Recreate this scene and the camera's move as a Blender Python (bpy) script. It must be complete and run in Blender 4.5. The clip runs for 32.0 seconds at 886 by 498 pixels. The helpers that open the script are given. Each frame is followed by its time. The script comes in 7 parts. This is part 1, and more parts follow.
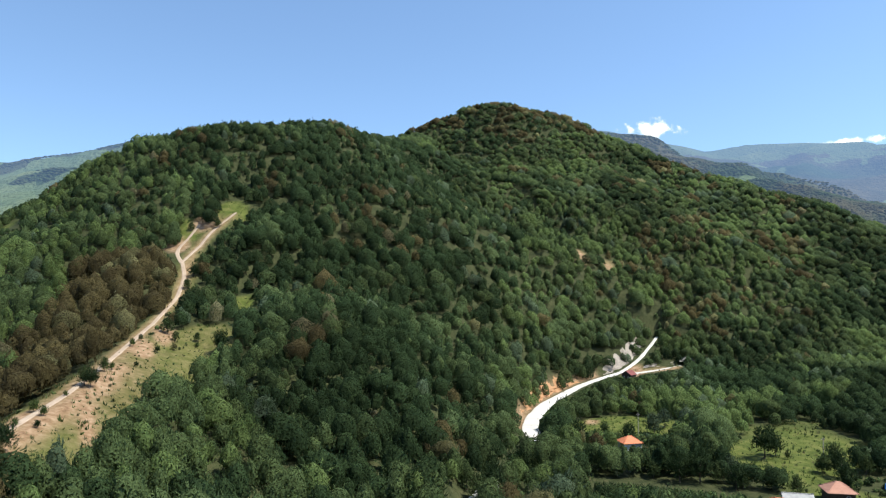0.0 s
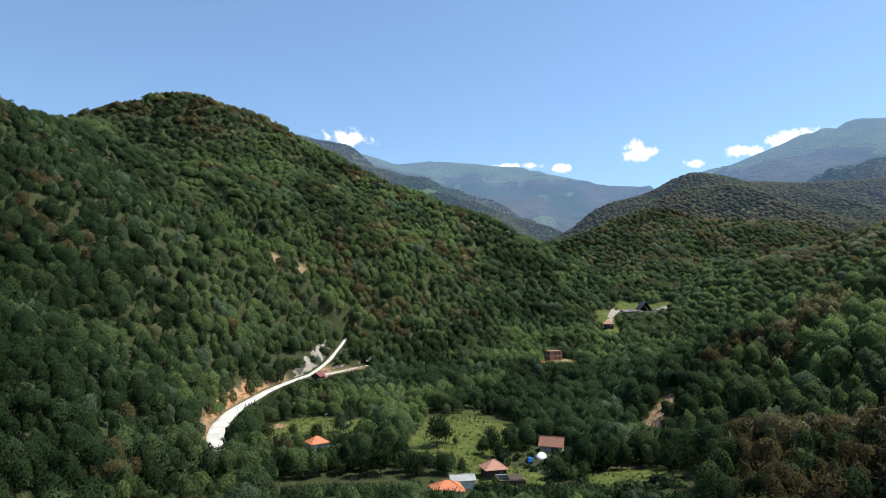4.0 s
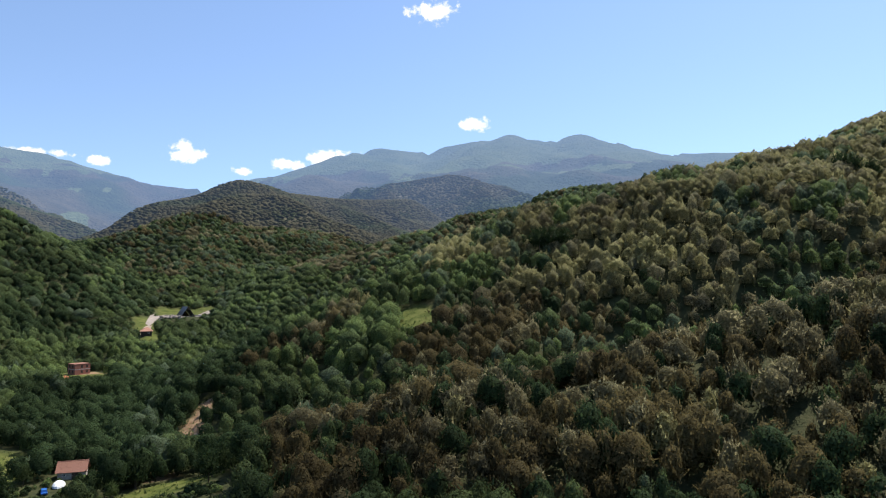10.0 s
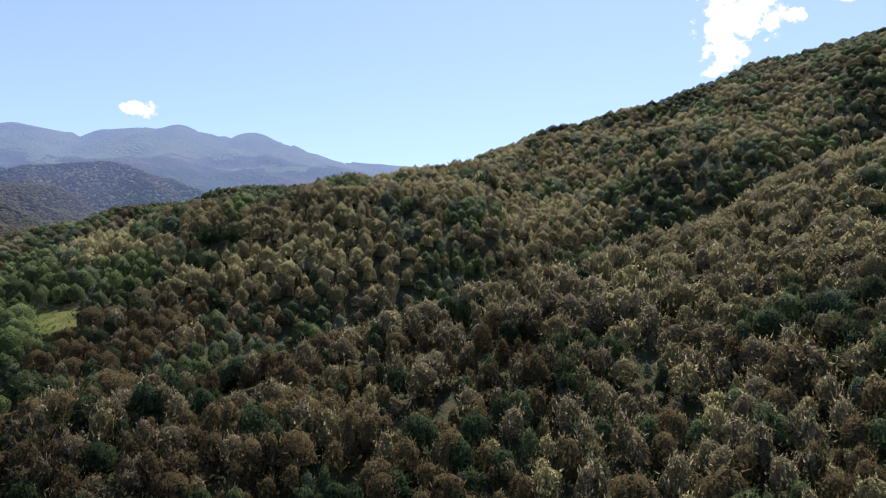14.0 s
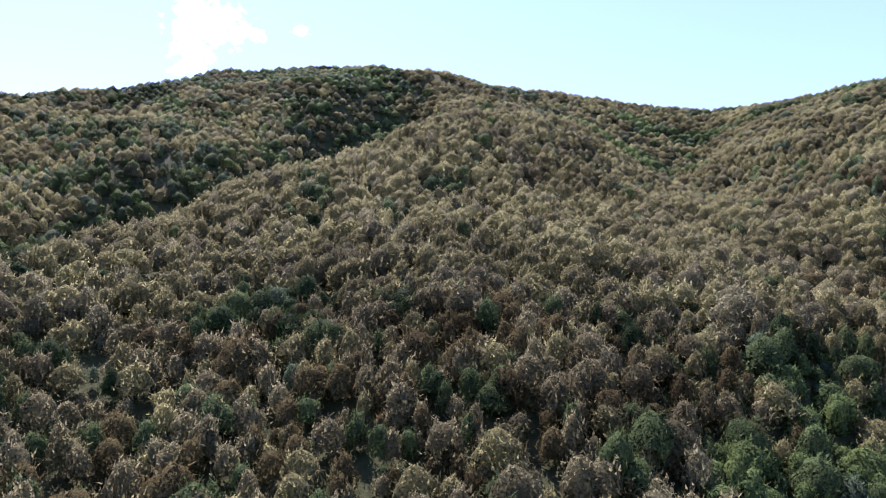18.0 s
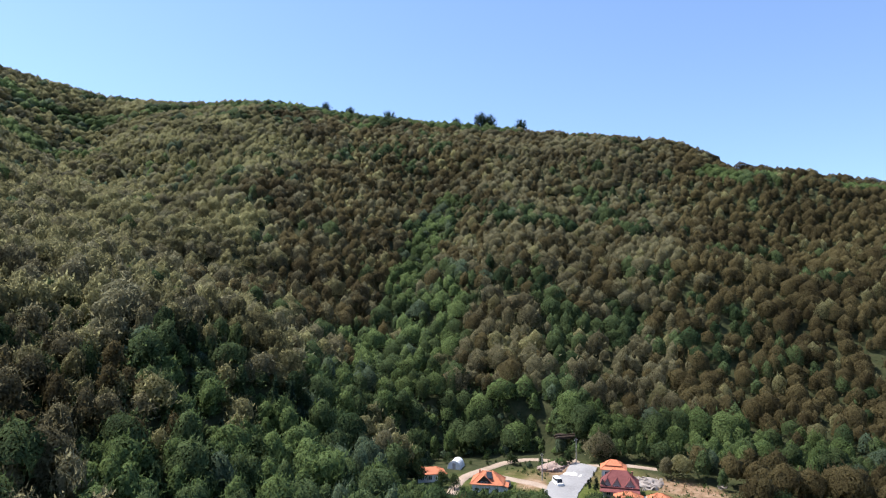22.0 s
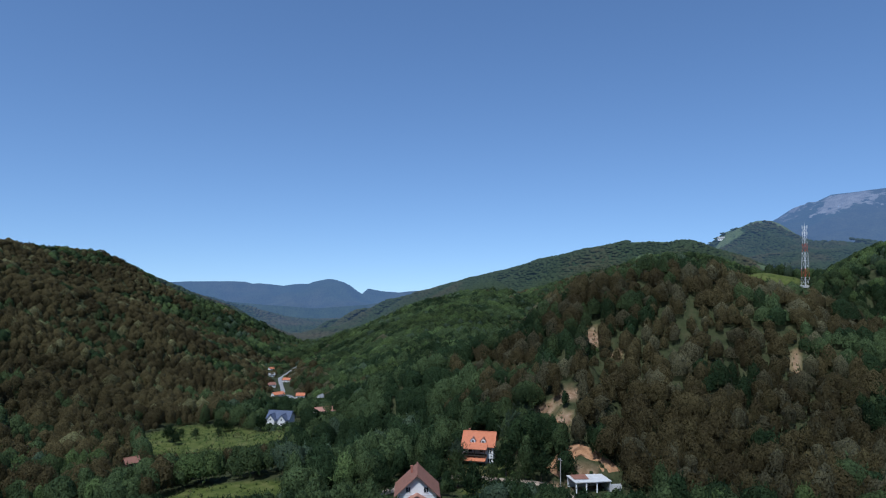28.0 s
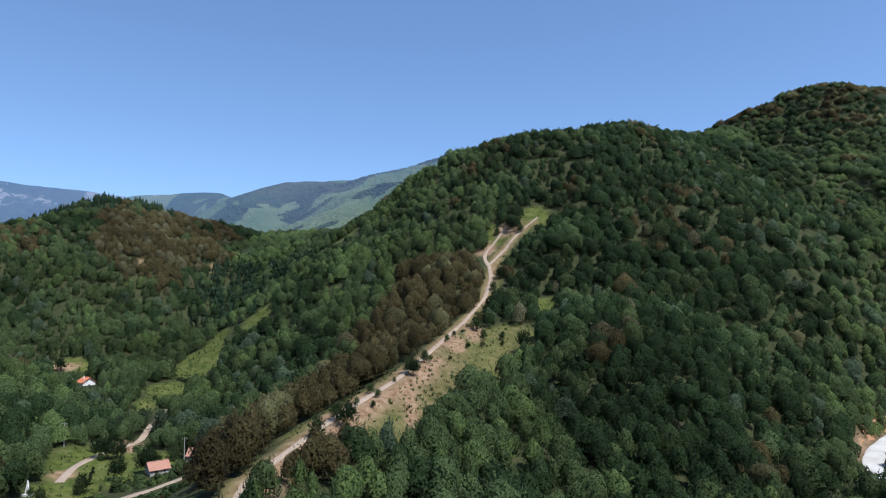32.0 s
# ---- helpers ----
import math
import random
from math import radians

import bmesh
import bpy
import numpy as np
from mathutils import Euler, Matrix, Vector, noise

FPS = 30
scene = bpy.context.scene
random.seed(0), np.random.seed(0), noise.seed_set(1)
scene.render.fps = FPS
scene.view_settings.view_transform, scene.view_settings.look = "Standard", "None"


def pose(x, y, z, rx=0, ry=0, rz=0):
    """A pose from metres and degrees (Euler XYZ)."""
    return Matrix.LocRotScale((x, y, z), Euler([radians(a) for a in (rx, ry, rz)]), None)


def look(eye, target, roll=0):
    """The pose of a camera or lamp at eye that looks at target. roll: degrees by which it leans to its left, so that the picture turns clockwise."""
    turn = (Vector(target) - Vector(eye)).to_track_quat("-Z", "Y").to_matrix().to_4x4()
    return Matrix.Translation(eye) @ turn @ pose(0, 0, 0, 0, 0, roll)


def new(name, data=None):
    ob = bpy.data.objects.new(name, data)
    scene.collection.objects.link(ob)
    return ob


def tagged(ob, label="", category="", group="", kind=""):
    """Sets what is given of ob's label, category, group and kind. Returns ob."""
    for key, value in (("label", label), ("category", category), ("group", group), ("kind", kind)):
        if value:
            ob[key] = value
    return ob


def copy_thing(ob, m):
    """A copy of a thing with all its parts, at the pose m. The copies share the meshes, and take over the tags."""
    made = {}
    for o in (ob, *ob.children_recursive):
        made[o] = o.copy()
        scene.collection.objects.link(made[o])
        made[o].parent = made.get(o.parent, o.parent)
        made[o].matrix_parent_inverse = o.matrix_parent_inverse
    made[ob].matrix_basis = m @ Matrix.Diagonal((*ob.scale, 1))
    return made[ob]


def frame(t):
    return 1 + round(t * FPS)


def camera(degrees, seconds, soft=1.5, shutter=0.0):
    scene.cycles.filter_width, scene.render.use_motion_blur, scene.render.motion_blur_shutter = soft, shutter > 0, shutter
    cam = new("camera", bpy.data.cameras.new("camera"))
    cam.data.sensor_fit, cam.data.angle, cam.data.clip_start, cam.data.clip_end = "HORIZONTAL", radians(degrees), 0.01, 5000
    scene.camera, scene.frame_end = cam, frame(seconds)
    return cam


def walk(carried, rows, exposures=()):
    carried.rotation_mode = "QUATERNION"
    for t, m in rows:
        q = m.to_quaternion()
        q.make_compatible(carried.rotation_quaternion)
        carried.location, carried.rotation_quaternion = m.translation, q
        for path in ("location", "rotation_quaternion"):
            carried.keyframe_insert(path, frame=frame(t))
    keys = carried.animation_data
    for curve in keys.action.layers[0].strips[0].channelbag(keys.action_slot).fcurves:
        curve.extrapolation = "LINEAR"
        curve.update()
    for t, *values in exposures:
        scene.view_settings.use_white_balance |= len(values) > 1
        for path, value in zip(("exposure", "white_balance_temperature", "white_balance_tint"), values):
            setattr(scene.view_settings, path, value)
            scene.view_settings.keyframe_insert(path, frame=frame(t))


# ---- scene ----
PATH = [
    (0, -0.00, 2.93, -0.52), (0.5, -3.12, 2.92, -0.34), (1, -6.33, 2.91, -0.25), (1.5, -9.53, 2.92, -0.13),
    (2, -12.75, 2.95, -0.11), (2.5, -15.98, 2.99, -0.13), (3, -19.22, 3.04, -0.13), (3.5, -22.47, 3.05, -0.11),
    (5.5, -35.38, 3.13, -0.05), (6, -38.48, 3.17, -0.12), (6.5, -41.60, 3.20, -0.10), (7, -44.70, 3.23, -0.06),
    (7.5, -47.78, 3.29, -0.03), (8, -50.87, 3.32, -0.03), (8.5, -53.96, 3.36, 0.04), (9, -57.07, 3.41, 0.03),
    (9.5, -60.17, 3.44, 0.05), (10, -63.27, 3.46, 0.04), (10.5, -66.39, 3.48, 0.05), (11, -69.54, 3.52, 0.06),
    (11.5, -72.75, 3.55, 0.11), (12, -76.23, 3.56, 0.14), (12.5, -79.74, 3.59, 0.26), (13, -83.26, 3.61, 0.29),
    (13.5, -86.77, 3.65, 0.34), (15.5, -105.72, 3.72, 0.52), (16, -111.16, 3.75, 0.52), (16.5, -116.58, 3.74, 0.49),
    (17, -122.14, 3.75, 0.39), (17.5, -128.03, 3.73, 0.21), (18, -134.93, 3.72, 0.15), (18.5, -141.11, 3.70, 0.14),
    (19, -147.37, 3.62, 0.18), (19.5, -153.60, 3.57, 0.15), (20, -159.73, 3.57, 0.08), (20.5, -165.81, 3.55, 0.12),
    (21, -171.86, 3.47, 0.14), (21.5, -177.95, 3.44, 0.21), (22, -184.03, 3.38, 0.26), (22.5, -190.16, 3.36, 0.25),
    (23, -196.15, 3.31, 0.20), (23.5, -202.08, 3.28, 0.25), (24, -208.31, 3.26, 0.25), (24.5, -215.34, 3.22, 0.26),
    (25, -222.44, 3.15, 0.25), (25.5, -229.52, 3.07, 0.20), (27.5, -257.43, 2.95, 0.47), (28, -264.33, 2.97, 0.52),
    (28.5, -271.21, 2.98, 0.56), (29, -279.64, 3.02, 0.57), (29.5, -288.69, 3.09, 0.52), (30, -298.06, 3.11, 0.44),
    (30.5, -307.38, 3.13, 0.48), (31, -316.58, 3.15, 0.49), (31.5, -325.69, 3.17, 0.45), (32, -334.80, 3.22, 0.49),
]
EYE = (0.0, 0.0, 58.0)
cam = camera(66.9, 32.0, soft=1.15)
walk(cam, [(t, pose(*EYE, 90 + p, 0, y) @ pose(0, 0, 0, 0, 0, r)) for t, y, p, r in PATH],
     [(0, 0.84, 6450, 4), (6, 0.55, 6550, 3), (9, 0.62, 6700, 8), (13, 0.80, 6600, 21), (16, 1.02, 6250, 34), (17.8, 1.46, 6050, 35), (19, 1.36, 6100, 33), (21, 1.06, 6250, 25), (23, 0.80, 6250, 7), (25.5, 0.12, 5530, 7), (28, -0.22, 5420, 9), (30, -0.04, 5510, 12), (32, 0.40, 5850, 9)])

# ---- light ----
SUN_AZ, SUN_EL = 108.0, 60.0
world = bpy.data.worlds.new("sky")
scene.world = world
world.use_nodes = True
wn = world.node_tree.nodes
sky = wn.new("ShaderNodeTexSky")
sky.sky_type, sky.sun_disc = "NISHITA", False
sky.sun_elevation, sky.sun_rotation = radians(SUN_EL), radians(SUN_AZ)
sky.altitude, sky.air_density, sky.dust_density, sky.ozone_density = 900, 1.0, 0.35, 2.6
wn["Background"].inputs["Strength"].default_value = 0.14
# the sky lookup is shifted up, so the pale band at the horizon sits below the hills
aim, raised, unit = wn.new("ShaderNodeTexCoord"), wn.new("ShaderNodeVectorMath"), wn.new("ShaderNodeVectorMath")
raised.operation, unit.operation = "ADD", "NORMALIZE"
raised.inputs[1].default_value = (0, 0, 0.09)
world.node_tree.links.new(aim.outputs["Generated"], raised.inputs[0])
world.node_tree.links.new(raised.outputs[0], unit.inputs[0])
world.node_tree.links.new(unit.outputs[0], sky.inputs["Vector"])
world.node_tree.links.new(sky.outputs["Color"], wn["Background"].inputs["Color"])
sun = new("sun", bpy.data.lights.new("sun", "SUN"))
sun.data.energy, sun.data.angle, sun.data.color = 4.8, radians(0.53), (1.0, 0.95, 0.87)
a, e = radians(SUN_AZ), radians(SUN_EL)
sun.matrix_world = look((0, 0, 400), (-math.sin(a) * math.cos(e), -math.cos(a) * math.cos(e), 400 - math.sin(e)))


# ---- materials ----
def material(name, colours, scale=1.0, rough=0.8, bump=0.0, metal=0.0, fine=6.0, bump_scale=8.0):
    """A surface whose colour wanders between the given ones at two scales, with fine relief."""
    m = bpy.data.materials.new(name)
    m.use_nodes = True
    n, link = m.node_tree.nodes, m.node_tree.links.new
    b = n["Principled BSDF"]
    b.inputs["Roughness"].default_value, b.inputs["Metallic"].default_value = rough, metal
    if "Specular IOR Level" in b.inputs:
        b.inputs["Specular IOR Level"].default_value = 0.25
    co = n.new("ShaderNodeTexCoord")
    big, small = n.new("ShaderNodeTexNoise"), n.new("ShaderNodeTexNoise")
    big.inputs["Scale"].default_value, small.inputs["Scale"].default_value = scale, scale * fine
    big.inputs["Detail"].default_value, small.inputs["Detail"].default_value = 4, 3
    mix = n.new("ShaderNodeMath")
    mix.operation = "MULTIPLY_ADD"
    mix.inputs[1].default_value = 0.45
    half = n.new("ShaderNodeMath")
    half.operation = "MULTIPLY"
    half.inputs[1].default_value = 0.55
    ramp = n.new("ShaderNodeValToRGB")
    while len(ramp.color_ramp.elements) < len(colours):
        ramp.color_ramp.elements.new(0.5)
    for i, c in enumerate(colours):
        ramp.color_ramp.elements[i].position = 0.32 + 0.36 * i / max(1, len(colours) - 1)
        ramp.color_ramp.elements[i].color = (*c, 1)
    link(co.outputs["Object"], big.inputs["Vector"])
    link(co.outputs["Object"], small.inputs["Vector"])
    link(big.outputs["Fac"], half.inputs[0])
    link(small.outputs["Fac"], mix.inputs[0])
    link(half.outputs[0], mix.inputs[2])
    link(mix.outputs[0], ramp.inputs["Fac"])
    link(ramp.outputs["Color"], b.inputs["Base Color"])
    if bump:
        bm_ = n.new("ShaderNodeTexNoise")
        bm_.inputs["Scale"].default_value = bump_scale
        bp = n.new("ShaderNodeBump")
        bp.inputs["Strength"].default_value, bp.inputs["Distance"].default_value = bump, 0.1
        link(co.outputs["Object"], bm_.inputs["Vector"])
        link(bm_.outputs["Fac"], bp.inputs["Height"])
        link(bp.outputs["Normal"], b.inputs["Normal"])
    return m


def leaf_material(name, dark, light, other, through_light=0.55):
    """Foliage: hue wanders from tree to tree and from clump to clump; some light passes through the leaves."""
    m = bpy.data.materials.new(name)
    m.use_nodes = True
    n, link = m.node_tree.nodes, m.node_tree.links.new
    b, out = n["Principled BSDF"], n["Material Output"]
    b.inputs["Roughness"].default_value = 0.8
    b.inputs["Specular IOR Level"].default_value = 0.06
    geo, co = n.new("ShaderNodeNewGeometry"), n.new("ShaderNodeTexCoord")
    tree, stand = n.new("ShaderNodeTexNoise"), n.new("ShaderNodeTexNoise")
    tree.inputs["Scale"].default_value, tree.inputs["Detail"].default_value = 0.13, 2
    stand.inputs["Scale"].default_value, stand.inputs["Detail"].default_value = 0.022, 2
    link(co.outputs["Object"], tree.inputs["Vector"])
    link(co.outputs["Object"], stand.inputs["Vector"])
    add = n.new("ShaderNodeMath")
    add.operation = "MULTIPLY_ADD"
    add.inputs[1].default_value, add.inputs[2].default_value = 1.5, -0.5
    link(tree.outputs["Fac"], add.inputs[0])
    add2 = n.new("ShaderNodeMath")
    add2.operation = "MULTIPLY_ADD"
    add2.inputs[1].default_value = 0.20
    link(geo.outputs["Random Per Island"], add2.inputs[0])
    link(add.outputs[0], add2.inputs[2])
    c1, c2 = n.new("ShaderNodeMix"), n.new("ShaderNodeMix")
    c1.data_type = c2.data_type = "RGBA"
    c1.inputs["A"].default_value, c1.inputs["B"].default_value = (*dark, 1), (*light, 1)
    c2.inputs["B"].default_value = (*other, 1)
    link(add2.outputs[0], c1.inputs["Factor"])
    mul = n.new("ShaderNodeMath")
    mul.operation = "MULTIPLY_ADD"
    mul.use_clamp = True
    mul.inputs[1].default_value, mul.inputs[2].default_value = 3.0, -1.25
    link(stand.outputs["Fac"], mul.inputs[0])
    link(mul.outputs[0], c2.inputs["Factor"])
    link(c1.outputs["Result"], c2.inputs["A"])
    # shade of leaf gaps painted in: colour dims in the hollows of the bump
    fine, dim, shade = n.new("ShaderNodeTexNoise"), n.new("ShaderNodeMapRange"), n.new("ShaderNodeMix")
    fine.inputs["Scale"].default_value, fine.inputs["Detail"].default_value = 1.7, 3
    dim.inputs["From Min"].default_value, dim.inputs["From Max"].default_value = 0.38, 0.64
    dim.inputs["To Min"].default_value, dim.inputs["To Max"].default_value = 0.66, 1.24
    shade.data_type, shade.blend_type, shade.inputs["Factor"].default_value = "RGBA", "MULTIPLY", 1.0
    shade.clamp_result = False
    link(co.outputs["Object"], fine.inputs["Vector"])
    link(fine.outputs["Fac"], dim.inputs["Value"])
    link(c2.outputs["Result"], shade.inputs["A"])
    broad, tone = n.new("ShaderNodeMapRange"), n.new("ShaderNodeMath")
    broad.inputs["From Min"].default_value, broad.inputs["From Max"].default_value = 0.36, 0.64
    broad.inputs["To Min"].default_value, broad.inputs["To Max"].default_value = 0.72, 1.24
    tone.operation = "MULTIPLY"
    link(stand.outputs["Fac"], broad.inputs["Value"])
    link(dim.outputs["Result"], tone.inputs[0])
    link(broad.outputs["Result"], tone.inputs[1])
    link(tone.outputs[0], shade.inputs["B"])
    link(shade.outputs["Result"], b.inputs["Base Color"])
    leafy = n.new("ShaderNodeBump")
    leafy.inputs["Strength"].default_value, leafy.inputs["Distance"].default_value = 0.68, 0.65
    link(fine.outputs["Fac"], leafy.inputs["Height"])
    link(leafy.outputs["Normal"], b.inputs["Normal"])
    tr, mx = n.new("ShaderNodeBsdfTranslucent"), n.new("ShaderNodeMixShader")
    mx.inputs["Fac"].default_value = through_light
    link(shade.outputs["Result"], tr.inputs["Color"])
    link(b.outputs[0], mx.inputs[1])
    link(tr.outputs[0], mx.inputs[2])
    # gaps between the leaves
    hole, sieve, gap, veil = n.new("ShaderNodeTexNoise"), n.new("ShaderNodeMapRange"), n.new("ShaderNodeBsdfTransparent"), n.new("ShaderNodeMixShader")
    hole.inputs["Scale"].default_value, hole.inputs["Detail"].default_value = 2.1, 3
    sieve.inputs["From Min"].default_value, sieve.inputs["From Max"].default_value = 0.43, 0.48
    sieve.inputs["To Min"].default_value, sieve.inputs["To Max"].default_value = 1.0, 0.0
    link(co.outputs["Object"], hole.inputs["Vector"])
    link(hole.outputs["Fac"], sieve.inputs["Value"])
    link(sieve.outputs["Result"], veil.inputs["Fac"])
    link(mx.outputs[0], veil.inputs[1])
    link(gap.outputs[0], veil.inputs[2])
    link(veil.outputs[0], out.inputs["Surface"])
    return m


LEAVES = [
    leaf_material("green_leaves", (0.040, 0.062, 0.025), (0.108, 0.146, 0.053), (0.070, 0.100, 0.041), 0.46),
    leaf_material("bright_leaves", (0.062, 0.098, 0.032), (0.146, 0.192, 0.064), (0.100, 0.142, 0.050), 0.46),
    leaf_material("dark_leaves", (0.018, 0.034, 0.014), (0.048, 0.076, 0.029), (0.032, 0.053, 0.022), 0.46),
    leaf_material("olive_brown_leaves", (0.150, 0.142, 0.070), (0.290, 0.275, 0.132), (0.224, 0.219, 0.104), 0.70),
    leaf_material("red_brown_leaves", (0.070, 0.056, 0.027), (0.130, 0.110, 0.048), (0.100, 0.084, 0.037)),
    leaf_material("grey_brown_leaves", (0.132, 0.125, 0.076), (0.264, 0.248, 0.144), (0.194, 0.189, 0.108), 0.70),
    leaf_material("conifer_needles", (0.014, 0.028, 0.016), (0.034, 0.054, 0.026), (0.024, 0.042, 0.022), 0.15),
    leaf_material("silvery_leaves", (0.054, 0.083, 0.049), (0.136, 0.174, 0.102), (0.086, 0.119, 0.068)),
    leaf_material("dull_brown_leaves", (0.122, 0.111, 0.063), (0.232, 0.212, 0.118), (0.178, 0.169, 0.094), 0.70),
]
BARK = material("bark", [(0.05, 0.04, 0.03), (0.12, 0.10, 0.08)], 2.0, 0.9, 0.6)

# ---- the land: crests as (bearing in degrees clockwise from ahead, metres out, height) ----
HILLS, LEVELS = [], []


def hill(slope, width, *rows):
    """A crest line, with the fall of its sides and the breadth of its rounded top."""
    HILLS.append((slope, width, rows))


def level(*rows):
    """Heights of the valley floors."""
    LEVELS.extend(rows)


# green hill
hill(0.66, 18, (-29, 560, 114), (-26, 550, 129), (-21.5, 530, 155), (-18, 520, 171), (-11, 530, 177), (-8, 560, 180), (-4, 640, 192), (-2, 740, 220), (1, 790, 252), (4.3, 800, 268), (8.6, 790, 253), (12, 770, 225), (17, 740, 186), (21.6, 720, 160), (26, 710, 137), (31, 720, 110), (33.5, 740, 82), (36, 760, 47))
# green hill's front and its buttresses
hill(0.70, 20, (-10, 545, 168), (-9, 420, 102), (-8, 300, 46), (-7, 190, 8))
hill(0.64, 22, (-15, 500, 150), (-14, 400, 96), (-14, 300, 50), (-15, 200, 12))
hill(0.70, 16, (5, 780, 240), (6, 640, 165), (7, 520, 100), (8, 440, 55), (9, 390, 25))
hill(0.66, 16, (19, 720, 165), (19, 600, 105), (20, 520, 60), (21, 470, 26))
# trail spur
hill(0.56, 9, (-41.3, 125, 23), (-36.5, 150, 25), (-33.7, 165, 27), (-29.1, 195, 30), (-26.3, 230, 34), (-23.4, 280, 43), (-21.8, 300, 49), (-21.4, 330, 62), (-21.5, 352, 73), (-19.6, 375, 83), (-17.5, 400, 94), (-16, 470, 130))
# low back
hill(0.52, 25, (-28, 570, 106), (-33, 600, 102), (-38, 700, 107), (-43, 850, 112))
# beech spur
hill(0.48, 10, (46, 205, -4), (48, 200, 3), (53, 190, 15), (62.6, 185, 24), (72, 185, 30), (80.4, 190, 36), (90, 207, 45), (101, 235, 60), (112, 275, 78), (121.5, 330, 90), (127.5, 395, 112), (131, 460, 150), (132.8, 490, 178), (134, 580, 230), (134, 690, 272))
# beech hill
hill(0.56, 16, (49, 280, 22), (53, 315, 38), (60.7, 355, 62), (65.5, 370, 81), (71.6, 390, 100), (78.2, 410, 112), (82, 430, 125), (88, 450, 135), (95.5, 520, 156), (100.5, 600, 195), (106, 660, 230), (111, 690, 251), (117, 710, 280), (124, 720, 294), (129, 725, 297), (135, 730, 289), (143, 750, 279), (153, 770, 258), (158, 780, 248))
# long hill
hill(0.5, 18, (158, 780, 248), (162, 740, 243), (168, 705, 242), (173, 700, 239), (177, 685, 229), (185.3, 670, 219), (193, 660, 207), (201.7, 650, 191), (208, 640, 163), (211.5, 660, 160), (217, 680, 147), (222, 730, 122), (226.4, 800, 105), (230, 900, 99), (237, 1000, 93), (242, 1100, 55), (246, 1200, 22), (251, 1250, -41))
# house hill
hill(0.55, 12, (-106, 290, -10), (-102, 286, 0), (-98, 288, 15), (-94, 294, 23), (-90, 300, 32), (-85.4, 310, 44), (-81.3, 320, 59), (-78, 330, 66), (-75.7, 335, 65), (-73, 330, 52), (-68, 320, 43), (-62.5, 290, 24), (-60.5, 250, 9))
hill(0.75, 4, (-84, 290, 40), (-84.5, 240, 26), (-84.8, 216, 15), (-84.6, 206, 11), (-84.4, 201, 8))
# cone hill
hill(0.5, 14, (-73.5, 570, 62), (-72, 560, 67), (-70, 550, 69), (-68, 545, 66), (-66, 535, 64), (-64, 530, 69), (-60.4, 560, 86), (-56.6, 620, 105), (-51.8, 650, 130), (-49, 660, 124), (-45, 680, 110), (-42.4, 700, 95), (-39.7, 720, 67))
# valley side
hill(0.5, 30, (-108.5, 1460, -78), (-107.2, 1430, -52), (-106, 1400, -35), (-104.4, 1370, -14), (-102, 1340, 9), (-99.5, 1310, 30), (-97, 1280, 45), (-92.5, 1200, 71), (-86, 1150, 104), (-83, 1120, 117), (-80, 1100, 128), (-76, 1070, 126), (-74, 1000, 60))
# foot of the valley side
hill(0.34, 30, (-91, 1150, 66), (-92.5, 900, 36), (-94, 700, 14), (-95.5, 520, 2), (-97, 430, -8))
# back knoll
hill(0.35, 30, (-76, 1600, 150), (-72, 1600, 187), (-70, 1600, 206), (-68, 1600, 186), (-64, 1600, 158))
# upper spur
hill(0.45, 25, (36, 880, 62), (37.4, 900, 90), (41, 1020, 120), (43.2, 1130, 176), (44.4, 1160, 208), (46.4, 1200, 239), (49.7, 1250, 232), (54, 1300, 232), (60, 1500, 260))
hill(0.5, 30, (46.4, 1200, 238), (45, 1080, 180), (43.5, 950, 126), (42.5, 830, 84), (42, 740, 58))
# upper ridge
hill(0.4, 35, (50, 1800, 270), (54, 1850, 303), (59, 1900, 362), (64, 1950, 392), (68, 1900, 352), (72, 1850, 303), (78, 1800, 297))
# middle ridge
hill(0.4, 20, (50, 660, 55), (55.7, 700, 89), (62.4, 750, 120), (69.6, 780, 147), (76.7, 820, 176), (80.4, 850, 186), (90, 900, 200))
# side ridge
hill(0.45, 35, (10, 1750, 455), (13, 1800, 453), (16.8, 1800, 435), (20.6, 1800, 377), (26.3, 1800, 320), (31, 1700, 230), (34.4, 1600, 142))
# pasture ridge
hill(0.45, 50, (-49.6, 2800, 397), (-44, 2700, 414), (-42.6, 2400, 355), (-38, 2300, 407), (-32.7, 2200, 408), (-27.5, 2100, 439), (-22, 2000, 481), (-15, 1900, 500))
# head mountain
hill(0.38, 80, (10, 3500, 850), (13.3, 3600, 851), (21.6, 3600, 711), (24.5, 3600, 728), (31.4, 3600, 690), (35.4, 3600, 638), (39.2, 3600, 580), (44, 3400, 532), (48, 3300, 480))
# blue mountain
hill(0.36, 80, (46, 4000, 640), (48.2, 4000, 691), (53, 3900, 754), (57.8, 3800, 861), (61.2, 3800, 840), (64, 3800, 878), (69, 3900, 961), (72, 3900, 911), (74.8, 3900, 948), (77.4, 3900, 900), (80, 3900, 835), (84, 3800, 785), (90, 3800, 770), (100, 3900, 760))
# spurs that close the lower valley
hill(0.42, 30, (-125, 1850, 90), (-117.8, 1800, 40), (-115.2, 1760, 22), (-112.4, 1750, 1), (-111.1, 1760, -28), (-109.5, 1780, -58), (-108.3, 1800, -80))
hill(0.42, 30, (-88, 2500, 90), (-96.8, 2450, 30), (-102, 2400, -14), (-106.3, 2400, -26), (-109, 2400, -22), (-112.9, 2400, -8), (-118, 2450, 20))
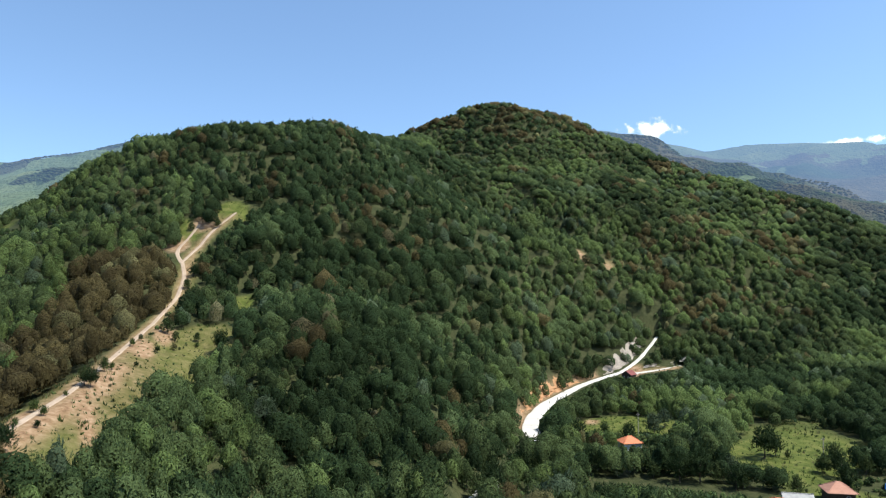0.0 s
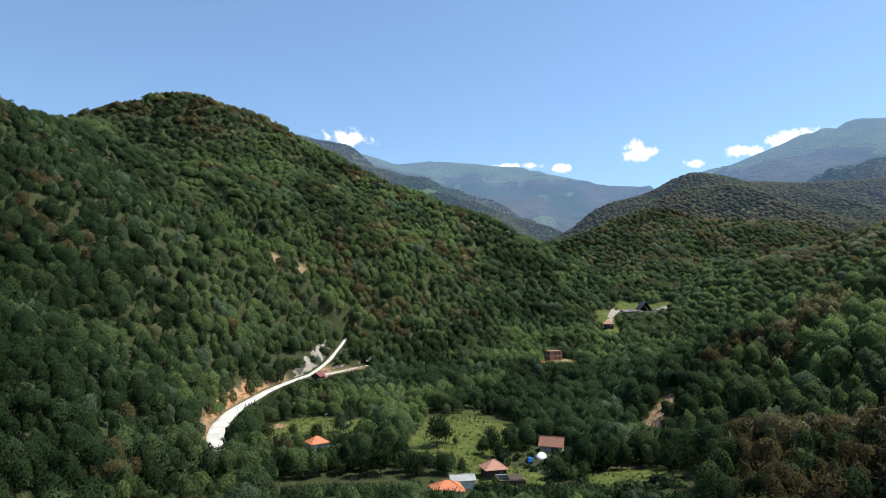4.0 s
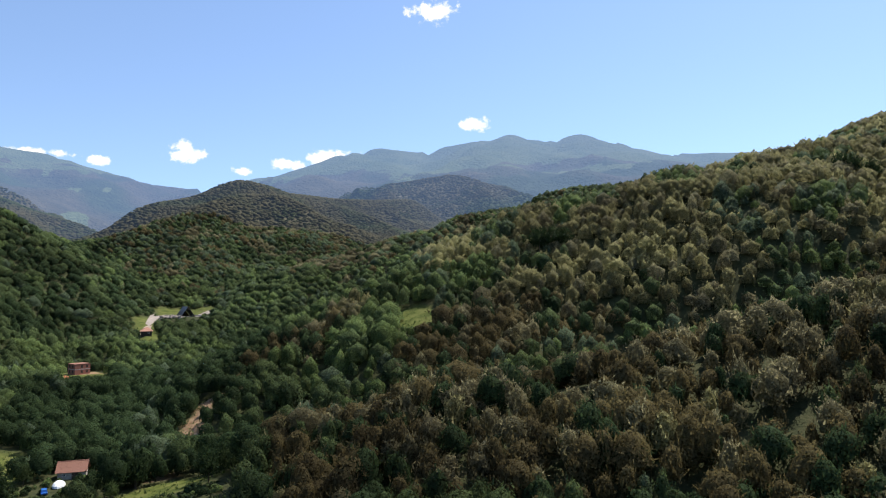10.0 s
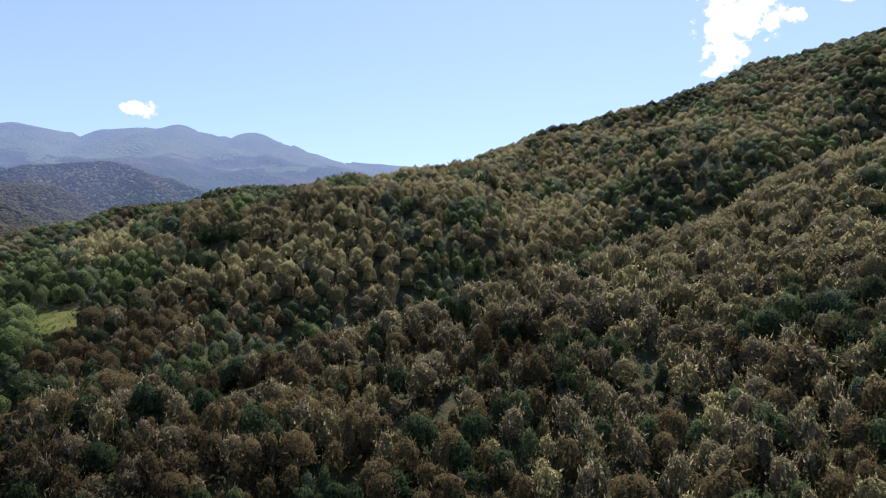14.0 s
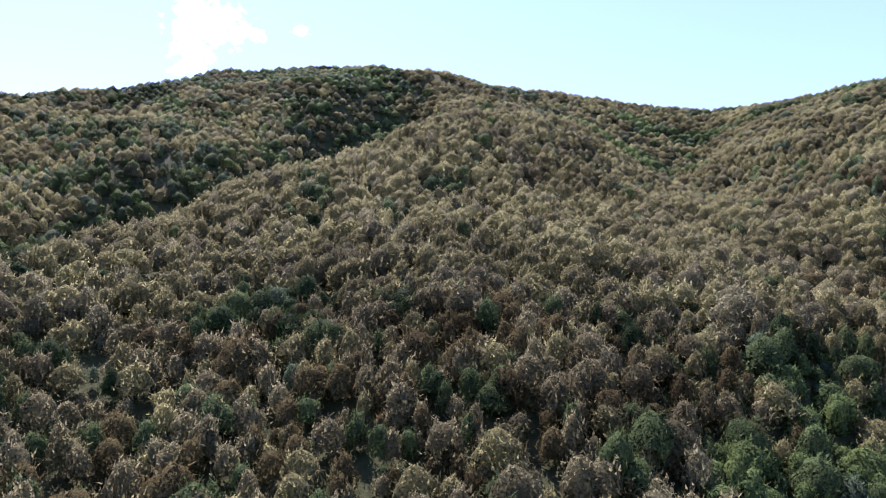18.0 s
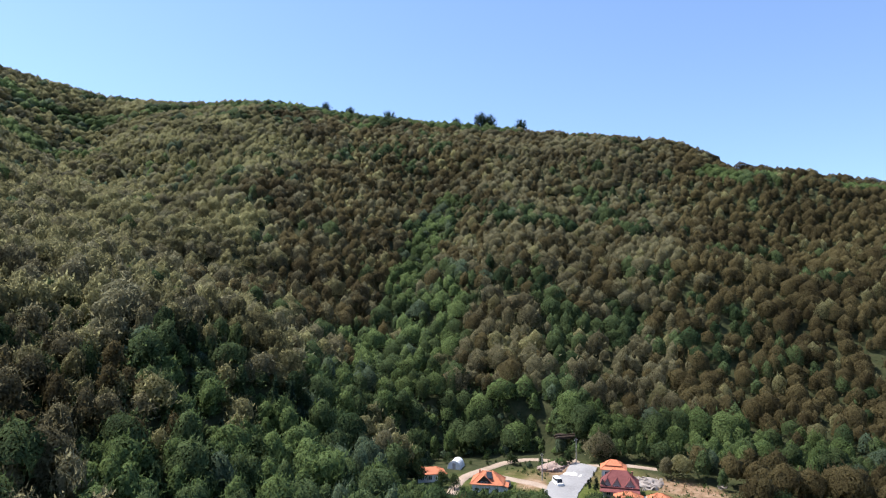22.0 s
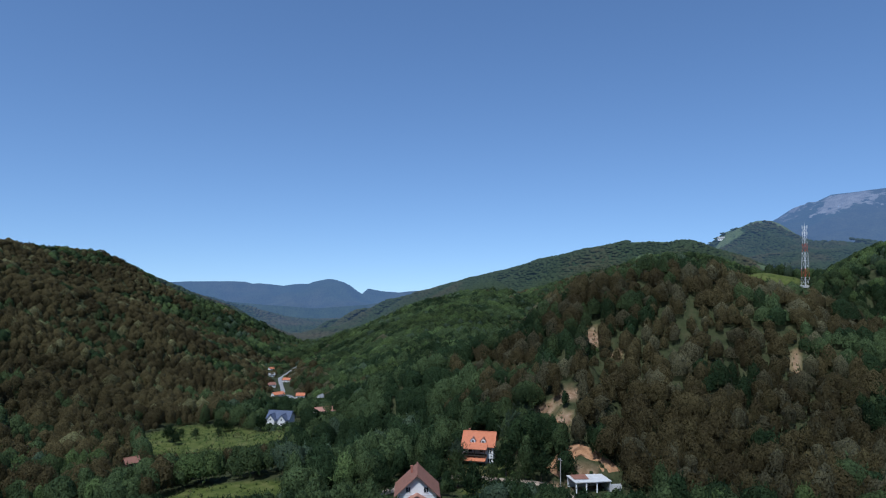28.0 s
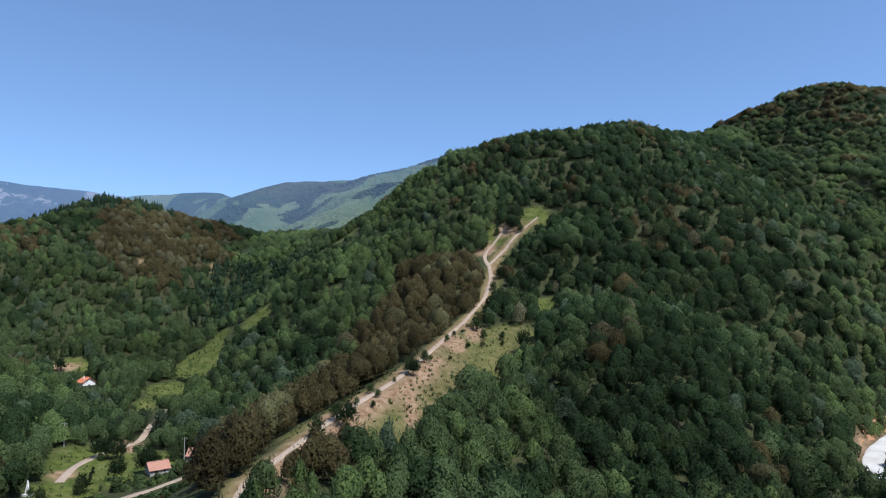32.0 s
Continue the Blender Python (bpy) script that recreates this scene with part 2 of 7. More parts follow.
# down mountain
hill(0.25, 14, (-125, 3500, 30), (-117, 3500, 62), (-112, 3500, 69), (-109, 3500, 45), (-107, 3450, 60), (-105.2, 3400, 80), (-103.4, 3400, 52), (-100.6, 3400, 21), (-95, 3300, 30))
# table mountain
hill(0.5, 60, (-74, 4000, 300), (-70.7, 4000, 379), (-68, 4000, 450), (-65.2, 4000, 549), (-60.4, 4000, 569), (-53.2, 4000, 557), (-49.8, 4000, 533), (-44, 4000, 500))
level((30, 200, 0), (15, 240, 1), (20, 300, 2), (14, 370, 6), (17, 450, 14), (26, 360, 4), (35, 420, 10), (40, 540, 22), (42, 620, 33), (40, 900, 60), (38, 1500, 110), (45, 230, 0))
level((-110, 335, -10), (-109, 500, -22), (-109, 630, -32), (-108, 850, -48), (-107, 1200, -66), (-106, 2500, -90), (-120, 265, -9), (-140, 230, -3), (-97, 172, 2), (-85, 190, 3), (-113, 211, -3), (-170, 210, 0), (-150, 195, 0))
level((180, 100, 0), (0, 20, 0), (90, 90, 4), (-10, 150, 2), (-60, 150, 0), (-53, 240, 0), (-46, 370, 12), (-44, 430, 17), (-52, 430, 10), (-40, 800, 40), (-35, 1500, 120), (70, 2500, 220))
level((20, 2800, 250), (-60, 1500, 40), (-60, 3000, 100), (150, 2000, 80), (200, 2000, 40), (100, 1500, 120), (0, 4500, 150), (90, 4500, 200), (180, 4500, 80), (-90, 4500, -60))


# stream gullies: depth, half breadth and course as bearing and distance
GULLIES = [(24, 34, ((72, 246), (84, 274), (95, 312), (108, 372), (118, 430), (126, 500), (131, 575), (133, 640))),
           (36, 42, ((113, 345), (118, 378), (123, 412), (127.5, 462), (130.5, 530), (132, 590))),
           (9, 26, ((166, 140), (170.6, 167), (175.8, 196), (178.4, 257), (180, 311), (182, 380), (183, 450), (184, 530))),
           (14, 34, ((147, 330), (151, 430), (153, 530), (156, 660), (157, 740))),
           (9, 26, ((200, 270), (197, 360), (196, 450), (195, 540))), (9, 26, ((216, 330), (213, 430), (210, 540)))]


def spot(az, d):
    """Plan coordinates of a bearing and distance."""
    return d * math.sin(radians(az)), d * math.cos(radians(az))


RNG = np.random.default_rng(7)
LATTICE = RNG.random((256, 256))


def wander(x, y, size):
    """Smooth noise, 0 to 1, with features of the given size in metres."""
    u, v = np.asarray(x) / size + 71.3, np.asarray(y) / size + 37.9
    i, j = np.floor(u).astype(int), np.floor(v).astype(int)
    f, g = u - i, v - j
    f, g = f * f * (3 - 2 * f), g * g * (3 - 2 * g)
    i0, i1, j0, j1 = i % 256, (i + 1) % 256, j % 256, (j + 1) % 256
    return (LATTICE[i0, j0] * (1 - f) + LATTICE[i1, j0] * f) * (1 - g) + (LATTICE[i0, j1] * (1 - f) + LATTICE[i1, j1] * f) * g


def near_line(x, y, pts):
    """Distance to a plan polyline and how far along it (in segments) the nearest point is."""
    best, at = np.full(np.shape(x), 1e9), np.zeros(np.shape(x))
    for k in range(len(pts) - 1):
        (ax, ay), (bx, by) = pts[k][:2], pts[k + 1][:2]
        dx, dy = bx - ax, by - ay
        s = np.clip(((x - ax) * dx + (y - ay) * dy) / (dx * dx + dy * dy), 0, 1)
        d = np.hypot(x - ax - s * dx, y - ay - s * dy)
        closer = d < best
        best, at = np.where(closer, d, best), np.where(closer, k + s, at)
    return best, at


def crest_height(x, y, slope, width, rows):
    pts = [(*spot(a, d), z) for a, d, z in rows]
    top, drop = np.full(np.shape(x), -1e9), np.zeros(np.shape(x))
    for (ax, ay, az), (bx, by, bz) in zip(pts[:-1], pts[1:]):
        dx, dy = bx - ax, by - ay
        s = np.clip(((x - ax) * dx + (y - ay) * dy) / (dx * dx + dy * dy), 0, 1)
        d = np.hypot(x - ax - s * dx, y - ay - s * dy)
        fall = slope * (np.sqrt(d * d + width * width) - width)
        c = az + (bz - az) * s - fall
        drop = np.where(c > top, fall, drop)
        top = np.maximum(top, c)
    return top, drop


def land(x, y):
    """Height of the ground before roads and yards are cut into it."""
    x, y = np.asarray(x, float), np.asarray(y, float)
    num, den = np.zeros(x.shape), np.zeros(x.shape)
    for az, d, z in LEVELS:
        px, py = spot(az, d)
        w = 1 / ((x - px) ** 2 + (y - py) ** 2 + 900.0) ** 1.6
        num, den = num + w * z, den + w
    floor = num / den
    h, below = floor.copy(), np.zeros(x.shape)
    r = np.hypot(x, y)
    k = 9 + 0.012 * r
    for slope, width, rows in HILLS:
        c, drop = crest_height(x, y, slope, width, rows)
        below = np.where(c > h, drop, below)
        h = np.maximum(h, c) + np.maximum(k - np.abs(h - c), 0) ** 2 / (4 * k)
    for depth, half, rows in GULLIES:
        d, at = near_line(x, y, [spot(*p) for p in rows])
        h = h - depth * np.exp(-(d / half) ** 2) * np.clip(at / 0.8, 0.25, 1) * np.clip((len(rows) - 1 - at) / 0.8, 0, 1)
    lift = np.clip((h - floor) / 40, 0, 1) * np.clip(below / 30, 0.12, 1)
    rough = (wander(x, y, 95) - 0.5) * 17 + (wander(x + 500, y, 42) - 0.5) * 6 + 9 - 38 * np.abs(wander(x + 90, y + 700, 150) - 0.5)
    rough += np.clip((r - 900) / 900, 0, 1) * (wander(x, y, 330) * 24 - 24 - 110 * np.abs(wander(x, y + 900, 210) - 0.5))
    return h + lift * rough + (wander(x, y, 18) - 0.5) * 0.8


# ---- roads, as plan lines ----
ROADS = [
    ("gravel_road", 6.6, [(-59, -212), (-51, -202), (-45, -180), (-20, -60), (-4, 60), (2, 160), (14, 198), (29, 226), (34, 240), (33, 266), (39, 290), (48, 315), (59, 333), (71, 353), (87, 371), (99, 379), (113, 393), (131, 424), (138, 437)]),
    ("dirt_trail", 1.8, [spot(*p) for p in ((-44, 108), (-41.3, 125), (-36.5, 150), (-33.7, 165), (-29.1, 195), (-26.3, 230), (-23.4, 280), (-21.6, 305), (-21.0, 325), (-21.8, 352), (-20.9, 362), (-20.0, 370))]),
    ("trail_branch", 1.8, [spot(*p) for p in ((-21.3, 336), (-20.0, 352), (-19.2, 360), (-18.4, 367), (-17.2, 375))]),
    ("side_road", 3.4, [(102, 373), (110, 376), (118, 379), (127, 381), (134, 383)]),
    ("village_lane", 3.4, [(-16, -186), (-17.6, -200), (-21.3, -209.4), (-26.6, -213.7), (-33.8, -220.7), (-41.3, -226.1), (-49.2, -227.1), (-54.8, -221.7), (-58.4, -214)]),
    ("upper_lane", 3.0, [(-60, -211), (-66, -210.5), (-73.9, -210.4), (-82, -208)]),
    ("yard_lane", 2.8, [(-27, -211.5), (-32.4, -208.2), (-37.3, -204.3), (-41.6, -199.4), (-45.4, -193.6)]),
    ("farm_track", 2.2, [(-150, 100), (-153, 112), (-152, 122), (-148, 132), (-141, 141)]),
    ("meadow_track", 2.6, [(-182, 130), (-192, 142), (-199, 158), (-203, 177), (-211, 185), (-222, 205)]),
    ("house_lane", 3.2, [(-150, -60), (-196, -25), (-200, -12), (-195.6, -5.6), (-191.3, 2.5), (-187, 12), (-177, 17), (-160, 34)]),
    ("valley_road", 3.4, [(-385, -112), (-400, -122), (-425, -132), (-470, -160), (-590, -205), (-760, -240)]),
]
CUTS = {"gravel_road": (0.6, 0.5, 0, 0, 0, 0, 0, 0, 0.5, 1, 1.5, 2, 3, 4, 5.5, 7, 12, 19, 22), "side_road": (7.2, 7.4, 8, 9, 10)}
# where a road grows narrow: share of its breadth at each point
NARROWS = {"gravel_road": (1,) * 11 + (0.9, 0.8, 0.70, 0.62, 0.54, 0.40, 0.34, 0.3)}
# yards: plan place, level and reach of the levelled ground
YARDS = [(-26, -218, 0.5, 18), (-46, -226, 0.8, 10), (-14, -202, 0.5, 9), (-27, -195, 0, 9), (-64, -190, 0, 10), (-11, -207, 0, 6), (102, 177, 0.8, 6), (135, 194, 1, 6), (84, 168, 0.8, 6), (62, 228, 2, 5), (100, 368, 5.5, 5), (243, 347, 11.5, 9), (340, 412, 25, 5), (405, 446, 35, 12),
         (-171, -23, 3, 7), (-214, -9, 3, 8), (-184, 20, 3, 7), (-317, -109, -10, 10), (-472, -165, -24, 8), (-229, -133, -8, 4), (-291, 220, 8, 5), (-162, 147, 2, 4), (-160, 159, 3, 4), (-105, -164, 0, 7), (-480, 201, 59, 4)]


def profile(name, pts):
    return CUTS[name] if name in CUTS else [float(land(*p)) for p in pts]


ROADS = [(name, width, pts, profile(name, pts)) for name, width, pts in ROADS]


def height(x, y):
    """Height of the ground, with roads cut in and yards levelled."""
    x, y = np.asarray(x, float), np.asarray(y, float)
    h = land(x, y)
    for name, width, pts, zs in ROADS:
        d, at = near_line(x, y, pts)
        if name == "gravel_road":
            # cut slope on the hill side, level ground on the valley side
            i = np.clip(at.astype(int), 0, len(pts) - 2)
            p = np.array(pts, float)
            q = p[i + 1] - p[i]
            hillside = q[..., 0] * (y - p[i][..., 1]) - q[..., 1] * (x - p[i][..., 0]) > 0
            i = np.maximum(i - 1, 0)
            q = p[i + 1] - p[i]
            hillside |= (np.abs(at - np.round(at)) < 1e-6) & (q[..., 0] * (y - p[i][..., 1]) - q[..., 1] * (x - p[i][..., 0]) > 0)
            z = np.interp(at, range(len(zs)), zs)
            cap = np.where(hillside, z + 1.1 * np.maximum(d - 3.4, 0), z - 0.3 + 0.55 * np.maximum(d - 50, 0))
            on = np.clip((at - 7) / 1.5, 0, 1) * np.clip((len(pts) - 1 - at) / 0.4, 0, 1)
            h = np.where(on > 0, h + on * (np.minimum(h, cap) - h), h)
        w = np.clip(1 - (d - width * 0.5 - 0.8) / 5.0, 0, 1)
        h = h + w * w * (3 - 2 * w) * (np.interp(at, range(len(zs)), zs) - h)
    for px, py, z, reach in YARDS:
        w = np.clip(1 - (np.hypot(x - px, y - py) - reach) / (reach * 0.9), 0, 1)
        h = h + w * w * (3 - 2 * w) * (z - h)
    return h


def bearing(x, y):
    return np.degrees(np.arctan2(x, y))


def blot(x, y, az, d, haz, hd):
    """1 inside a patch centred at a bearing and distance, fading to 0 past its ragged rim."""
    a = (bearing(x, y) - az + 180) % 360 - 180
    r = np.hypot(x, y)
    q = np.hypot(a / haz, (r - d) / hd) + (wander(x, y, 22) - 0.5) * 0.5
    return np.clip((1.15 - q) / 0.3, 0, 1)


def belt(x, y, rows, radius):
    d, _ = near_line(x, y, [spot(*r) for r in rows])
    return np.clip((radius * (0.75 + 0.5 * wander(x, y, 15)) - d) / 4 + 0.5, 0, 1)


MEADOWS = [(27.5, 252, 5.2, 44), (14.8, 277, 4.0, 17), (41, 206, 4.2, 10), (31, 205, 4, 14), (35.5, 424, 1.6, 12), (39.8, 545, 0.9, 40), (42.2, 640, 2.2, 34), (39.3, 594, 1.0, 26), (43, 640, 0.6, 12),
           (-166, 206, 9.5, 17), (-155.5, 206, 3.6, 16), (-146, 201, 4, 15), (-139, 212, 3, 11), (-115, 300, 4.2, 34), (-110.5, 292, 2, 20), (-113, 208, 5, 11), (-92.8, 184, 1.5, 7), (-97, 168, 3.5, 9), (-92, 200, 3, 9),
           (-51.5, 236, 4.4, 22), (-54, 216, 2.6, 12), (-48.2, 241, 2.0, 13), (-55.5, 200, 1.6, 10), (-40.6, 376, 1.2, 9), (-54.0, 399, 1.4, 8), (-45.2, 366, 1.8, 26), (-47.2, 330, 1.6, 16), (-48.8, 310, 1.0, 9), (-43.6, 390, 1.0, 14), (-34.3, 500, 2.2, 16), (-69.6, 536, 1.9, 15), (-54, 402, 1.0, 8), (61, 296, 1.6, 14), (-20.8, 368, 0.9, 12), (-17.6, 378, 1.2, 10), (-16.5, 300, 1.0, 8)]
SCARS = [(-83.2, 278, 0.8, 7), (-68.1, 285, 0.42, 9), (-85.6, 217, 0.8, 5), (-81.2, 270, 0.3, 4), (15.8, 392, 0.8, 9), (18.1, 396, 1.1, 6), (-49.4, 500, 0.45, 6), (-44, 532, 0.3, 6), (-51.3, 538, 0.3, 6), (-170, 311, 0.7, 6), (82.5, 216, 0.5, 5), (11.7, 474, 0.7, 7), (13.8, 484, 0.5, 7),
         (43.0, 258, 1.0, 10), (44.2, 276, 0.9, 7), (-86.9, 226, 0.9, 4)]
TRAIL = [(-44, 108), (-41.3, 125), (-36.5, 150), (-33.7, 165), (-29.1, 195), (-26.3, 230), (-23.4, 280), (-21.6, 305), (-21.0, 325), (-20.6, 345), (-19.4, 358), (-17.6, 372)]
GRASS_BELT = [(-33.5, 158), (-29.5, 180), (-26, 205), (-23, 240), (-19.6, 264)]


def clearing(x, y):
    """How open (grass, no wood) the ground is."""
    g = np.zeros(np.shape(x))
    for row in MEADOWS:
        g = np.maximum(g, blot(x, y, *row))
    g = np.maximum(g, belt(x, y, GRASS_BELT, 13))
    g = np.maximum(g, belt(x, y, TRAIL, 3.5))
    for row in SCARS:
        g = np.maximum(g, blot(x, y, *row))
    return g


# ---- ground ----
def mesh_from(name, verts, faces, slots, which=None, smooth=False):
    """An object from arrays: vertices, triangles or quads, materials and the material of each face."""
    me = bpy.data.meshes.new(name)
    verts, faces = np.asarray(verts, np.float32), np.asarray(faces, np.int32)
    n, k = faces.shape
    me.vertices.add(len(verts))
    me.vertices.foreach_set("co", verts.ravel())
    me.loops.add(n * k)
    me.loops.foreach_set("vertex_index", faces.ravel())
    me.polygons.add(n)
    me.polygons.foreach_set("loop_start", np.arange(0, n * k, k, dtype=np.int32))
    for m in slots:
        me.materials.append(m)
    if which is not None:
        me.polygons.foreach_set("material_index", np.asarray(which, np.int32))
    me.polygons.foreach_set("use_smooth", np.full(n, smooth))
    me.update()
    return new(name, me)


RADII = np.concatenate([np.arange(6, 150, 10), np.arange(150, 460, 3.0), np.arange(460, 1000, 7.5), 1000 * 1.021 ** np.arange(0, 77)])
TURNS = np.radians(np.arange(0, 360, 0.5))
NT, NR = len(TURNS), len(RADII)
GX, GY = np.sin(TURNS)[:, None] * RADII, np.cos(TURNS)[:, None] * RADII
GZ = height(GX, GY)
EDGE = int(np.searchsorted(RADII, 1000))


def ground_material(far):
    m = bpy.data.materials.new("mountain_slopes" if far else "valley_ground")
    m.use_nodes = True
    n, link = m.node_tree.nodes, m.node_tree.links.new
    b = n["Principled BSDF"]
    b.inputs["Roughness"].default_value = 0.9
    b.inputs["Specular IOR Level"].default_value = 0.1
    co = n.new("ShaderNodeTexCoord")

    def ramped(scale, cols, detail=5):
        t, r = n.new("ShaderNodeTexNoise"), n.new("ShaderNodeValToRGB")
        t.inputs["Scale"].default_value, t.inputs["Detail"].default_value, t.inputs["Roughness"].default_value = scale, detail, 0.62
        link(co.outputs["Object"], t.inputs["Vector"])
        while len(r.color_ramp.elements) < len(cols):
            r.color_ramp.elements.new(0.5)
        for i, c in enumerate(cols):
            r.color_ramp.elements[i].position = 0.34 + 0.32 * i / (len(cols) - 1)
            r.color_ramp.elements[i].color = (*c, 1)
        link(t.outputs["Fac"], r.inputs["Fac"])
        return r.outputs["Color"]

    def mixed(fac, one, two):
        x = n.new("ShaderNodeMix")
        x.data_type = "RGBA"
        link(fac, x.inputs["Factor"])
        link(one, x.inputs["A"])
        link(two, x.inputs["B"])
        return x.outputs["Result"]

    def mask(name):
        at = n.new("ShaderNodeAttribute")
        at.attribute_name = name
        return at.outputs["Fac"]

    if far:
        patchy = ramped(0.09, [(0.3, 0.3, 0.3), (1.0, 1.0, 1.0)], 3)
        tone = n.new("ShaderNodeMix")
        tone.data_type, tone.blend_type = "RGBA", "MULTIPLY"
        tone.inputs["Factor"].default_value = 0.4
        link(mixed(mask("brown"), ramped(0.012, [(0.024, 0.042, 0.017), (0.050, 0.072, 0.028)], 9), ramped(0.012, [(0.052, 0.050, 0.026), (0.098, 0.084, 0.046)], 9)), tone.inputs["A"])
        link(patchy, tone.inputs["B"])
        wood = tone.outputs["Result"]
        grass = ramped(0.006, [(0.070, 0.100, 0.040), (0.120, 0.145, 0.065)], 7)
        rock = ramped(0.02, [(0.18, 0.165, 0.145), (0.34, 0.32, 0.29)], 7)

        def crisp(name, scale):
            """A mask with ragged, clear-cut rims."""
            t, k, r = n.new("ShaderNodeTexNoise"), n.new("ShaderNodeMath"), n.new("ShaderNodeMapRange")
            t.inputs["Scale"].default_value, t.inputs["Detail"].default_value, t.inputs["Roughness"].default_value = scale, 7, 0.66
            link(co.outputs["Object"], t.inputs["Vector"])
            k.operation, k.inputs[1].default_value = "MULTIPLY_ADD", 1.5
            link(t.outputs["Fac"], k.inputs[0])
            link(mask(name), k.inputs[2])
            r.inputs["From Min"].default_value, r.inputs["From Max"].default_value = 1.20, 1.32
            link(k.outputs[0], r.inputs["Value"])
            return r.outputs["Result"]

        col = mixed(crisp("rock", 0.022), mixed(crisp("open", 0.016), wood, grass), rock)
        # haze is painted in: blue emission mixed over the slopes by distance
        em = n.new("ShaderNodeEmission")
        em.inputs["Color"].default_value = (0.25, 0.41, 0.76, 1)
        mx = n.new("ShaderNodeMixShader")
        link(mask("haze_glow"), mx.inputs["Fac"])
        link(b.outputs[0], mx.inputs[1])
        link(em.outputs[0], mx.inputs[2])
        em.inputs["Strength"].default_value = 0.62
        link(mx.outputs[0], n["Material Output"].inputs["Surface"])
    else:
        wood = ramped(0.35, [(0.022, 0.027, 0.011), (0.036, 0.042, 0.017), (0.052, 0.052, 0.024)], 8)
        grass = mixed(mask("dry"), ramped(0.22, [(0.040, 0.054, 0.011), (0.074, 0.090, 0.020), (0.112, 0.114, 0.036)], 12), ramped(0.3, [(0.062, 0.062, 0.018), (0.106, 0.090, 0.036), (0.170, 0.128, 0.068)], 12))
        soil = ramped(0.5, [(0.14, 0.084, 0.046), (0.22, 0.142, 0.084), (0.29, 0.205, 0.135)], 12)
        col = mixed(mask("soil"), mixed(mask("open"), wood, grass), soil)
    link(col, b.inputs["Base Color"])
    t, bp = n.new("ShaderNodeTexNoise"), n.new("ShaderNodeBump")
    t.inputs["Scale"].default_value, t.inputs["Detail"].default_value = (0.07, 8) if far else (1.2, 5)
    bp.inputs["Strength"].default_value, bp.inputs["Distance"].default_value = (1.0, 14.0) if far else (0.7, 0.4)
    link(co.outputs["Object"], t.inputs["Vector"])
    link(t.outputs["Fac"], bp.inputs["Height"])
    link(bp.outputs["Normal"], b.inputs["Normal"])
    return m


def spot_back(x, y):
    return math.degrees(math.atan2(x, y)), math.hypot(x, y)


SOILS = [(-34.5, 158, 1.8, 9), (-31.5, 177, 1.6, 8), (-27.8, 178, 0.8, 12), (-24.2, 246, 1.0, 10), (-22.6, 266, 0.8, 12), (-21.6, 357, 1.0, 7), (-19.6, 372, 1.0, 8), (46.1, 276, 0.6, 6), (43.6, 270, 0.5, 12), (40.9, 223, 1.2, 3), (-155.8, 212, 3.0, 8), (-166.5, 219, 1.6, 8), (35.6, 424, 1.0, 6), (-83.9, 192, 1.2, 4), (-90.0, 212, 0.9, 3), (-86.3, 186, 1.1, 4), (-96.6, 242, 0.7, 4), (-87.3, 226, 1.2, 4), (-85.2, 230, 0.9, 4), (-168.4, 204, 1.6, 7), (-54.4, 400, 0.9, 4), (-49.8, 262, 0.8, 8), (-54.2, 231, 0.9, 5), (12.2, 283, 0.6, 4)]
DRIES = [(-155.5, 206, 3.4, 14), (-146, 204, 2.4, 8), (-27, 205, 5.5, 45), (-166, 214, 6, 7), (-139, 212, 3, 8), (38, 228, 7, 6), (-93, 198, 2, 8), (-156, 214, 4.5, 12)]


CUT_SLOPE = [spot_back(*p) for p in ((28.5, 267), (34, 293), (43.5, 318), (54.5, 337), (66.5, 357), (83.5, 375))]
SOIL_STRIP = [(-42, 117), (-35.6, 150), (-32.4, 164), (-28.4, 190), (-25.6, 222)]


def patches(x, y, rows):
    g = np.zeros(np.shape(x))
    for row in rows:
        g = np.maximum(g, blot(x, y, *row))
    return g


def far_masks(x, y, z):
    """Pasture, bare rock, browned beech and share of painted haze over the distant slopes."""
    az, r = bearing(x, y), np.hypot(x, y)
    alp = np.clip((z - 540 + 200 * (wander(x, y, 420) - 0.5) + 90 * (wander(x, y, 90) - 0.5)) / 120, 0, 1) * (az > 0)
    strip = wander(x + 60, y, 190) + 0.55 * wander(x, y, 75) + 0.25 * wander(x, y + 30, 34)
    past = np.clip((strip - 0.86) / 0.06, 0, 1) * np.clip((20 - np.abs(az + 36)) / 3, 0, 1) * np.clip((r - 1150) / 200, 0, 1)
    glade = np.clip((wander(x, y + 300, 150) + 0.5 * wander(x, y, 60) - 1.10) / 0.05, 0, 1) * (r < 3300) * (az > -80) * ~((az > 38) & (az < 70) & (r < 1700))
    glade = np.maximum(glade, blot(x, y, -72.6, 1525, 1.2, 34))
    rock = np.clip((wander(x, y, 200) + 0.4 * wander(x, y, 80) - 0.42) / 0.75, 0, 1) * (np.abs(az + 60) < 12) * np.clip((z - 300) / 220, 0, 1)
    brown = np.clip((wander(x, y, 260) + 0.4 * wander(x, y, 90) - 0.52) / 0.3, 0, 1) * np.where((az > 8) & (az < 100), 1.0, 0.45)
    return {"open": np.maximum(alp, np.maximum(past, glade)), "rock": rock, "brown": brown, "haze_glow": 1 - np.exp(-np.maximum(r - 900, 0) / 3300)}


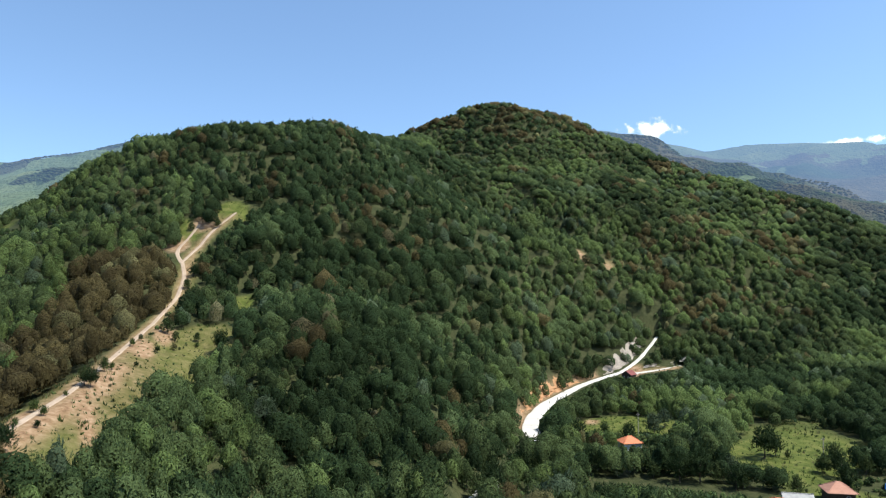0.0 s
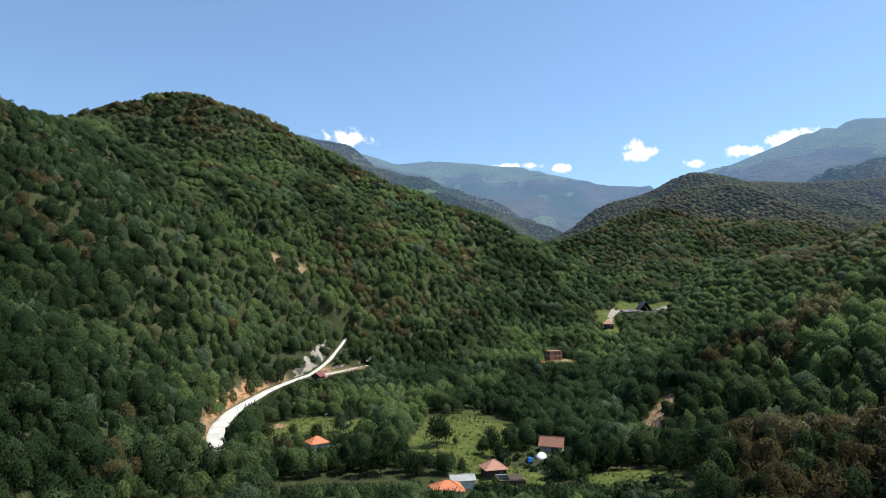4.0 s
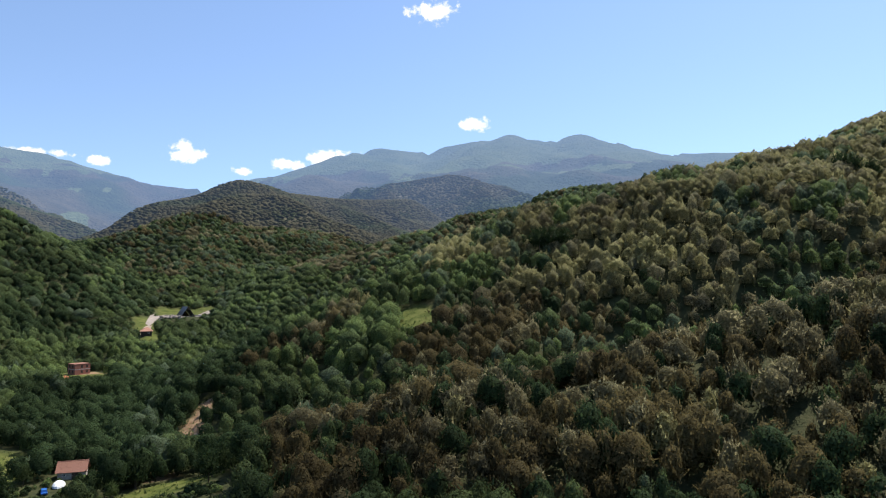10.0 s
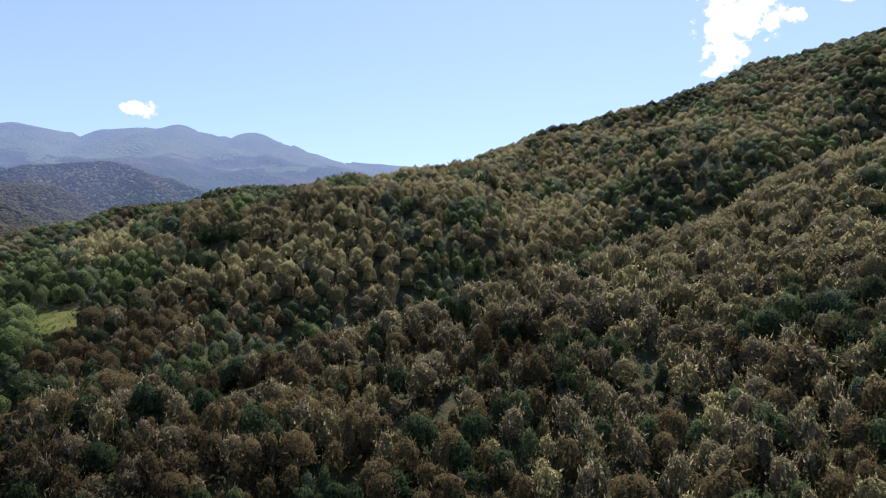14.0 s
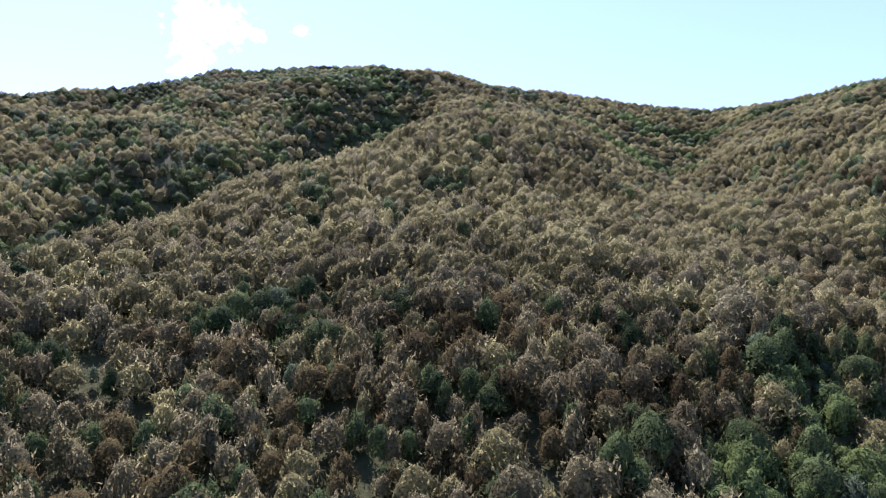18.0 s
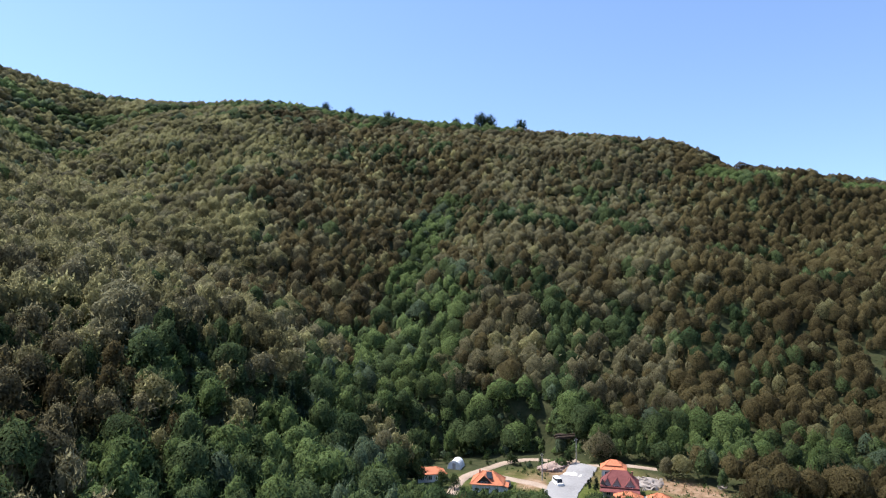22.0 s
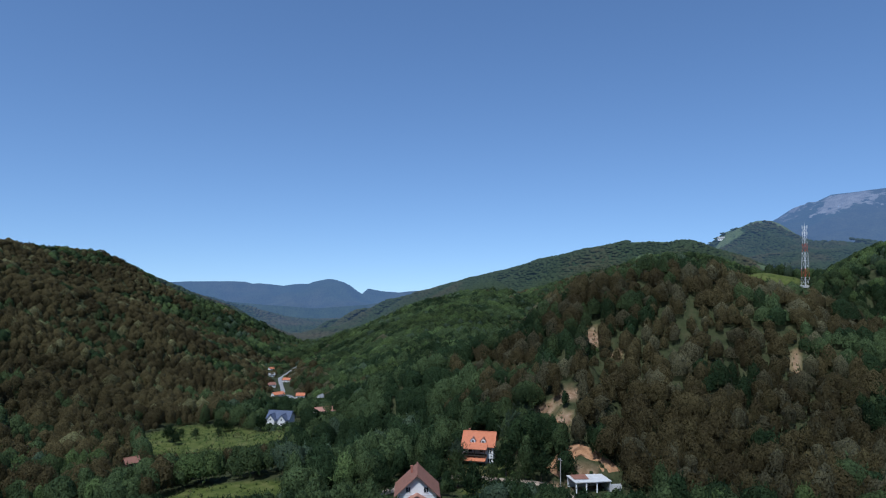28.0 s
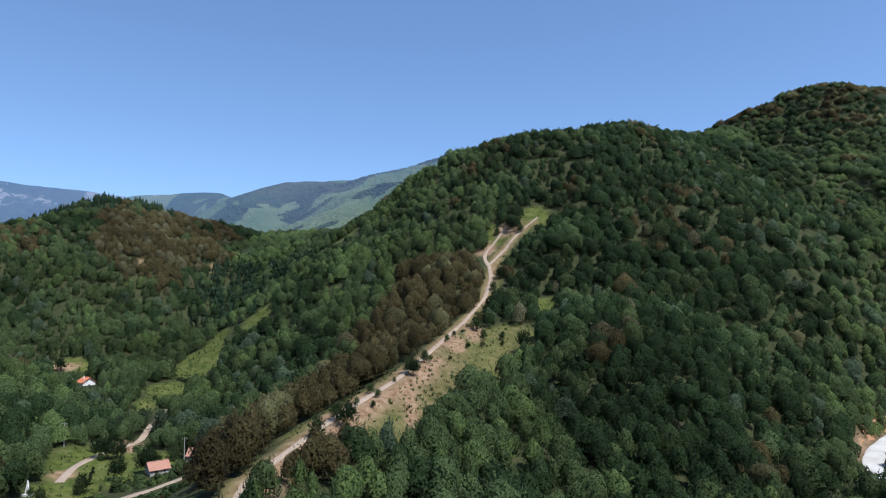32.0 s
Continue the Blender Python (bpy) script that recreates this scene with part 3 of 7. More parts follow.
def ground_part(name, lo, hi, far):
    xs, ys, zs = GX[:, lo:hi], GY[:, lo:hi], GZ[:, lo:hi]
    k = hi - lo
    i, j = np.meshgrid(np.arange(NT), np.arange(k - 1), indexing="ij")
    i2 = (i + 1) % NT
    quads = np.stack([i * k + j, i * k + j + 1, i2 * k + j + 1, i2 * k + j], -1).reshape(-1, 4)
    verts = np.stack([xs, ys, zs], -1).reshape(-1, 3)
    if lo == 0:
        verts = np.vstack([verts, [[0, 0, float(height(0.0, 0.0))]]])
    ob = mesh_from(name, verts, quads, [ground_material(far)], smooth=True)
    if lo == 0:
        bm = bmesh.new()
        bm.from_mesh(ob.data)
        bm.verts.ensure_lookup_table()
        for q in range(NT):
            bm.faces.new([bm.verts[len(verts) - 1], bm.verts[q * k], bm.verts[((q + 1) % NT) * k]])
        bm.to_mesh(ob.data)
        bm.free()
    x, y, z = verts[:, 0], verts[:, 1], verts[:, 2]
    r = np.hypot(x, y)
    if far:
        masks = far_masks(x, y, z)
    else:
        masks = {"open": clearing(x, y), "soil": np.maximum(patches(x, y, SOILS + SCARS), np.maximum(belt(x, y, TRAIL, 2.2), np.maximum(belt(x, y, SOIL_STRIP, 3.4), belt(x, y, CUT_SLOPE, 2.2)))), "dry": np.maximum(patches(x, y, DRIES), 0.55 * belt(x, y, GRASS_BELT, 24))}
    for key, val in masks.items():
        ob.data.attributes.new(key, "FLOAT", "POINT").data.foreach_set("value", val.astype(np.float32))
    return ob


tagged(ground_part("ground", 0, EDGE + 1, False), "valley ground with meadows, bare soil and leaf litter", "ground", kind="structure")
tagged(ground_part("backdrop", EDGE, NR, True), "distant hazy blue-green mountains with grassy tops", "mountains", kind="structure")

# how steeply one must look up to see over the land at each distance
RISE = np.maximum.accumulate((GZ - EYE[2]) / RADII, axis=1)


def hidden(x, y, top):
    r = np.hypot(x, y)
    i = np.round(np.degrees(np.arctan2(x, y)) * 2).astype(int) % NT
    j = np.clip(np.searchsorted(RADII, r) - 3, 0, NR - 1)
    return (top - EYE[2]) / np.maximum(r, 1) < RISE[i, j] - 0.006


def clear_of_roads(x, y):
    ok = np.ones(np.shape(x), bool)
    for name, width, pts, zs in ROADS:
        d, at = near_line(x, y, pts)
        ok &= d > width * 0.5 * np.interp(at, range(len(pts)), NARROWS.get(name, (1,) * len(pts))) + np.where(at < len(pts) - 1.001, 2.2, 0.5)
    return ok


# ---- woods ----
def ball(n):
    """Even directions over a sphere."""
    i = np.arange(n) + 0.5
    z = 1 - 2 * i / n
    t = i * 2.399963
    s = np.sqrt(1 - z * z)
    return np.stack([s * np.cos(t), s * np.sin(t), z], 1)


def sphere(level):
    """Vertices and triangles of an even sphere, without its underside."""
    bm = bmesh.new()
    bmesh.ops.create_icosphere(bm, subdivisions=level, radius=1)
    bmesh.ops.delete(bm, geom=[v for v in bm.verts if v.co.z < -0.45], context="VERTS")
    bm.verts.index_update()
    v, f = np.array([v.co[:] for v in bm.verts]), np.array([[v.index for v in q.verts] for q in bm.faces])
    bm.free()
    return v / np.linalg.norm(v, axis=1)[:, None], f


SPHERES = {k: sphere(k) for k in (1, 2)}
CAP_V = np.array([(0, 0, 1), *[(0.94 * math.cos(k * 1.2566), 0.94 * math.sin(k * 1.2566), 0.34) for k in range(5)], *[(0.94 * math.cos((k + 0.5) * 1.2566), 0.94 * math.sin((k + 0.5) * 1.2566), -0.34) for k in range(5)]])
CAP_F = np.array([f for k in range(5) for f in ((0, 1 + k, 1 + (k + 1) % 5), (1 + k, 6 + k, 1 + (k + 1) % 5), (1 + (k + 1) % 5, 6 + k, 6 + (k + 1) % 5))])
SPHERES[0] = (CAP_V / np.linalg.norm(CAP_V, axis=1)[:, None], CAP_F)


def crown(rng, tips, per, size, shape="round", core=0.74, slim=0.21, level=0):
    """A unit-high tree: a mass of rounded boughs, and branch ends that each carry a fan of narrow leaf sprays. Vertices and triangles."""
    lob = ball(12) + rng.normal(size=(12, 3)) * 0.35
    lob /= np.linalg.norm(lob, axis=1)[:, None]
    swell = 0.25 + 1.0 * rng.random(len(lob))
    lean = rng.normal(size=2) * 0.03

    def place(d, f):
        up = d[:, 2] * 0.5 + 0.5
        ang = np.hypot(d[:, 0], d[:, 1]) + 1e-6
        lump = 0.72 + 0.40 * (swell * np.exp(-9.0 * (1 - d @ lob.T))).max(1)
        if shape == "cone":
            rad = (0.02 + 0.24 * (1 - up)) * np.minimum(1, ang * 3)
            z = 0.10 + 0.90 * up
        elif shape == "egg":
            rad = 0.37 * np.sqrt(np.clip(1 - (2 * up ** 0.72 - 1) ** 2, 0, 1))
            z = 0.12 + 0.88 * up
        else:
            rad = 0.36 * ang
            z = 0.58 + d[:, 2] * np.where(d[:, 2] < 0, 0.34, 0.42)
        rad = rad * lump * f
        z = 0.45 + (z - 0.45) * (0.3 * lump + 0.7) * (0.25 * f + 0.75)
        return np.stack([d[:, 0] / ang * rad + lean[0] * z, d[:, 1] / ang * rad + lean[1] * z, z], 1)

    V, F, base = [], [], 0
    if core:
        sv, sf = SPHERES[level]
        V.append(place(sv, core * (0.84 + 0.32 * rng.random(len(sv)))))
        F.append(sf)
        base = len(sv)
        if level > 1:
            V.append(place(SPHERES[0][0], np.full(11, core * 0.74)))
            F.append(base + SPHERES[0][1])
            base += 11
    if tips:
        d = ball(int(tips * 1.3))
        d = d[d[:, 2] > -0.55]
        d = d + rng.normal(size=d.shape) * 0.13
        d /= np.linalg.norm(d, axis=1)[:, None]
        out = place(d, 0.86 + 0.20 * rng.random(len(d)))
        grow = d * np.array([1, 1, 0.7]) + np.array([0, 0, 0.45]) + rng.normal(size=d.shape) * 0.22
        grow /= np.linalg.norm(grow, axis=1)[:, None]
        n = len(d) * per
        tip, way = np.repeat(out, per, 0), np.repeat(grow, per, 0)
        along = np.tile(np.arange(per) / max(1, per - 1), len(d))[:, None]
        face = np.repeat(d, per, 0) * 0.75 + np.array([0, 0, 0.5]) + rng.normal(size=(n, 3)) * 0.24
        face /= np.linalg.norm(face, axis=1)[:, None]
        aim = np.repeat(d, per, 0) * 0.55 + np.array([0, 0, 0.75]) + rng.normal(size=(n, 3)) * 0.42
        aim -= face * (aim * face).sum(1)[:, None] * 0.45
        aim /= np.linalg.norm(aim, axis=1)[:, None]
        p = tip + way * (along - 0.75) * size * (1.7 if per > 1 else 0) + rng.normal(size=(n, 3)) * size * 0.22
        u = np.cross(aim, face)
        u /= np.linalg.norm(u, axis=1)[:, None]
        s = size * (0.65 + 0.7 * rng.random(n))[:, None]
        k = np.stack([p - u * s * slim - aim * s * 0.2, p + aim * s, p + u * s * slim - aim * s * 0.1], 1)
        V.append(k.reshape(-1, 3))
        F.append((base + 3 * np.arange(n))[:, None] + np.arange(3)[None])
    return np.vstack(V), np.vstack(F)


TREE_RNG = np.random.default_rng(11)
FORMS = {
    0: [crown(TREE_RNG, 30, 4, 0.095, "egg", 0.92, 0.23, 2) for _ in range(7)] + [crown(TREE_RNG, 30, 4, 0.095, "round", 0.92, 0.23, 2) for _ in range(3)] + [crown(TREE_RNG, 34, 7, 0.085, "cone", 0.85, 0.21, 2) for _ in range(2)],
    4: [crown(TREE_RNG, 40, 5, 0.090, "egg", 0.88, 0.21, 2) for _ in range(7)] + [crown(TREE_RNG, 40, 5, 0.090, "round", 0.88, 0.21, 2) for _ in range(3)] + [crown(TREE_RNG, 50, 7, 0.075, "cone", 0.85, 0.21, 2) for _ in range(2)],
    1: [crown(TREE_RNG, 20, 2, 0.095, "egg", 0.97, 0.28, 1) for _ in range(7)] + [crown(TREE_RNG, 20, 2, 0.095, "round", 0.97, 0.28, 1) for _ in range(4)] + [crown(TREE_RNG, 22, 3, 0.12, "cone", 0.85, 0.34) for _ in range(2)],
    2: [crown(TREE_RNG, 8, 1, 0.10, "round", 1.02, 0.4, level=1) for _ in range(7)] + [crown(TREE_RNG, 10, 1, 0.11, "egg", 1.02, 0.4, level=1) for _ in range(4)] + [crown(TREE_RNG, 10, 1, 0.14, "cone", 0.95, 0.5) for _ in range(2)],
    5: [crown(TREE_RNG, 0, 0, 0, "round", 1.08) for _ in range(9)] + [crown(TREE_RNG, 0, 0, 0, "egg", 1.05) for _ in range(2)] + [crown(TREE_RNG, 0, 0, 0, "cone", 1.05) for _ in range(2)],
}


def scatter(rng, r0, r1, gap):
    """Jittered plan points between two distances, one per gap x gap."""
    n = int(2 * r1 / gap)
    i, j = np.meshgrid(np.arange(n), np.arange(n))
    x = (i + 0.5 * (j % 2) + rng.random(i.shape) * 1.4 - 0.7) * gap - r1
    y = (j + rng.random(i.shape) * 1.4 - 0.7) * gap - r1
    r = np.hypot(x, y)
    keep = (r >= r0) & (r < r1)
    return x[keep], y[keep]


BROWN = [(105, 330, 42, 330, 0.90), (150, 420, 30, 360, 0.93), (178.6, 208, 3.0, 13, 0.95), (168, 215, 4, 32, 0.95), (200, 480, 28, 330, 0.80), (226, 600, 26, 420, 0.88), (5, 780, 9, 90, 0.62), (20, 620, 10, 130, 0.22), (45, 1050, 9, 330, 0.62), (56, 960, 10, 200, 0.6), (62, 760, 14, 160, 0.65), (62, 1800, 20, 400, 0.5),
         (-76, 292, 17, 96, 0.93), (-71, 222, 12, 56, 0.85), (-47.6, 590, 5.2, 110, 0.95), (-58, 600, 4, 60, 0.35), (-85, 1150, 12, 200, 0.3), (0, 420, 30, 300, 0.05), (66, 250, 16, 90, 0.75)]
GREENS = [([(179.5, 240), (181, 285), (183, 340)], 20), ([(72, 246), (84, 274), (95, 312), (108, 372), (118, 430), (126, 500), (131, 570)], 23), ([(161.3, 184), (163.6, 176), (165.2, 168), (166.4, 150)], 6.5), ([(160, 140), (164.3, 142), (168, 160), (172, 182), (175, 188)], 11), ([(174.5, 212), (176.5, 235), (178.4, 257), (180, 311), (182, 380), (184, 470)], 10), ([(178, 240), (190, 238), (215, 255), (235, 262)], 15), ([(148, 545), (153, 575)], 40),
          ([(134, 425), (136, 435)], 15), ([(150, 700), (165, 680), (178, 672), (190, 650)], 14), ([(208, 560), (216, 600)], 30), ([(279, 328), (283, 334)], 13), ([(55, 262), (60, 300), (64, 318)], 20)]
SPUR_TOP = [(62.6, 183), (72, 183), (80.4, 188), (90, 204), (101, 232), (112, 272), (121.5, 326), (127.5, 386), (132.8, 470)]
STAND = [(-43, 148), (-37, 178), (-31.5, 215), (-28, 260), (-25.5, 305), (-24.3, 335)]


def kinds(x, y, rng):
    """Which foliage each tree has."""
    brown = np.zeros(len(x))
    for az, d, haz, hd, w in BROWN:
        brown = np.maximum(brown, w * blot(x, y, az, d, haz, hd))
    green = np.zeros(len(x))
    for rows, rad in GREENS:
        green = np.maximum(green, belt(x, y, rows, rad))
    brown = np.maximum(brown, 0.93 * belt(x, y, SPUR_TOP, 48))
    az, r = bearing(x, y) % 360, np.hypot(x, y)
    brown *= 1 - 0.93 * green
    brown *= 1 - 0.38 * np.clip((r - 330) / 90, 0, 1) * ((az > 66) & (az < 131))
    brown = np.clip(brown + ((wander(x, y, 60) - 0.5) * 0.6 + (wander(x + 40, y, 24) - 0.5) * 0.4) * np.clip(brown * 2.5 - 0.1, 0, 1), 0, 0.99)
    stand = belt(x, y, STAND, 25)
    crest = belt(x, y, SPUR_TOP, 15)
    u = np.clip(0.45 * rng.random(len(x)) + 0.95 * (wander(x + 11, y, 17) - 0.5) + 0.275, 0, 1)
    v = np.clip(0.6 * rng.random(len(x)) + 0.9 * (wander(x, y + 77, 14) - 0.5) + 0.2, 0, 1)
    patch, w_ = wander(x + 300, y + 40, 45), wander(x, y + 500, 12)
    k = np.where(v < 0.16 + 0.3 * (patch > 0.62), 1, np.where(v > 0.80 - 0.35 * (patch < 0.36), 2, 0))
    k = np.where(v > 0.955, 7, k)
    k = np.where((green > 0.5), np.where(v < 0.55, 1, np.where(v < 0.85, 0, 7)), k)
    # beyond 330 m, paler and silvery kinds paint haze onto the beech hill
    k = np.where((brown > 0.5) & (green < 0.5) & ((k != 7) | (az > 203)), np.where((r > 330) & (az > 60) & (az < 165), np.where(v < 0.35, 1, np.where(v < 0.7, 7, 0)), np.where(v < 0.6, 0, 2)), k)
    east = (az > 250) & (az < 299) & (r < 420) & (r > 195)
    k = np.where(east & (k < 2), np.where(w_ < 0.45, 2, 0), k)
    # dark woods; part of their shade is put into the foliage colour
    dark = blot(x, y, 33, 262, 9, 62) + blot(x, y, 23.5, 372, 5, 48) + blot(x, y, 40, 330, 9, 90) + (v < 0.62) * (blot(x, y, -8, 400, 13, 240) + blot(x, y, 34, 215, 14, 60))
    k = np.where((dark > 0.4) & (v < 0.9), 2, k)
    k = np.where((blot(x, y, 18, 312, 6, 36) > 0.4) & (v > 0.45), np.where(v > 0.66, 7, 1), k)
    reddish = np.clip(np.where(az > 185, 0.30, 0.06) + 0.3 * (az > 203) + 0.5 * (az > 270), 0, 0.66)
    w = rng.random(len(x))
    bk = np.where(w < reddish, 4, np.where((w > 0.80) & (az > 55) & (az < 200), 5, np.where((az > 203) | (az < 55), np.where((w < 0.66) | (w > 0.9), 4, np.where(az > 250, 8, 3)), 3)))
    bk = np.where((bk == 4) & (az > 50) & (az < 203), 8, bk)
    near, away = r < 300, (r > 560) & (az > 28) & (az < 90)
    bk = np.where(away, np.where(wander(x, y + 90, 40) + 0.15 * w < 0.5, 8, np.where(w < 0.3, 4, np.where(w < 0.7, 7, 0))), bk)
    # darker kinds on the near spur put its shade into the leaf colour
    shady = rng.random(len(x))
    bk = np.where(near & (az > 50) & (az < 96) & (bk != 4), np.where(shady < 0.20, 2, np.where(shady < 0.74, 4, np.where(shady < 0.95, 8, bk))), bk)
    bk = np.where((r < 190) & (az >= 96) & (az < 165), np.where(shady < 0.12, 0, np.where(shady < 0.34, 4, np.where(shady < 0.76, 8, bk))), bk)
    bk = np.where(((bk == 3) | (bk == 5)) & (az + 34 * (wander(x + 20, y, 70) - 0.5) + 8 * (shady - 0.5) > 170) & (az < 206) & (shady < 0.85), np.where(shady < 0.32 + 0.3 * (az < 188), 4, 8), bk)
    bk = np.where((bk == 3) & (az > 203) & (az < 260) & (w > 0.74), 4, bk)
    k = np.where(u < brown, bk, k)
    # pale olive crowns past bearing 90 paint the crest as if lit
    k = np.where((crest > 0.5) & (w < 0.8) & (k != 2), np.where((az > 90 + 14 * shady), 3, np.where(w < 0.3, 4, 8)), k)
    k = np.where((stand > 0.5) & (u < 0.97), np.where(w < 0.9, 4, 3), k)
    fir = blot(x, y, -41, 470, 5, 70) + blot(x, y, 171, 193, 1.9, 7) + blot(x, y, -52, 640, 5, 30)
    k = np.where((fir > 0.4) & (u < 0.7), 6, k)
    return k


def wood(name, label, rng, pieces):
    """One wood: trees of several forms and foliages in one mesh. pieces: x, y, kind, height, detail."""
    V, F, M, base = [], [], [], 0
    for x, y, k, tall, lod in pieces:
        z = height(x, y)
        forms = FORMS[lod]
        which = rng.integers(0, len(forms) - 2, len(x))
        which = np.where(k == 6, len(forms) - 1 - rng.integers(0, 2, len(x)), which)
        for f, (tv, tf) in enumerate(forms):
            sel = np.where(which == f)[0]
            if not len(sel):
                continue
            turn = rng.random(len(sel)) * 6.283
            c, s = np.cos(turn)[:, None], np.sin(turn)[:, None]
            h = tall[sel][:, None]
            wide = h * ({5: 0.92, 4: 0.58, 0: 0.60}.get(lod, 0.68) + 0.68 * rng.random(len(sel)) ** 1.6)[:, None]
            px = x[sel][:, None] + wide * (c * tv[:, 0] - s * tv[:, 1])
            py = y[sel][:, None] + wide * (s * tv[:, 0] + c * tv[:, 1])
            pz = z[sel][:, None] + h * (tv[:, 2] - {5: 0.40, 2: 0.34, 1: 0.26}.get(lod, 0.20))
            V.append(np.stack([px, py, pz], -1).reshape(-1, 3))
            F.append((tf[None] + (base + np.arange(len(sel)) * len(tv))[:, None, None]).reshape(-1, 3))
            M.append(np.repeat(k[sel], len(tf)))
            base += len(sel) * len(tv)
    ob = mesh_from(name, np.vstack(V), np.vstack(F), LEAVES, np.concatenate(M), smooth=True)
    return tagged(ob, label, "forest", kind="stuff")


# spots kept in the camera's view by lowering trees: road, yards, meadows, as bearing, distance, height
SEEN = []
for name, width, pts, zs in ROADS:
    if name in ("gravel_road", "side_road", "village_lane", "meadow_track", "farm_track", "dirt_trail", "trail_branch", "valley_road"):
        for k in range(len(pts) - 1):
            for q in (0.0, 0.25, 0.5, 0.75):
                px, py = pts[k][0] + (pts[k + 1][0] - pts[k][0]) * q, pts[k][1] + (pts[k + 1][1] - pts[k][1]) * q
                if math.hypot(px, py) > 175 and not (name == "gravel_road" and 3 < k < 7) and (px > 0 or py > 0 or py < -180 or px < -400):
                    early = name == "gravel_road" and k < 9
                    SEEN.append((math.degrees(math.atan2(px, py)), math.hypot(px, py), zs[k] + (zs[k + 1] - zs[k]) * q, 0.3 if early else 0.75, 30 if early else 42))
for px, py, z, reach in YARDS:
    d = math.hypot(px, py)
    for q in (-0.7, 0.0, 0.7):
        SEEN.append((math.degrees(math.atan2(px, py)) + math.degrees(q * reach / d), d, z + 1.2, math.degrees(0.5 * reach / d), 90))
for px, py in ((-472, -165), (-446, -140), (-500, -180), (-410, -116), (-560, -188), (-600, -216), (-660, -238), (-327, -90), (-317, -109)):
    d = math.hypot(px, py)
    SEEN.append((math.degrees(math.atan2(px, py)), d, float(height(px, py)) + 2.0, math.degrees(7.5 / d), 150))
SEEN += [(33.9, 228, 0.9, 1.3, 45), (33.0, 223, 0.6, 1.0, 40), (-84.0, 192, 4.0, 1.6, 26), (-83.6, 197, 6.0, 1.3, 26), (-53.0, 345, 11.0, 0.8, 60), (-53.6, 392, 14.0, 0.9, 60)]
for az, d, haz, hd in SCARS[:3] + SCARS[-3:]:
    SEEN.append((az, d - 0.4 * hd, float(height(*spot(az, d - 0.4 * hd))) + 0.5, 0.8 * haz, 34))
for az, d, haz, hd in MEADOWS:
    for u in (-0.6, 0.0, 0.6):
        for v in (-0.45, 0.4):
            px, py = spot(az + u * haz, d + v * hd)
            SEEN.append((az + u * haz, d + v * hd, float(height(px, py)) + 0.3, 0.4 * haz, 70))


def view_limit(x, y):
    """How high a tree may stand without hiding these spots from the camera."""
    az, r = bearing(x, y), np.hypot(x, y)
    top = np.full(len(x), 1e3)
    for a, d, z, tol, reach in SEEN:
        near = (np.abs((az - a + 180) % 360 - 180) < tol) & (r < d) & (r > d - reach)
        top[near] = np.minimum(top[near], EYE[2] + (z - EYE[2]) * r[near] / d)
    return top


# sectors where near trees are kept below the camera's view: bearings and reach
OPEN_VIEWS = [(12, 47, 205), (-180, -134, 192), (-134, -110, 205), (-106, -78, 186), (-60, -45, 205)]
RINGS = [(10, 108, 8.0, 2), (108, 182, 4.5, 4), (182, 240, 4.6, 0), (240, 380, 4.7, 1), (380, 560, 4.9, 2), (560, 1000, 5.4, 5)]
wood_rng = np.random.default_rng(5)
TREES = []
for r0, r1, gap, lod in RINGS:
    x, y = scatter(wood_rng, r0, r1, gap)
    r = np.hypot(x, y)
    ok = (clearing(x, y) < 0.45) & clear_of_roads(x, y)
    for px, py, pz, reach in YARDS:
        ok &= np.hypot(x - px, y - py) > reach * 0.75 + 3
    x, y = x[ok], y[ok]
    tall = (5.9 + 5.2 * wander(x, y, 26) + 8.0 * wood_rng.random(len(x)) ** 1.6) * {0: 0.90, 1: 0.86, 2: 0.84, 4: 0.90, 5: 0.84}[lod]
    if r0 < 100:
        tall = np.minimum(tall, 1.2 * (EYE[2] - 0.31 * np.hypot(x, y) - height(x, y)))
        big = tall > 4
        x, y, tall = x[big], y[big], tall[big]
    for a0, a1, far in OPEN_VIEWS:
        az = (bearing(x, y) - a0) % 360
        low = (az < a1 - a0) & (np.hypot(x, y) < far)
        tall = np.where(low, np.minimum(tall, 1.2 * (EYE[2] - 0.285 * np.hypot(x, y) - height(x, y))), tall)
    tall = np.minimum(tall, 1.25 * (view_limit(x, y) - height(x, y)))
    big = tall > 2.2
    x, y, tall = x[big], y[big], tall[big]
    k = kinds(x, y, wood_rng)
    tall = np.where(k == 6, tall * 1.25, tall)
    shut = hidden(x, y, height(x, y) + tall)
    keep = ~shut | (wood_rng.random(len(x)) < 0.06)
    x, y, k, tall, shut = x[keep], y[keep], k[keep], tall[keep], shut[keep]
    plain = shut | ((height(x, y) + tall - EYE[2]) / np.hypot(x, y) < -0.345)
    for sel, detail in ((plain, 5), (~plain, lod)):
        TREES.append((x[sel], y[sel], k[sel], tall[sel], np.full(int(sel.sum()), detail)))

# low scrub where taller trees would close the camera's view
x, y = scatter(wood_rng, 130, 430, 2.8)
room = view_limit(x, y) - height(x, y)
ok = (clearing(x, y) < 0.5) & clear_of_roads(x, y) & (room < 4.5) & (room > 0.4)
for px, py, pz, reach in YARDS:
    ok &= np.hypot(x - px, y - py) > reach * 0.75 + 1
x, y, room = x[ok], y[ok], room[ok]
scrub_kind = np.where((bearing(x, y) % 360 > 150) & (bearing(x, y) % 360 < 300), wood_rng.choice([0, 1, 1, 0, 7], len(x)), wood_rng.choice([0, 2, 2, 0, 1], len(x)))
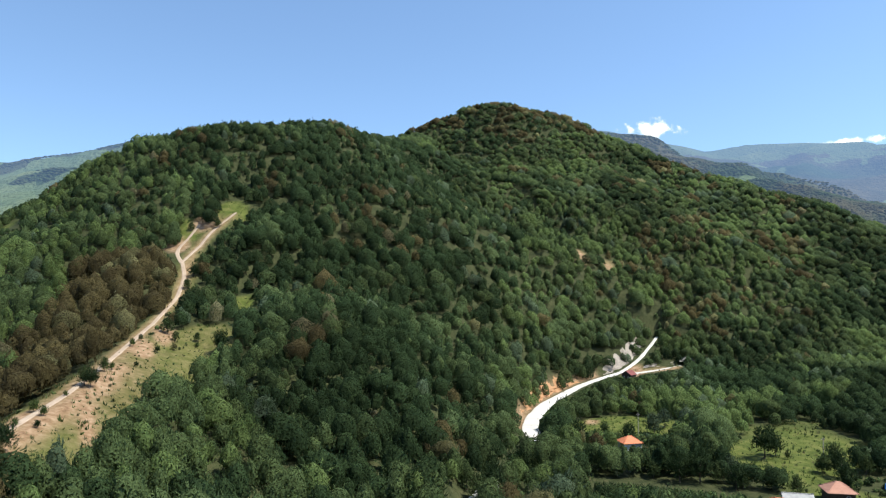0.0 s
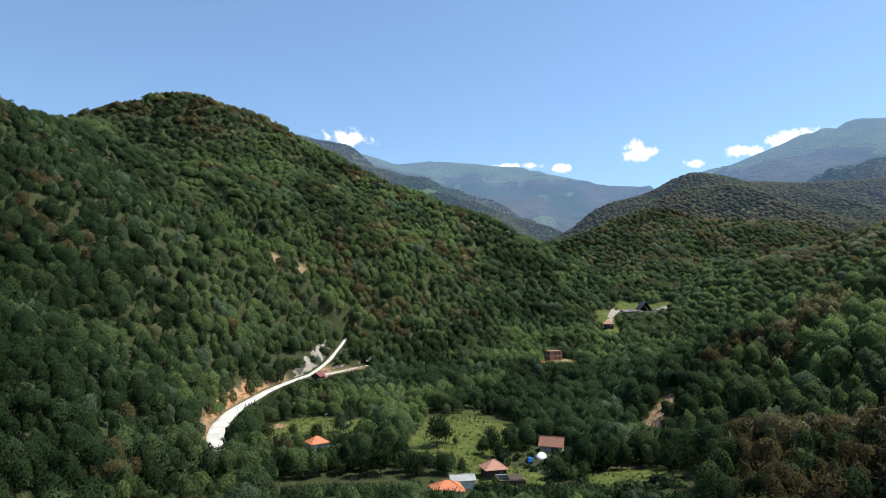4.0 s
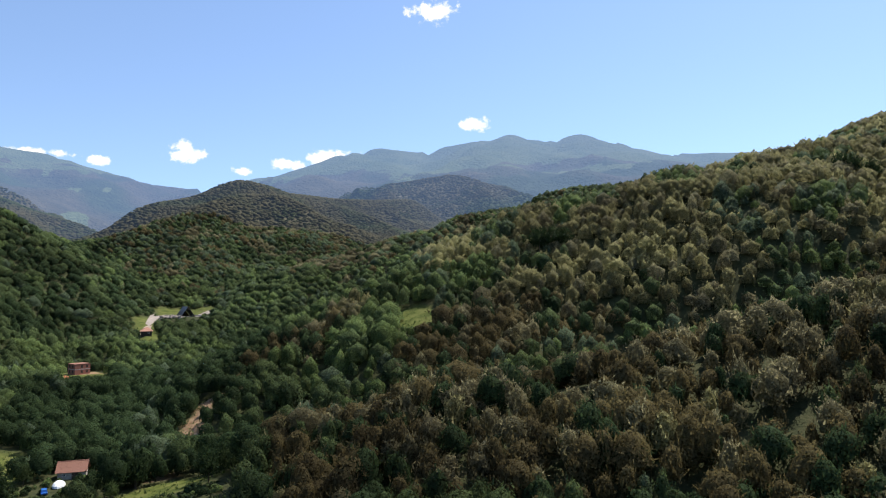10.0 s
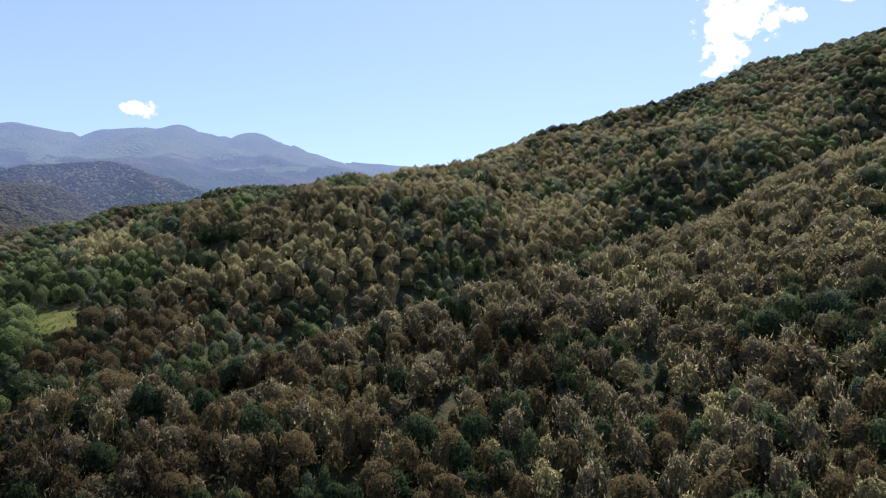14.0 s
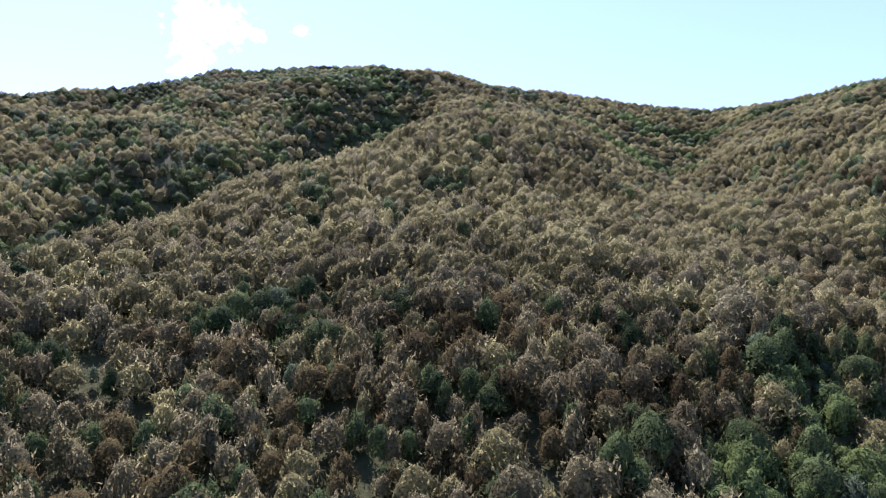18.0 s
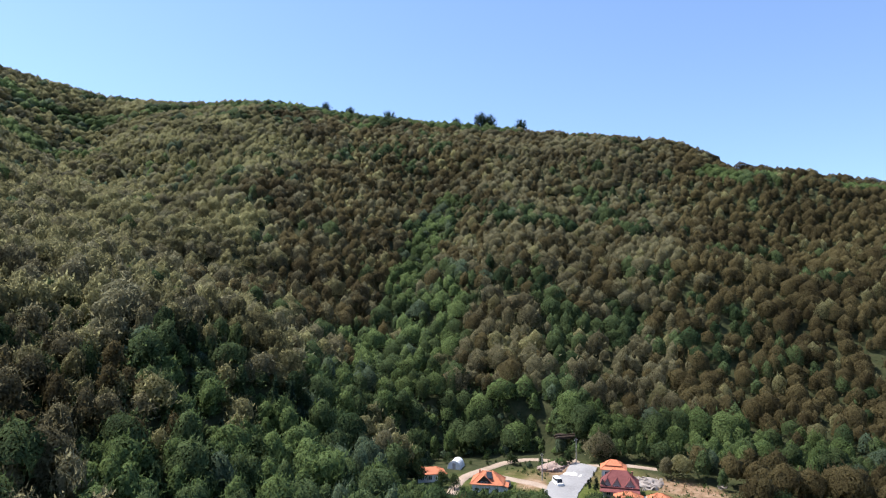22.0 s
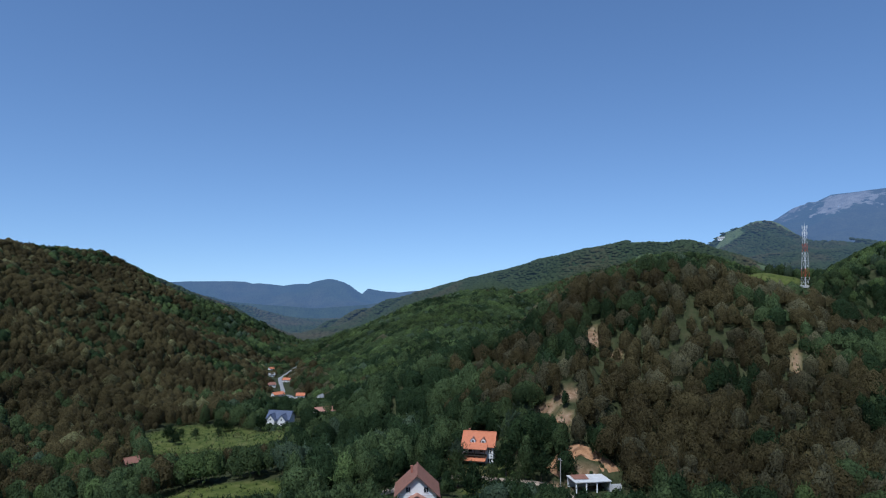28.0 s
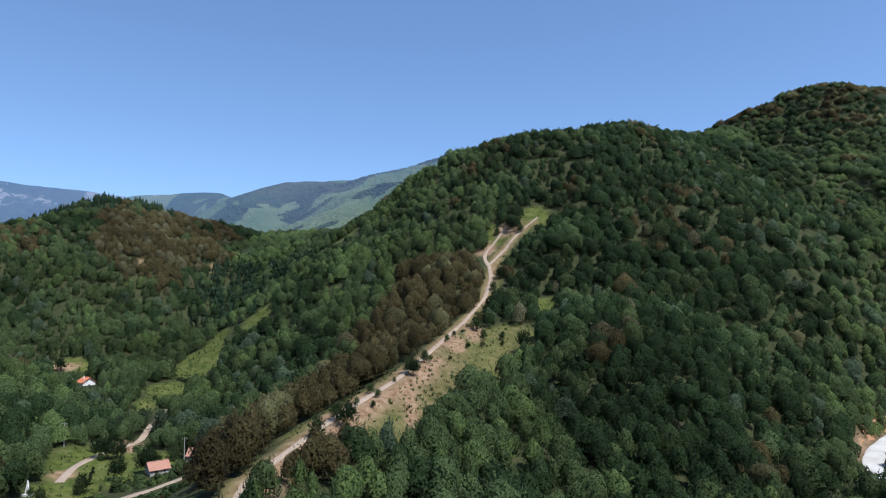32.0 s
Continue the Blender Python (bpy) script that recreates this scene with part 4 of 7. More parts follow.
TREES.append((x, y, scrub_kind, np.clip(1.4 * room, 1.0, 3.2), np.full(len(x), 5)))

# bushes between the trees of the green gully
x, y = scatter(wood_rng, 130, 270, 2.9)
az = bearing(x, y) % 360
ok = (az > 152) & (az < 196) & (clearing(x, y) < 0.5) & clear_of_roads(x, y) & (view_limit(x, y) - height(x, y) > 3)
for px, py, pz, reach in YARDS:
    ok &= np.hypot(x - px, y - py) > reach * 0.75 + 2
x, y = x[ok], y[ok]
TREES.append((x, y, wood_rng.choice([0, 1, 1, 0, 7], len(x)), 3.0 + 2.6 * wood_rng.random(len(x)), np.full(len(x), 2)))

SECTORS = [("forest", "dense green broadleaf forest on the steep hillside", -30, 40), ("forest", "brown-green beech forest over spurs and gullies", 40, 165),
           ("forest", "browning beech forest with a green gully", 165, 252), ("forest", "mixed green and rust-brown forest round the side valley", 252, 330)]
for name, label, a0, a1 in SECTORS:
    pieces = []
    for x, y, k, tall, lod in TREES:
        az = (bearing(x, y) - a0) % 360
        s = az < a1 - a0
        if s.any():
            pieces.append((x[s], y[s], k[s], tall[s], int(lod[0])))
    wood(name, label, wood_rng, pieces)


# woods on the distant slopes, a low crown for each tree
def far_leaf_material():
    m = bpy.data.materials.new("distant_leaves")
    m.use_nodes = True
    n, link = m.node_tree.nodes, m.node_tree.links.new
    b = n["Principled BSDF"]
    b.inputs["Roughness"].default_value, b.inputs["Specular IOR Level"].default_value = 0.85, 0.06
    geo = n.new("ShaderNodeNewGeometry")

    def mixed(fac, one, two):
        x = n.new("ShaderNodeMix")
        x.data_type = "RGBA"
        link(fac, x.inputs["Factor"])
        for key, c in (("A", one), ("B", two)):
            if isinstance(c, tuple):
                x.inputs[key].default_value = (*c, 1)
            else:
                link(c, x.inputs[key])
        return x.outputs["Result"]

    def mask(name):
        at = n.new("ShaderNodeAttribute")
        at.attribute_name = name
        return at.outputs["Fac"]

    pick = geo.outputs["Random Per Island"]
    green = mixed(pick, (0.064, 0.088, 0.037), (0.080, 0.107, 0.045))
    dry = mixed(pick, (0.114, 0.101, 0.051), (0.138, 0.122, 0.063))
    leaf = mixed(mask("brown"), green, dry)
    link(leaf, b.inputs["Base Color"])
    thin, both = n.new("ShaderNodeBsdfTranslucent"), n.new("ShaderNodeMixShader")
    both.inputs["Fac"].default_value = 0.5
    link(leaf, thin.inputs["Color"])
    link(b.outputs[0], both.inputs[1])
    link(thin.outputs[0], both.inputs[2])
    # the far crowns carry the same painted haze, as blue emission
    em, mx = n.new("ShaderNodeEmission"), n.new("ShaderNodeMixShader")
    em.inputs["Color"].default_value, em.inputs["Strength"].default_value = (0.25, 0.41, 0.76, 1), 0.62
    link(mask("haze_glow"), mx.inputs["Fac"])
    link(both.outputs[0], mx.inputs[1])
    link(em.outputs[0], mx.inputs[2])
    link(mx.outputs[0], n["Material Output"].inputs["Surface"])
    return m


def far_woods():
    rng = np.random.default_rng(17)
    xs, ys, hs = [], [], []
    for r0, r1, gap in ((1000, 1500, 5.2), (1500, 2150, 8.2)):
        x, y = scatter(rng, r0, r1, gap)
        az = bearing(x, y)
        ok = (az < 100) & (az > -130) if r0 < 1500 else (az < 82) & ((az > -80) | (az < -98) & (az > -126))
        x, y = x[ok], y[ok]
        z = land(x, y)
        m = far_masks(x, y, z)
        ok = (m["open"] < 0.4) & (z < 560)
        tall = (6.2 + 2.8 * wander(x, y, 30) + 3.4 * rng.random(len(x))) * (1 if r0 < 1500 else 1.1)
        ok &= ~hidden(x, y, z + tall)
        xs, ys, hs = xs + [x[ok]], ys + [y[ok]], hs + [tall[ok]]
    x, y, tall = np.concatenate(xs), np.concatenate(ys), np.concatenate(hs)
    z = land(x, y)
    kind = np.clip(far_masks(x, y, z)["brown"] + 1.3 * (wander(x, y + 150, 48) - 0.5) + 0.5 * (wander(x, y, 19) - 0.5) + 0.2 * rng.random(len(x)) - 0.1, 0, 1)
    which = rng.integers(0, 6, len(x))
    V, F, A, B, base = [], [], [], [], 0
    haze_glow = far_masks(x, y, z)["haze_glow"]
    for f in range(6):
        tv, tf = FORMS[5][f]
        sel = np.where(which == f)[0]
        turn = rng.random(len(sel)) * 6.283
        c, s = np.cos(turn)[:, None], np.sin(turn)[:, None]
        h = tall[sel][:, None]
        wide = h * (0.95 + 0.55 * rng.random(len(sel)))[:, None]
        V.append(np.stack([x[sel][:, None] + wide * (c * tv[:, 0] - s * tv[:, 1]), y[sel][:, None] + wide * (s * tv[:, 0] + c * tv[:, 1]), z[sel][:, None] + h * 0.60 * (tv[:, 2] - 0.5)], -1).reshape(-1, 3))
        F.append((tf[None] + (base + np.arange(len(sel)) * len(tv))[:, None, None]).reshape(-1, 3))
        A.append(np.repeat(haze_glow[sel], len(tv)))
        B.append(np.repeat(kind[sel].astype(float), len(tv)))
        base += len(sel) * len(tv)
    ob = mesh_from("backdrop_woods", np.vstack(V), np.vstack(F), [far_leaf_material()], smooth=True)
    for key, val in (("haze_glow", A), ("brown", B)):
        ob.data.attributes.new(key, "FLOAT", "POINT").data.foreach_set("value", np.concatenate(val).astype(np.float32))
    tagged(ob, "hazy distant woods of green and browning trees on the far slopes", "forest", kind="stuff")


far_woods()


# tufts of grass and weeds on the open ground
def tussocks():
    rng = np.random.default_rng(31)
    x, y = scatter(rng, 150, 400, 2.1)
    ok = (clearing(x, y) > 0.35) & clear_of_roads(x, y) & (rng.random(len(x)) < 0.75)
    for px, py, pz, reach in YARDS:
        ok &= np.hypot(x - px, y - py) > reach * 0.55
    x, y = x[ok], y[ok]
    n, blades = len(x), 6
    z = height(x, y)
    tall = 0.25 + 0.75 * rng.random(n) ** 2 + 0.5 * (wander(x, y, 9) > 0.62)
    a = rng.random((n, blades)) * 6.283
    r = 0.25 + 0.55 * rng.random((n, blades))
    bx, by = x[:, None] + r * np.cos(a) * 0.5, y[:, None] + r * np.sin(a) * 0.5
    tx, ty = x[:, None] + r * np.cos(a) * 1.3, y[:, None] + r * np.sin(a) * 1.3
    wide = 0.16 + 0.14 * rng.random((n, blades))
    px, py = -np.sin(a) * wide, np.cos(a) * wide
    low, top = np.broadcast_to(z[:, None] - 0.1, a.shape), z[:, None] + tall[:, None] * (0.6 + 0.6 * rng.random((n, blades)))
    V = np.stack([np.stack([bx - px, by - py, low], -1), np.stack([bx + px, by + py, low], -1), np.stack([tx, ty, top], -1)], 2).reshape(-1, 3)
    F = np.arange(n * blades * 3).reshape(-1, 3)
    kind = np.where(wander(x, y, 13) + 0.3 * rng.random(n) > 0.66, 1, np.where(rng.random(n) < 0.30, 2, 0))
    return tagged(mesh_from("grass_tufts", V, F, [LEAVES[0], LEAVES[1], LEAVES[3]], np.repeat(kind, blades)), "uneven tufts of green and dry grass over the meadows", "grass", kind="stuff")


tussocks()


# ---- things: helpers ----
def part(name, bm, mat, parent, label=""):
    """Links a bmesh as one mesh object under a thing or a part."""
    me = bpy.data.meshes.new(name)
    bm.to_mesh(me)
    bm.free()
    for m in mat if isinstance(mat, (list, tuple)) else [mat]:
        me.materials.append(m)
    ob = new(name, me)
    ob.parent = parent
    return tagged(ob, label)


def thing(name, label, category, x, y, rot=0.0, z=None, group="", sink=0.0):
    ob = new(name)
    ob.empty_display_size = 0.2
    ob.matrix_world = pose(x, y, (float(height(x, y)) if z is None else z) - sink, 0, 0, rot)
    return tagged(ob, label, category, group)


def box(bm, x0, x1, y0, y1, z0, z1, bevel=0.0):
    vs = [bm.verts.new(p) for p in ((x0, y0, z0), (x1, y0, z0), (x1, y1, z0), (x0, y1, z0), (x0, y0, z1), (x1, y0, z1), (x1, y1, z1), (x0, y1, z1))]
    fs = [bm.faces.new([vs[i] for i in f]) for f in ((3, 2, 1, 0), (4, 5, 6, 7), (0, 1, 5, 4), (1, 2, 6, 5), (2, 3, 7, 6), (3, 0, 4, 7))]
    if bevel:
        bmesh.ops.bevel(bm, geom=list({e for f in fs for e in f.edges}), offset=bevel, segments=1, affect="EDGES")
    return bm


def solid(bm, bottom, top):
    """A closed form between two outlines of equally many points."""
    a, b = [bm.verts.new(p) for p in bottom], [bm.verts.new(p) for p in top]
    n = len(a)
    bm.faces.new(a[::-1])
    bm.faces.new(b)
    for i in range(n):
        bm.faces.new([a[i], a[(i + 1) % n], b[(i + 1) % n], b[i]])
    return bm


def slab(points, thick):
    """A plate with the given upper outline."""
    bm = bmesh.new()
    return solid(bm, [(x, y, z - thick) for x, y, z in points], points)


def rod(bm, a, b, ra, rb, n=6):
    a, b = Vector(a), Vector(b)
    q = (b - a).to_track_quat("Z", "Y")
    ring = [Vector((math.cos(k * 2 * math.pi / n), math.sin(k * 2 * math.pi / n), 0)) for k in range(n)]
    return solid(bm, [a + q @ (v * ra) for v in ring], [b + q @ (v * rb) for v in ring])


def facing(az):
    """The turn that makes a front look towards the middle of the valley from this bearing."""
    return 180 - az


def roof_material(name, cols):
    m = material(name, cols, 0.9, 0.75, 0.0, fine=9.0)
    n, link = m.node_tree.nodes, m.node_tree.links.new
    co, wave, bp = n.new("ShaderNodeTexCoord"), n.new("ShaderNodeTexWave"), n.new("ShaderNodeBump")
    wave.bands_direction = "Z"
    wave.inputs["Scale"].default_value, wave.inputs["Distortion"].default_value = 2.2, 0.6
    bp.inputs["Strength"].default_value, bp.inputs["Distance"].default_value = 0.5, 0.06
    link(co.outputs["Object"], wave.inputs["Vector"])
    link(wave.outputs["Fac"], bp.inputs["Height"])
    link(bp.outputs["Normal"], n["Principled BSDF"].inputs["Normal"])
    return m


ORANGE = roof_material("orange_clay_tiles", [(0.36, 0.112, 0.050), (0.50, 0.175, 0.085), (0.43, 0.160, 0.088)])
BROWN_TILE = roof_material("weathered_brown_tiles", [(0.14, 0.066, 0.045), (0.25, 0.120, 0.082), (0.20, 0.105, 0.080)])
MAROON = roof_material("maroon_metal_roof", [(0.13, 0.038, 0.036), (0.20, 0.066, 0.060)])
PINK_TILE = roof_material("faded_pink_tiles", [(0.30, 0.15, 0.105), (0.42, 0.22, 0.16)])
SLATE = roof_material("slate_blue_roof", [(0.06, 0.075, 0.12), (0.11, 0.13, 0.19)])
GREY_ROOF = roof_material("grey_fibre_roof", [(0.22, 0.22, 0.22), (0.36, 0.36, 0.35)])
PLASTER = material("white_plaster", [(0.62, 0.60, 0.57), (0.78, 0.77, 0.74)], 0.6, 0.85, 0.15)
STONE = material("grey_stone_wall", [(0.24, 0.22, 0.20), (0.40, 0.38, 0.35)], 1.6, 0.9, 0.6)
BRICK = material("raw_red_brick", [(0.26, 0.10, 0.07), (0.38, 0.16, 0.11)], 1.5, 0.9, 0.4)
TIMBER = material("dark_timber", [(0.035, 0.026, 0.020), (0.085, 0.060, 0.042)], 1.8, 0.8, 0.4)
CONCRETE = material("pale_concrete", [(0.42, 0.41, 0.39), (0.60, 0.59, 0.57)], 0.5, 0.9, 0.2)
GLASS = material("dark_window_glass", [(0.015, 0.018, 0.022), (0.03, 0.034, 0.04)], 1.0, 0.08)
WHITE = material("white_paint", [(0.72, 0.72, 0.71), (0.84, 0.84, 0.83)], 0.8, 0.5)
SIGNAL_RED = material("red_mast_paint", [(0.42, 0.07, 0.04), (0.55, 0.11, 0.06)], 0.8, 0.5)
GRAVEL = material("white_gravel", [(0.33, 0.31, 0.285), (0.46, 0.44, 0.41), (0.53, 0.51, 0.48)], 0.16, 0.95, 0.5, fine=14.0, bump_scale=3.0)
DIRT = material("pale_dirt", [(0.24, 0.18, 0.13), (0.38, 0.30, 0.23)], 0.22, 0.95, 0.5, fine=10.0)
TARMAC = material("pale_worn_asphalt", [(0.20, 0.195, 0.19), (0.30, 0.295, 0.285)], 0.15, 0.9, 0.3, fine=12.0)
EARTH = material("orange_cut_earth", [(0.20, 0.10, 0.048), (0.34, 0.185, 0.092), (0.30, 0.19, 0.118)], 0.35, 0.95, 0.9, fine=7.0, bump_scale=1.2)
ROCK = material("pale_broken_rock", [(0.18, 0.15, 0.125), (0.34, 0.30, 0.265)], 0.5, 0.95, 0.9, fine=7.0, bump_scale=1.0)
RUBBER = material("black_rubber", [(0.012, 0.012, 0.012), (0.025, 0.025, 0.025)], 3.0, 0.8)
BLUE_PAINT = material("blue_car_paint", [(0.02, 0.10, 0.36), (0.03, 0.15, 0.46)], 1.0, 0.3)
DARK_PAINT = material("dark_grey_car_paint", [(0.03, 0.032, 0.036), (0.05, 0.052, 0.058)], 1.0, 0.3)
FILM = material("white_plastic_film", [(0.62, 0.65, 0.66), (0.80, 0.82, 0.82)], 0.9, 0.4, 0.2)
STRAW = material("dry_brush", [(0.20, 0.13, 0.06), (0.36, 0.25, 0.13)], 1.2, 0.95, 0.8)

# ---- roads ----
ROAD_LOOK = {"gravel_road": (GRAVEL, "road", "white gravel road curving up the valley"), "dirt_trail": (DIRT, "trail", "rutted pale dirt trail climbing the spur"), "trail_branch": (DIRT, "trail", "short sandy branch of the dirt trail"), "side_road": (GRAVEL, "road", "short white gravel side road"),
             "village_lane": (DIRT, "lane", "pale dirt lane looping past the houses"), "upper_lane": (DIRT, "lane", "dusty dirt lane behind the villa"), "farm_track": (DIRT, "track", "narrow dirt farm track across the meadow"),
             "meadow_track": (DIRT, "track", "two-rut dirt track up the meadow"), "house_lane": (DIRT, "lane", "pale dirt lane below the houses"), "yard_lane": (DIRT, "lane", "short dirt lane from the yard to the hipped house"), "valley_road": (TARMAC, "road", "worn asphalt road down the valley")}
for name, width, pts, zs in ROADS:
    mat, cat, label = ROAD_LOOK[name]
    rows, share = [], []
    for k in range(len(pts) - 1):
        (ax, ay), (bx, by) = pts[k], pts[k + 1]
        n = max(2, int(math.hypot(bx - ax, by - ay) / 2.5))
        p0, p3 = pts[max(0, k - 1)], pts[min(len(pts) - 1, k + 2)]
        for q in range(n):
            s = q / n
            rows.append((ax + (bx - ax) * s, ay + (by - ay) * s))
            share.append(np.interp(k + s, range(len(pts)), NARROWS.get(name, (1,) * len(pts))))
    rows = np.array(rows + [pts[-1]])
    for _ in range(6):
        rows[1:-1] = rows[1:-1] * 0.5 + (rows[:-2] + rows[2:]) * 0.25
    tan = np.gradient(rows, axis=0)
    tan /= np.linalg.norm(tan, axis=1)[:, None]
    side = np.stack([tan[:, 1], -tan[:, 0]], 1)
    across = np.array([-0.5, -0.38, -0.18, 0.0, 0.18, 0.38, 0.5])
    lift = np.array([0.02, 0.24, 0.16, 0.26, 0.16, 0.24, 0.02])
    wob = width * np.array(share + share[-1:]) * (1 + 0.25 * (wander(rows[:, 0] * 3, rows[:, 1] * 3, 20) - 0.5))
    P = rows[:, None, :] + side[:, None, :] * (across[None, :, None] * wob[:, None, None])
    Z = height(P[..., 0], P[..., 1]) + lift
    V = np.concatenate([P, Z[..., None]], -1).reshape(-1, 3)
    i, j = np.meshgrid(np.arange(len(rows) - 1), np.arange(6), indexing="ij")
    F = np.stack([i * 7 + j, (i + 1) * 7 + j, (i + 1) * 7 + j + 1, i * 7 + j + 1], -1).reshape(-1, 4)
    tagged(mesh_from(name, V, F, [mat], smooth=True), label, cat, kind="structure")


# pale road that widens to a yard where the village lanes meet: its two edges
LEFT = np.array([(-34, -160), (-37, -172), (-39.8, -183.2), (-42.3, -191.6), (-46.6, -200.5), (-52.7, -209.2), (-58.0, -215.0)])
RIGHT = np.array([(-45, -160), (-47.5, -171), (-49.6, -180.5), (-51.2, -187.5), (-55.2, -196.9), (-59.5, -203.3), (-63.0, -208.5)])
run = np.linspace(0, len(LEFT) - 1, 46)
edge = [np.stack([np.interp(run, range(len(LEFT)), e[:, q]) for q in (0, 1)], 1) for e in (LEFT, RIGHT)]
cross = np.linspace(0, 1, 15)[None, :, None]
ragged = (wander(edge[0][:, 0] * 4, edge[0][:, 1] * 4, 9)[:, None, None] - 0.5) * 0.10
plan = edge[0][:, None, :] * (1 - cross) + edge[1][:, None, :] * cross + (edge[1] - edge[0])[:, None, :] * ragged * (2 * cross - 1)
V = np.concatenate([plan, (height(plan[..., 0], plan[..., 1]) + 0.26 + 0.08 * np.sin(math.pi * cross[..., 0]))[..., None]], -1).reshape(-1, 3)
i, j = np.meshgrid(np.arange(45), np.arange(14), indexing="ij")
F = np.stack([i * 15 + j, (i + 1) * 15 + j, (i + 1) * 15 + j + 1, i * 15 + j + 1], -1).reshape(-1, 4)[:, ::-1]
tagged(mesh_from("pavement", V, F, [TARMAC], smooth=True), "pale worn road widening to a yard between the village houses", "yard", kind="structure")


# pale rubble terrace round the black shelter, and the track below it
def drape(name, label, category, mat, near, far, lift=0.22):
    """Ground cover between a near and a far edge, given as bearings and distances."""
    near, far = np.array([spot(*p) for p in near]), np.array([spot(*p) for p in far])
    run, n = np.linspace(0, len(near) - 1, 31), 12
    a, b = [np.stack([np.interp(run, range(len(e)), e[:, q]) for q in (0, 1)], 1) for e in (near, far)]
    t = np.linspace(0, 1, n)[None, :, None]
    plan = a[:, None, :] * (1 - t) + b[:, None, :] * t
    plan = plan + (b - a)[:, None, :] * (wander(a[:, 0] * 3, a[:, 1] * 3, 9)[:, None, None] - 0.5) * 0.3 * (2 * t - 1)
    V = np.concatenate([plan, (height(plan[..., 0], plan[..., 1]) + lift + 0.3 * (wander(plan[..., 0], plan[..., 1], 3) - 0.5))[..., None]], -1).reshape(-1, 3)
    i, j = np.meshgrid(np.arange(30), np.arange(n - 1), indexing="ij")
    F = np.stack([i * n + j, (i + 1) * n + j, (i + 1) * n + j + 1, i * n + j + 1], -1).reshape(-1, 4)[:, ::-1]
    tagged(mesh_from(name, V, F, [mat], smooth=True), label, category, kind="structure")


drape("terrace", "pale grey rubble terrace round the black shelter", "terrace", ROCK, ((39.4, 588), (40.6, 600), (42.0, 597), (43.4, 604), (44.3, 612)), ((39.8, 632), (40.9, 640), (42.0, 622), (43.3, 622), (44.3, 622)))
drape("track", "short dusty track from the hut to the terrace", "track", DIRT, ((38.6, 545), (38.9, 562), (39.4, 588)), ((39.0, 543), (39.4, 560), (40.0, 588)))

# ---- houses ----
def window(parent, x, y, z, w, h, out=(0, 1), shutters=False):
    """A window on a wall that faces along out, seen with its frame, pane and sill."""
    ox, oy = out
    px, py = -oy, ox

    def bar(bm, u0, u1, z0, z1, d0, d1):
        c = [(x + px * u + ox * d, y + py * u + oy * d) for u, d in ((u0, d0), (u1, d0), (u1, d1), (u0, d1))]
        return solid(bm, [(*q, z0) for q in c], [(*q, z1) for q in c])

    fr = bmesh.new()
    for u0, u1, z0, z1 in ((-w / 2 - 0.08, -w / 2, z, z + h), (w / 2, w / 2 + 0.08, z, z + h), (-w / 2 - 0.08, w / 2 + 0.08, z + h, z + h + 0.08), (-0.03, 0.03, z, z + h)):
        bar(fr, u0, u1, z0, z1, -0.04, 0.06)
    wd = part("window", fr, WHITE, parent)
    part("pane", bar(bmesh.new(), -w / 2, w / 2, z, z + h, -0.04, 0.03), GLASS, wd)
    part("sill", bar(bmesh.new(), -w / 2 - 0.15, w / 2 + 0.15, z - 0.08, z, -0.02, 0.14), CONCRETE, wd)
    return wd


def gable_roof(parent, w, d, h, rh, over, mat, along="x", name="roof", x0=0, y0=0):
    """Two pitched plates with a ridge along x or y."""
    def at(p):
        return (x0 + p[0], y0 + p[1], p[2]) if along == "x" else (x0 + p[1], y0 + p[0], p[2])
    if along == "y":
        w, d = d, w
    k = rh / (d / 2)
    e = h - over * k
    for s in (1, -1):
        pts = [at(p) for p in ((-w / 2 - over, 0, h + rh + 0.16), (w / 2 + over, 0, h + rh + 0.16), (w / 2 + over, s * (d / 2 + over), e + 0.16), (-w / 2 - over, s * (d / 2 + over), e + 0.16))]
        if (s == 1) == (along == "x"):
            pts = pts[::-1]
        part(name, slab(pts, 0.16), mat, parent)
    cap = bmesh.new()
    a, b = at((-w / 2 - over, 0, h + rh + 0.18)), at((w / 2 + over, 0, h + rh + 0.18))
    part("ridge_cap", rod(cap, a, b, 0.14, 0.14), mat, parent)


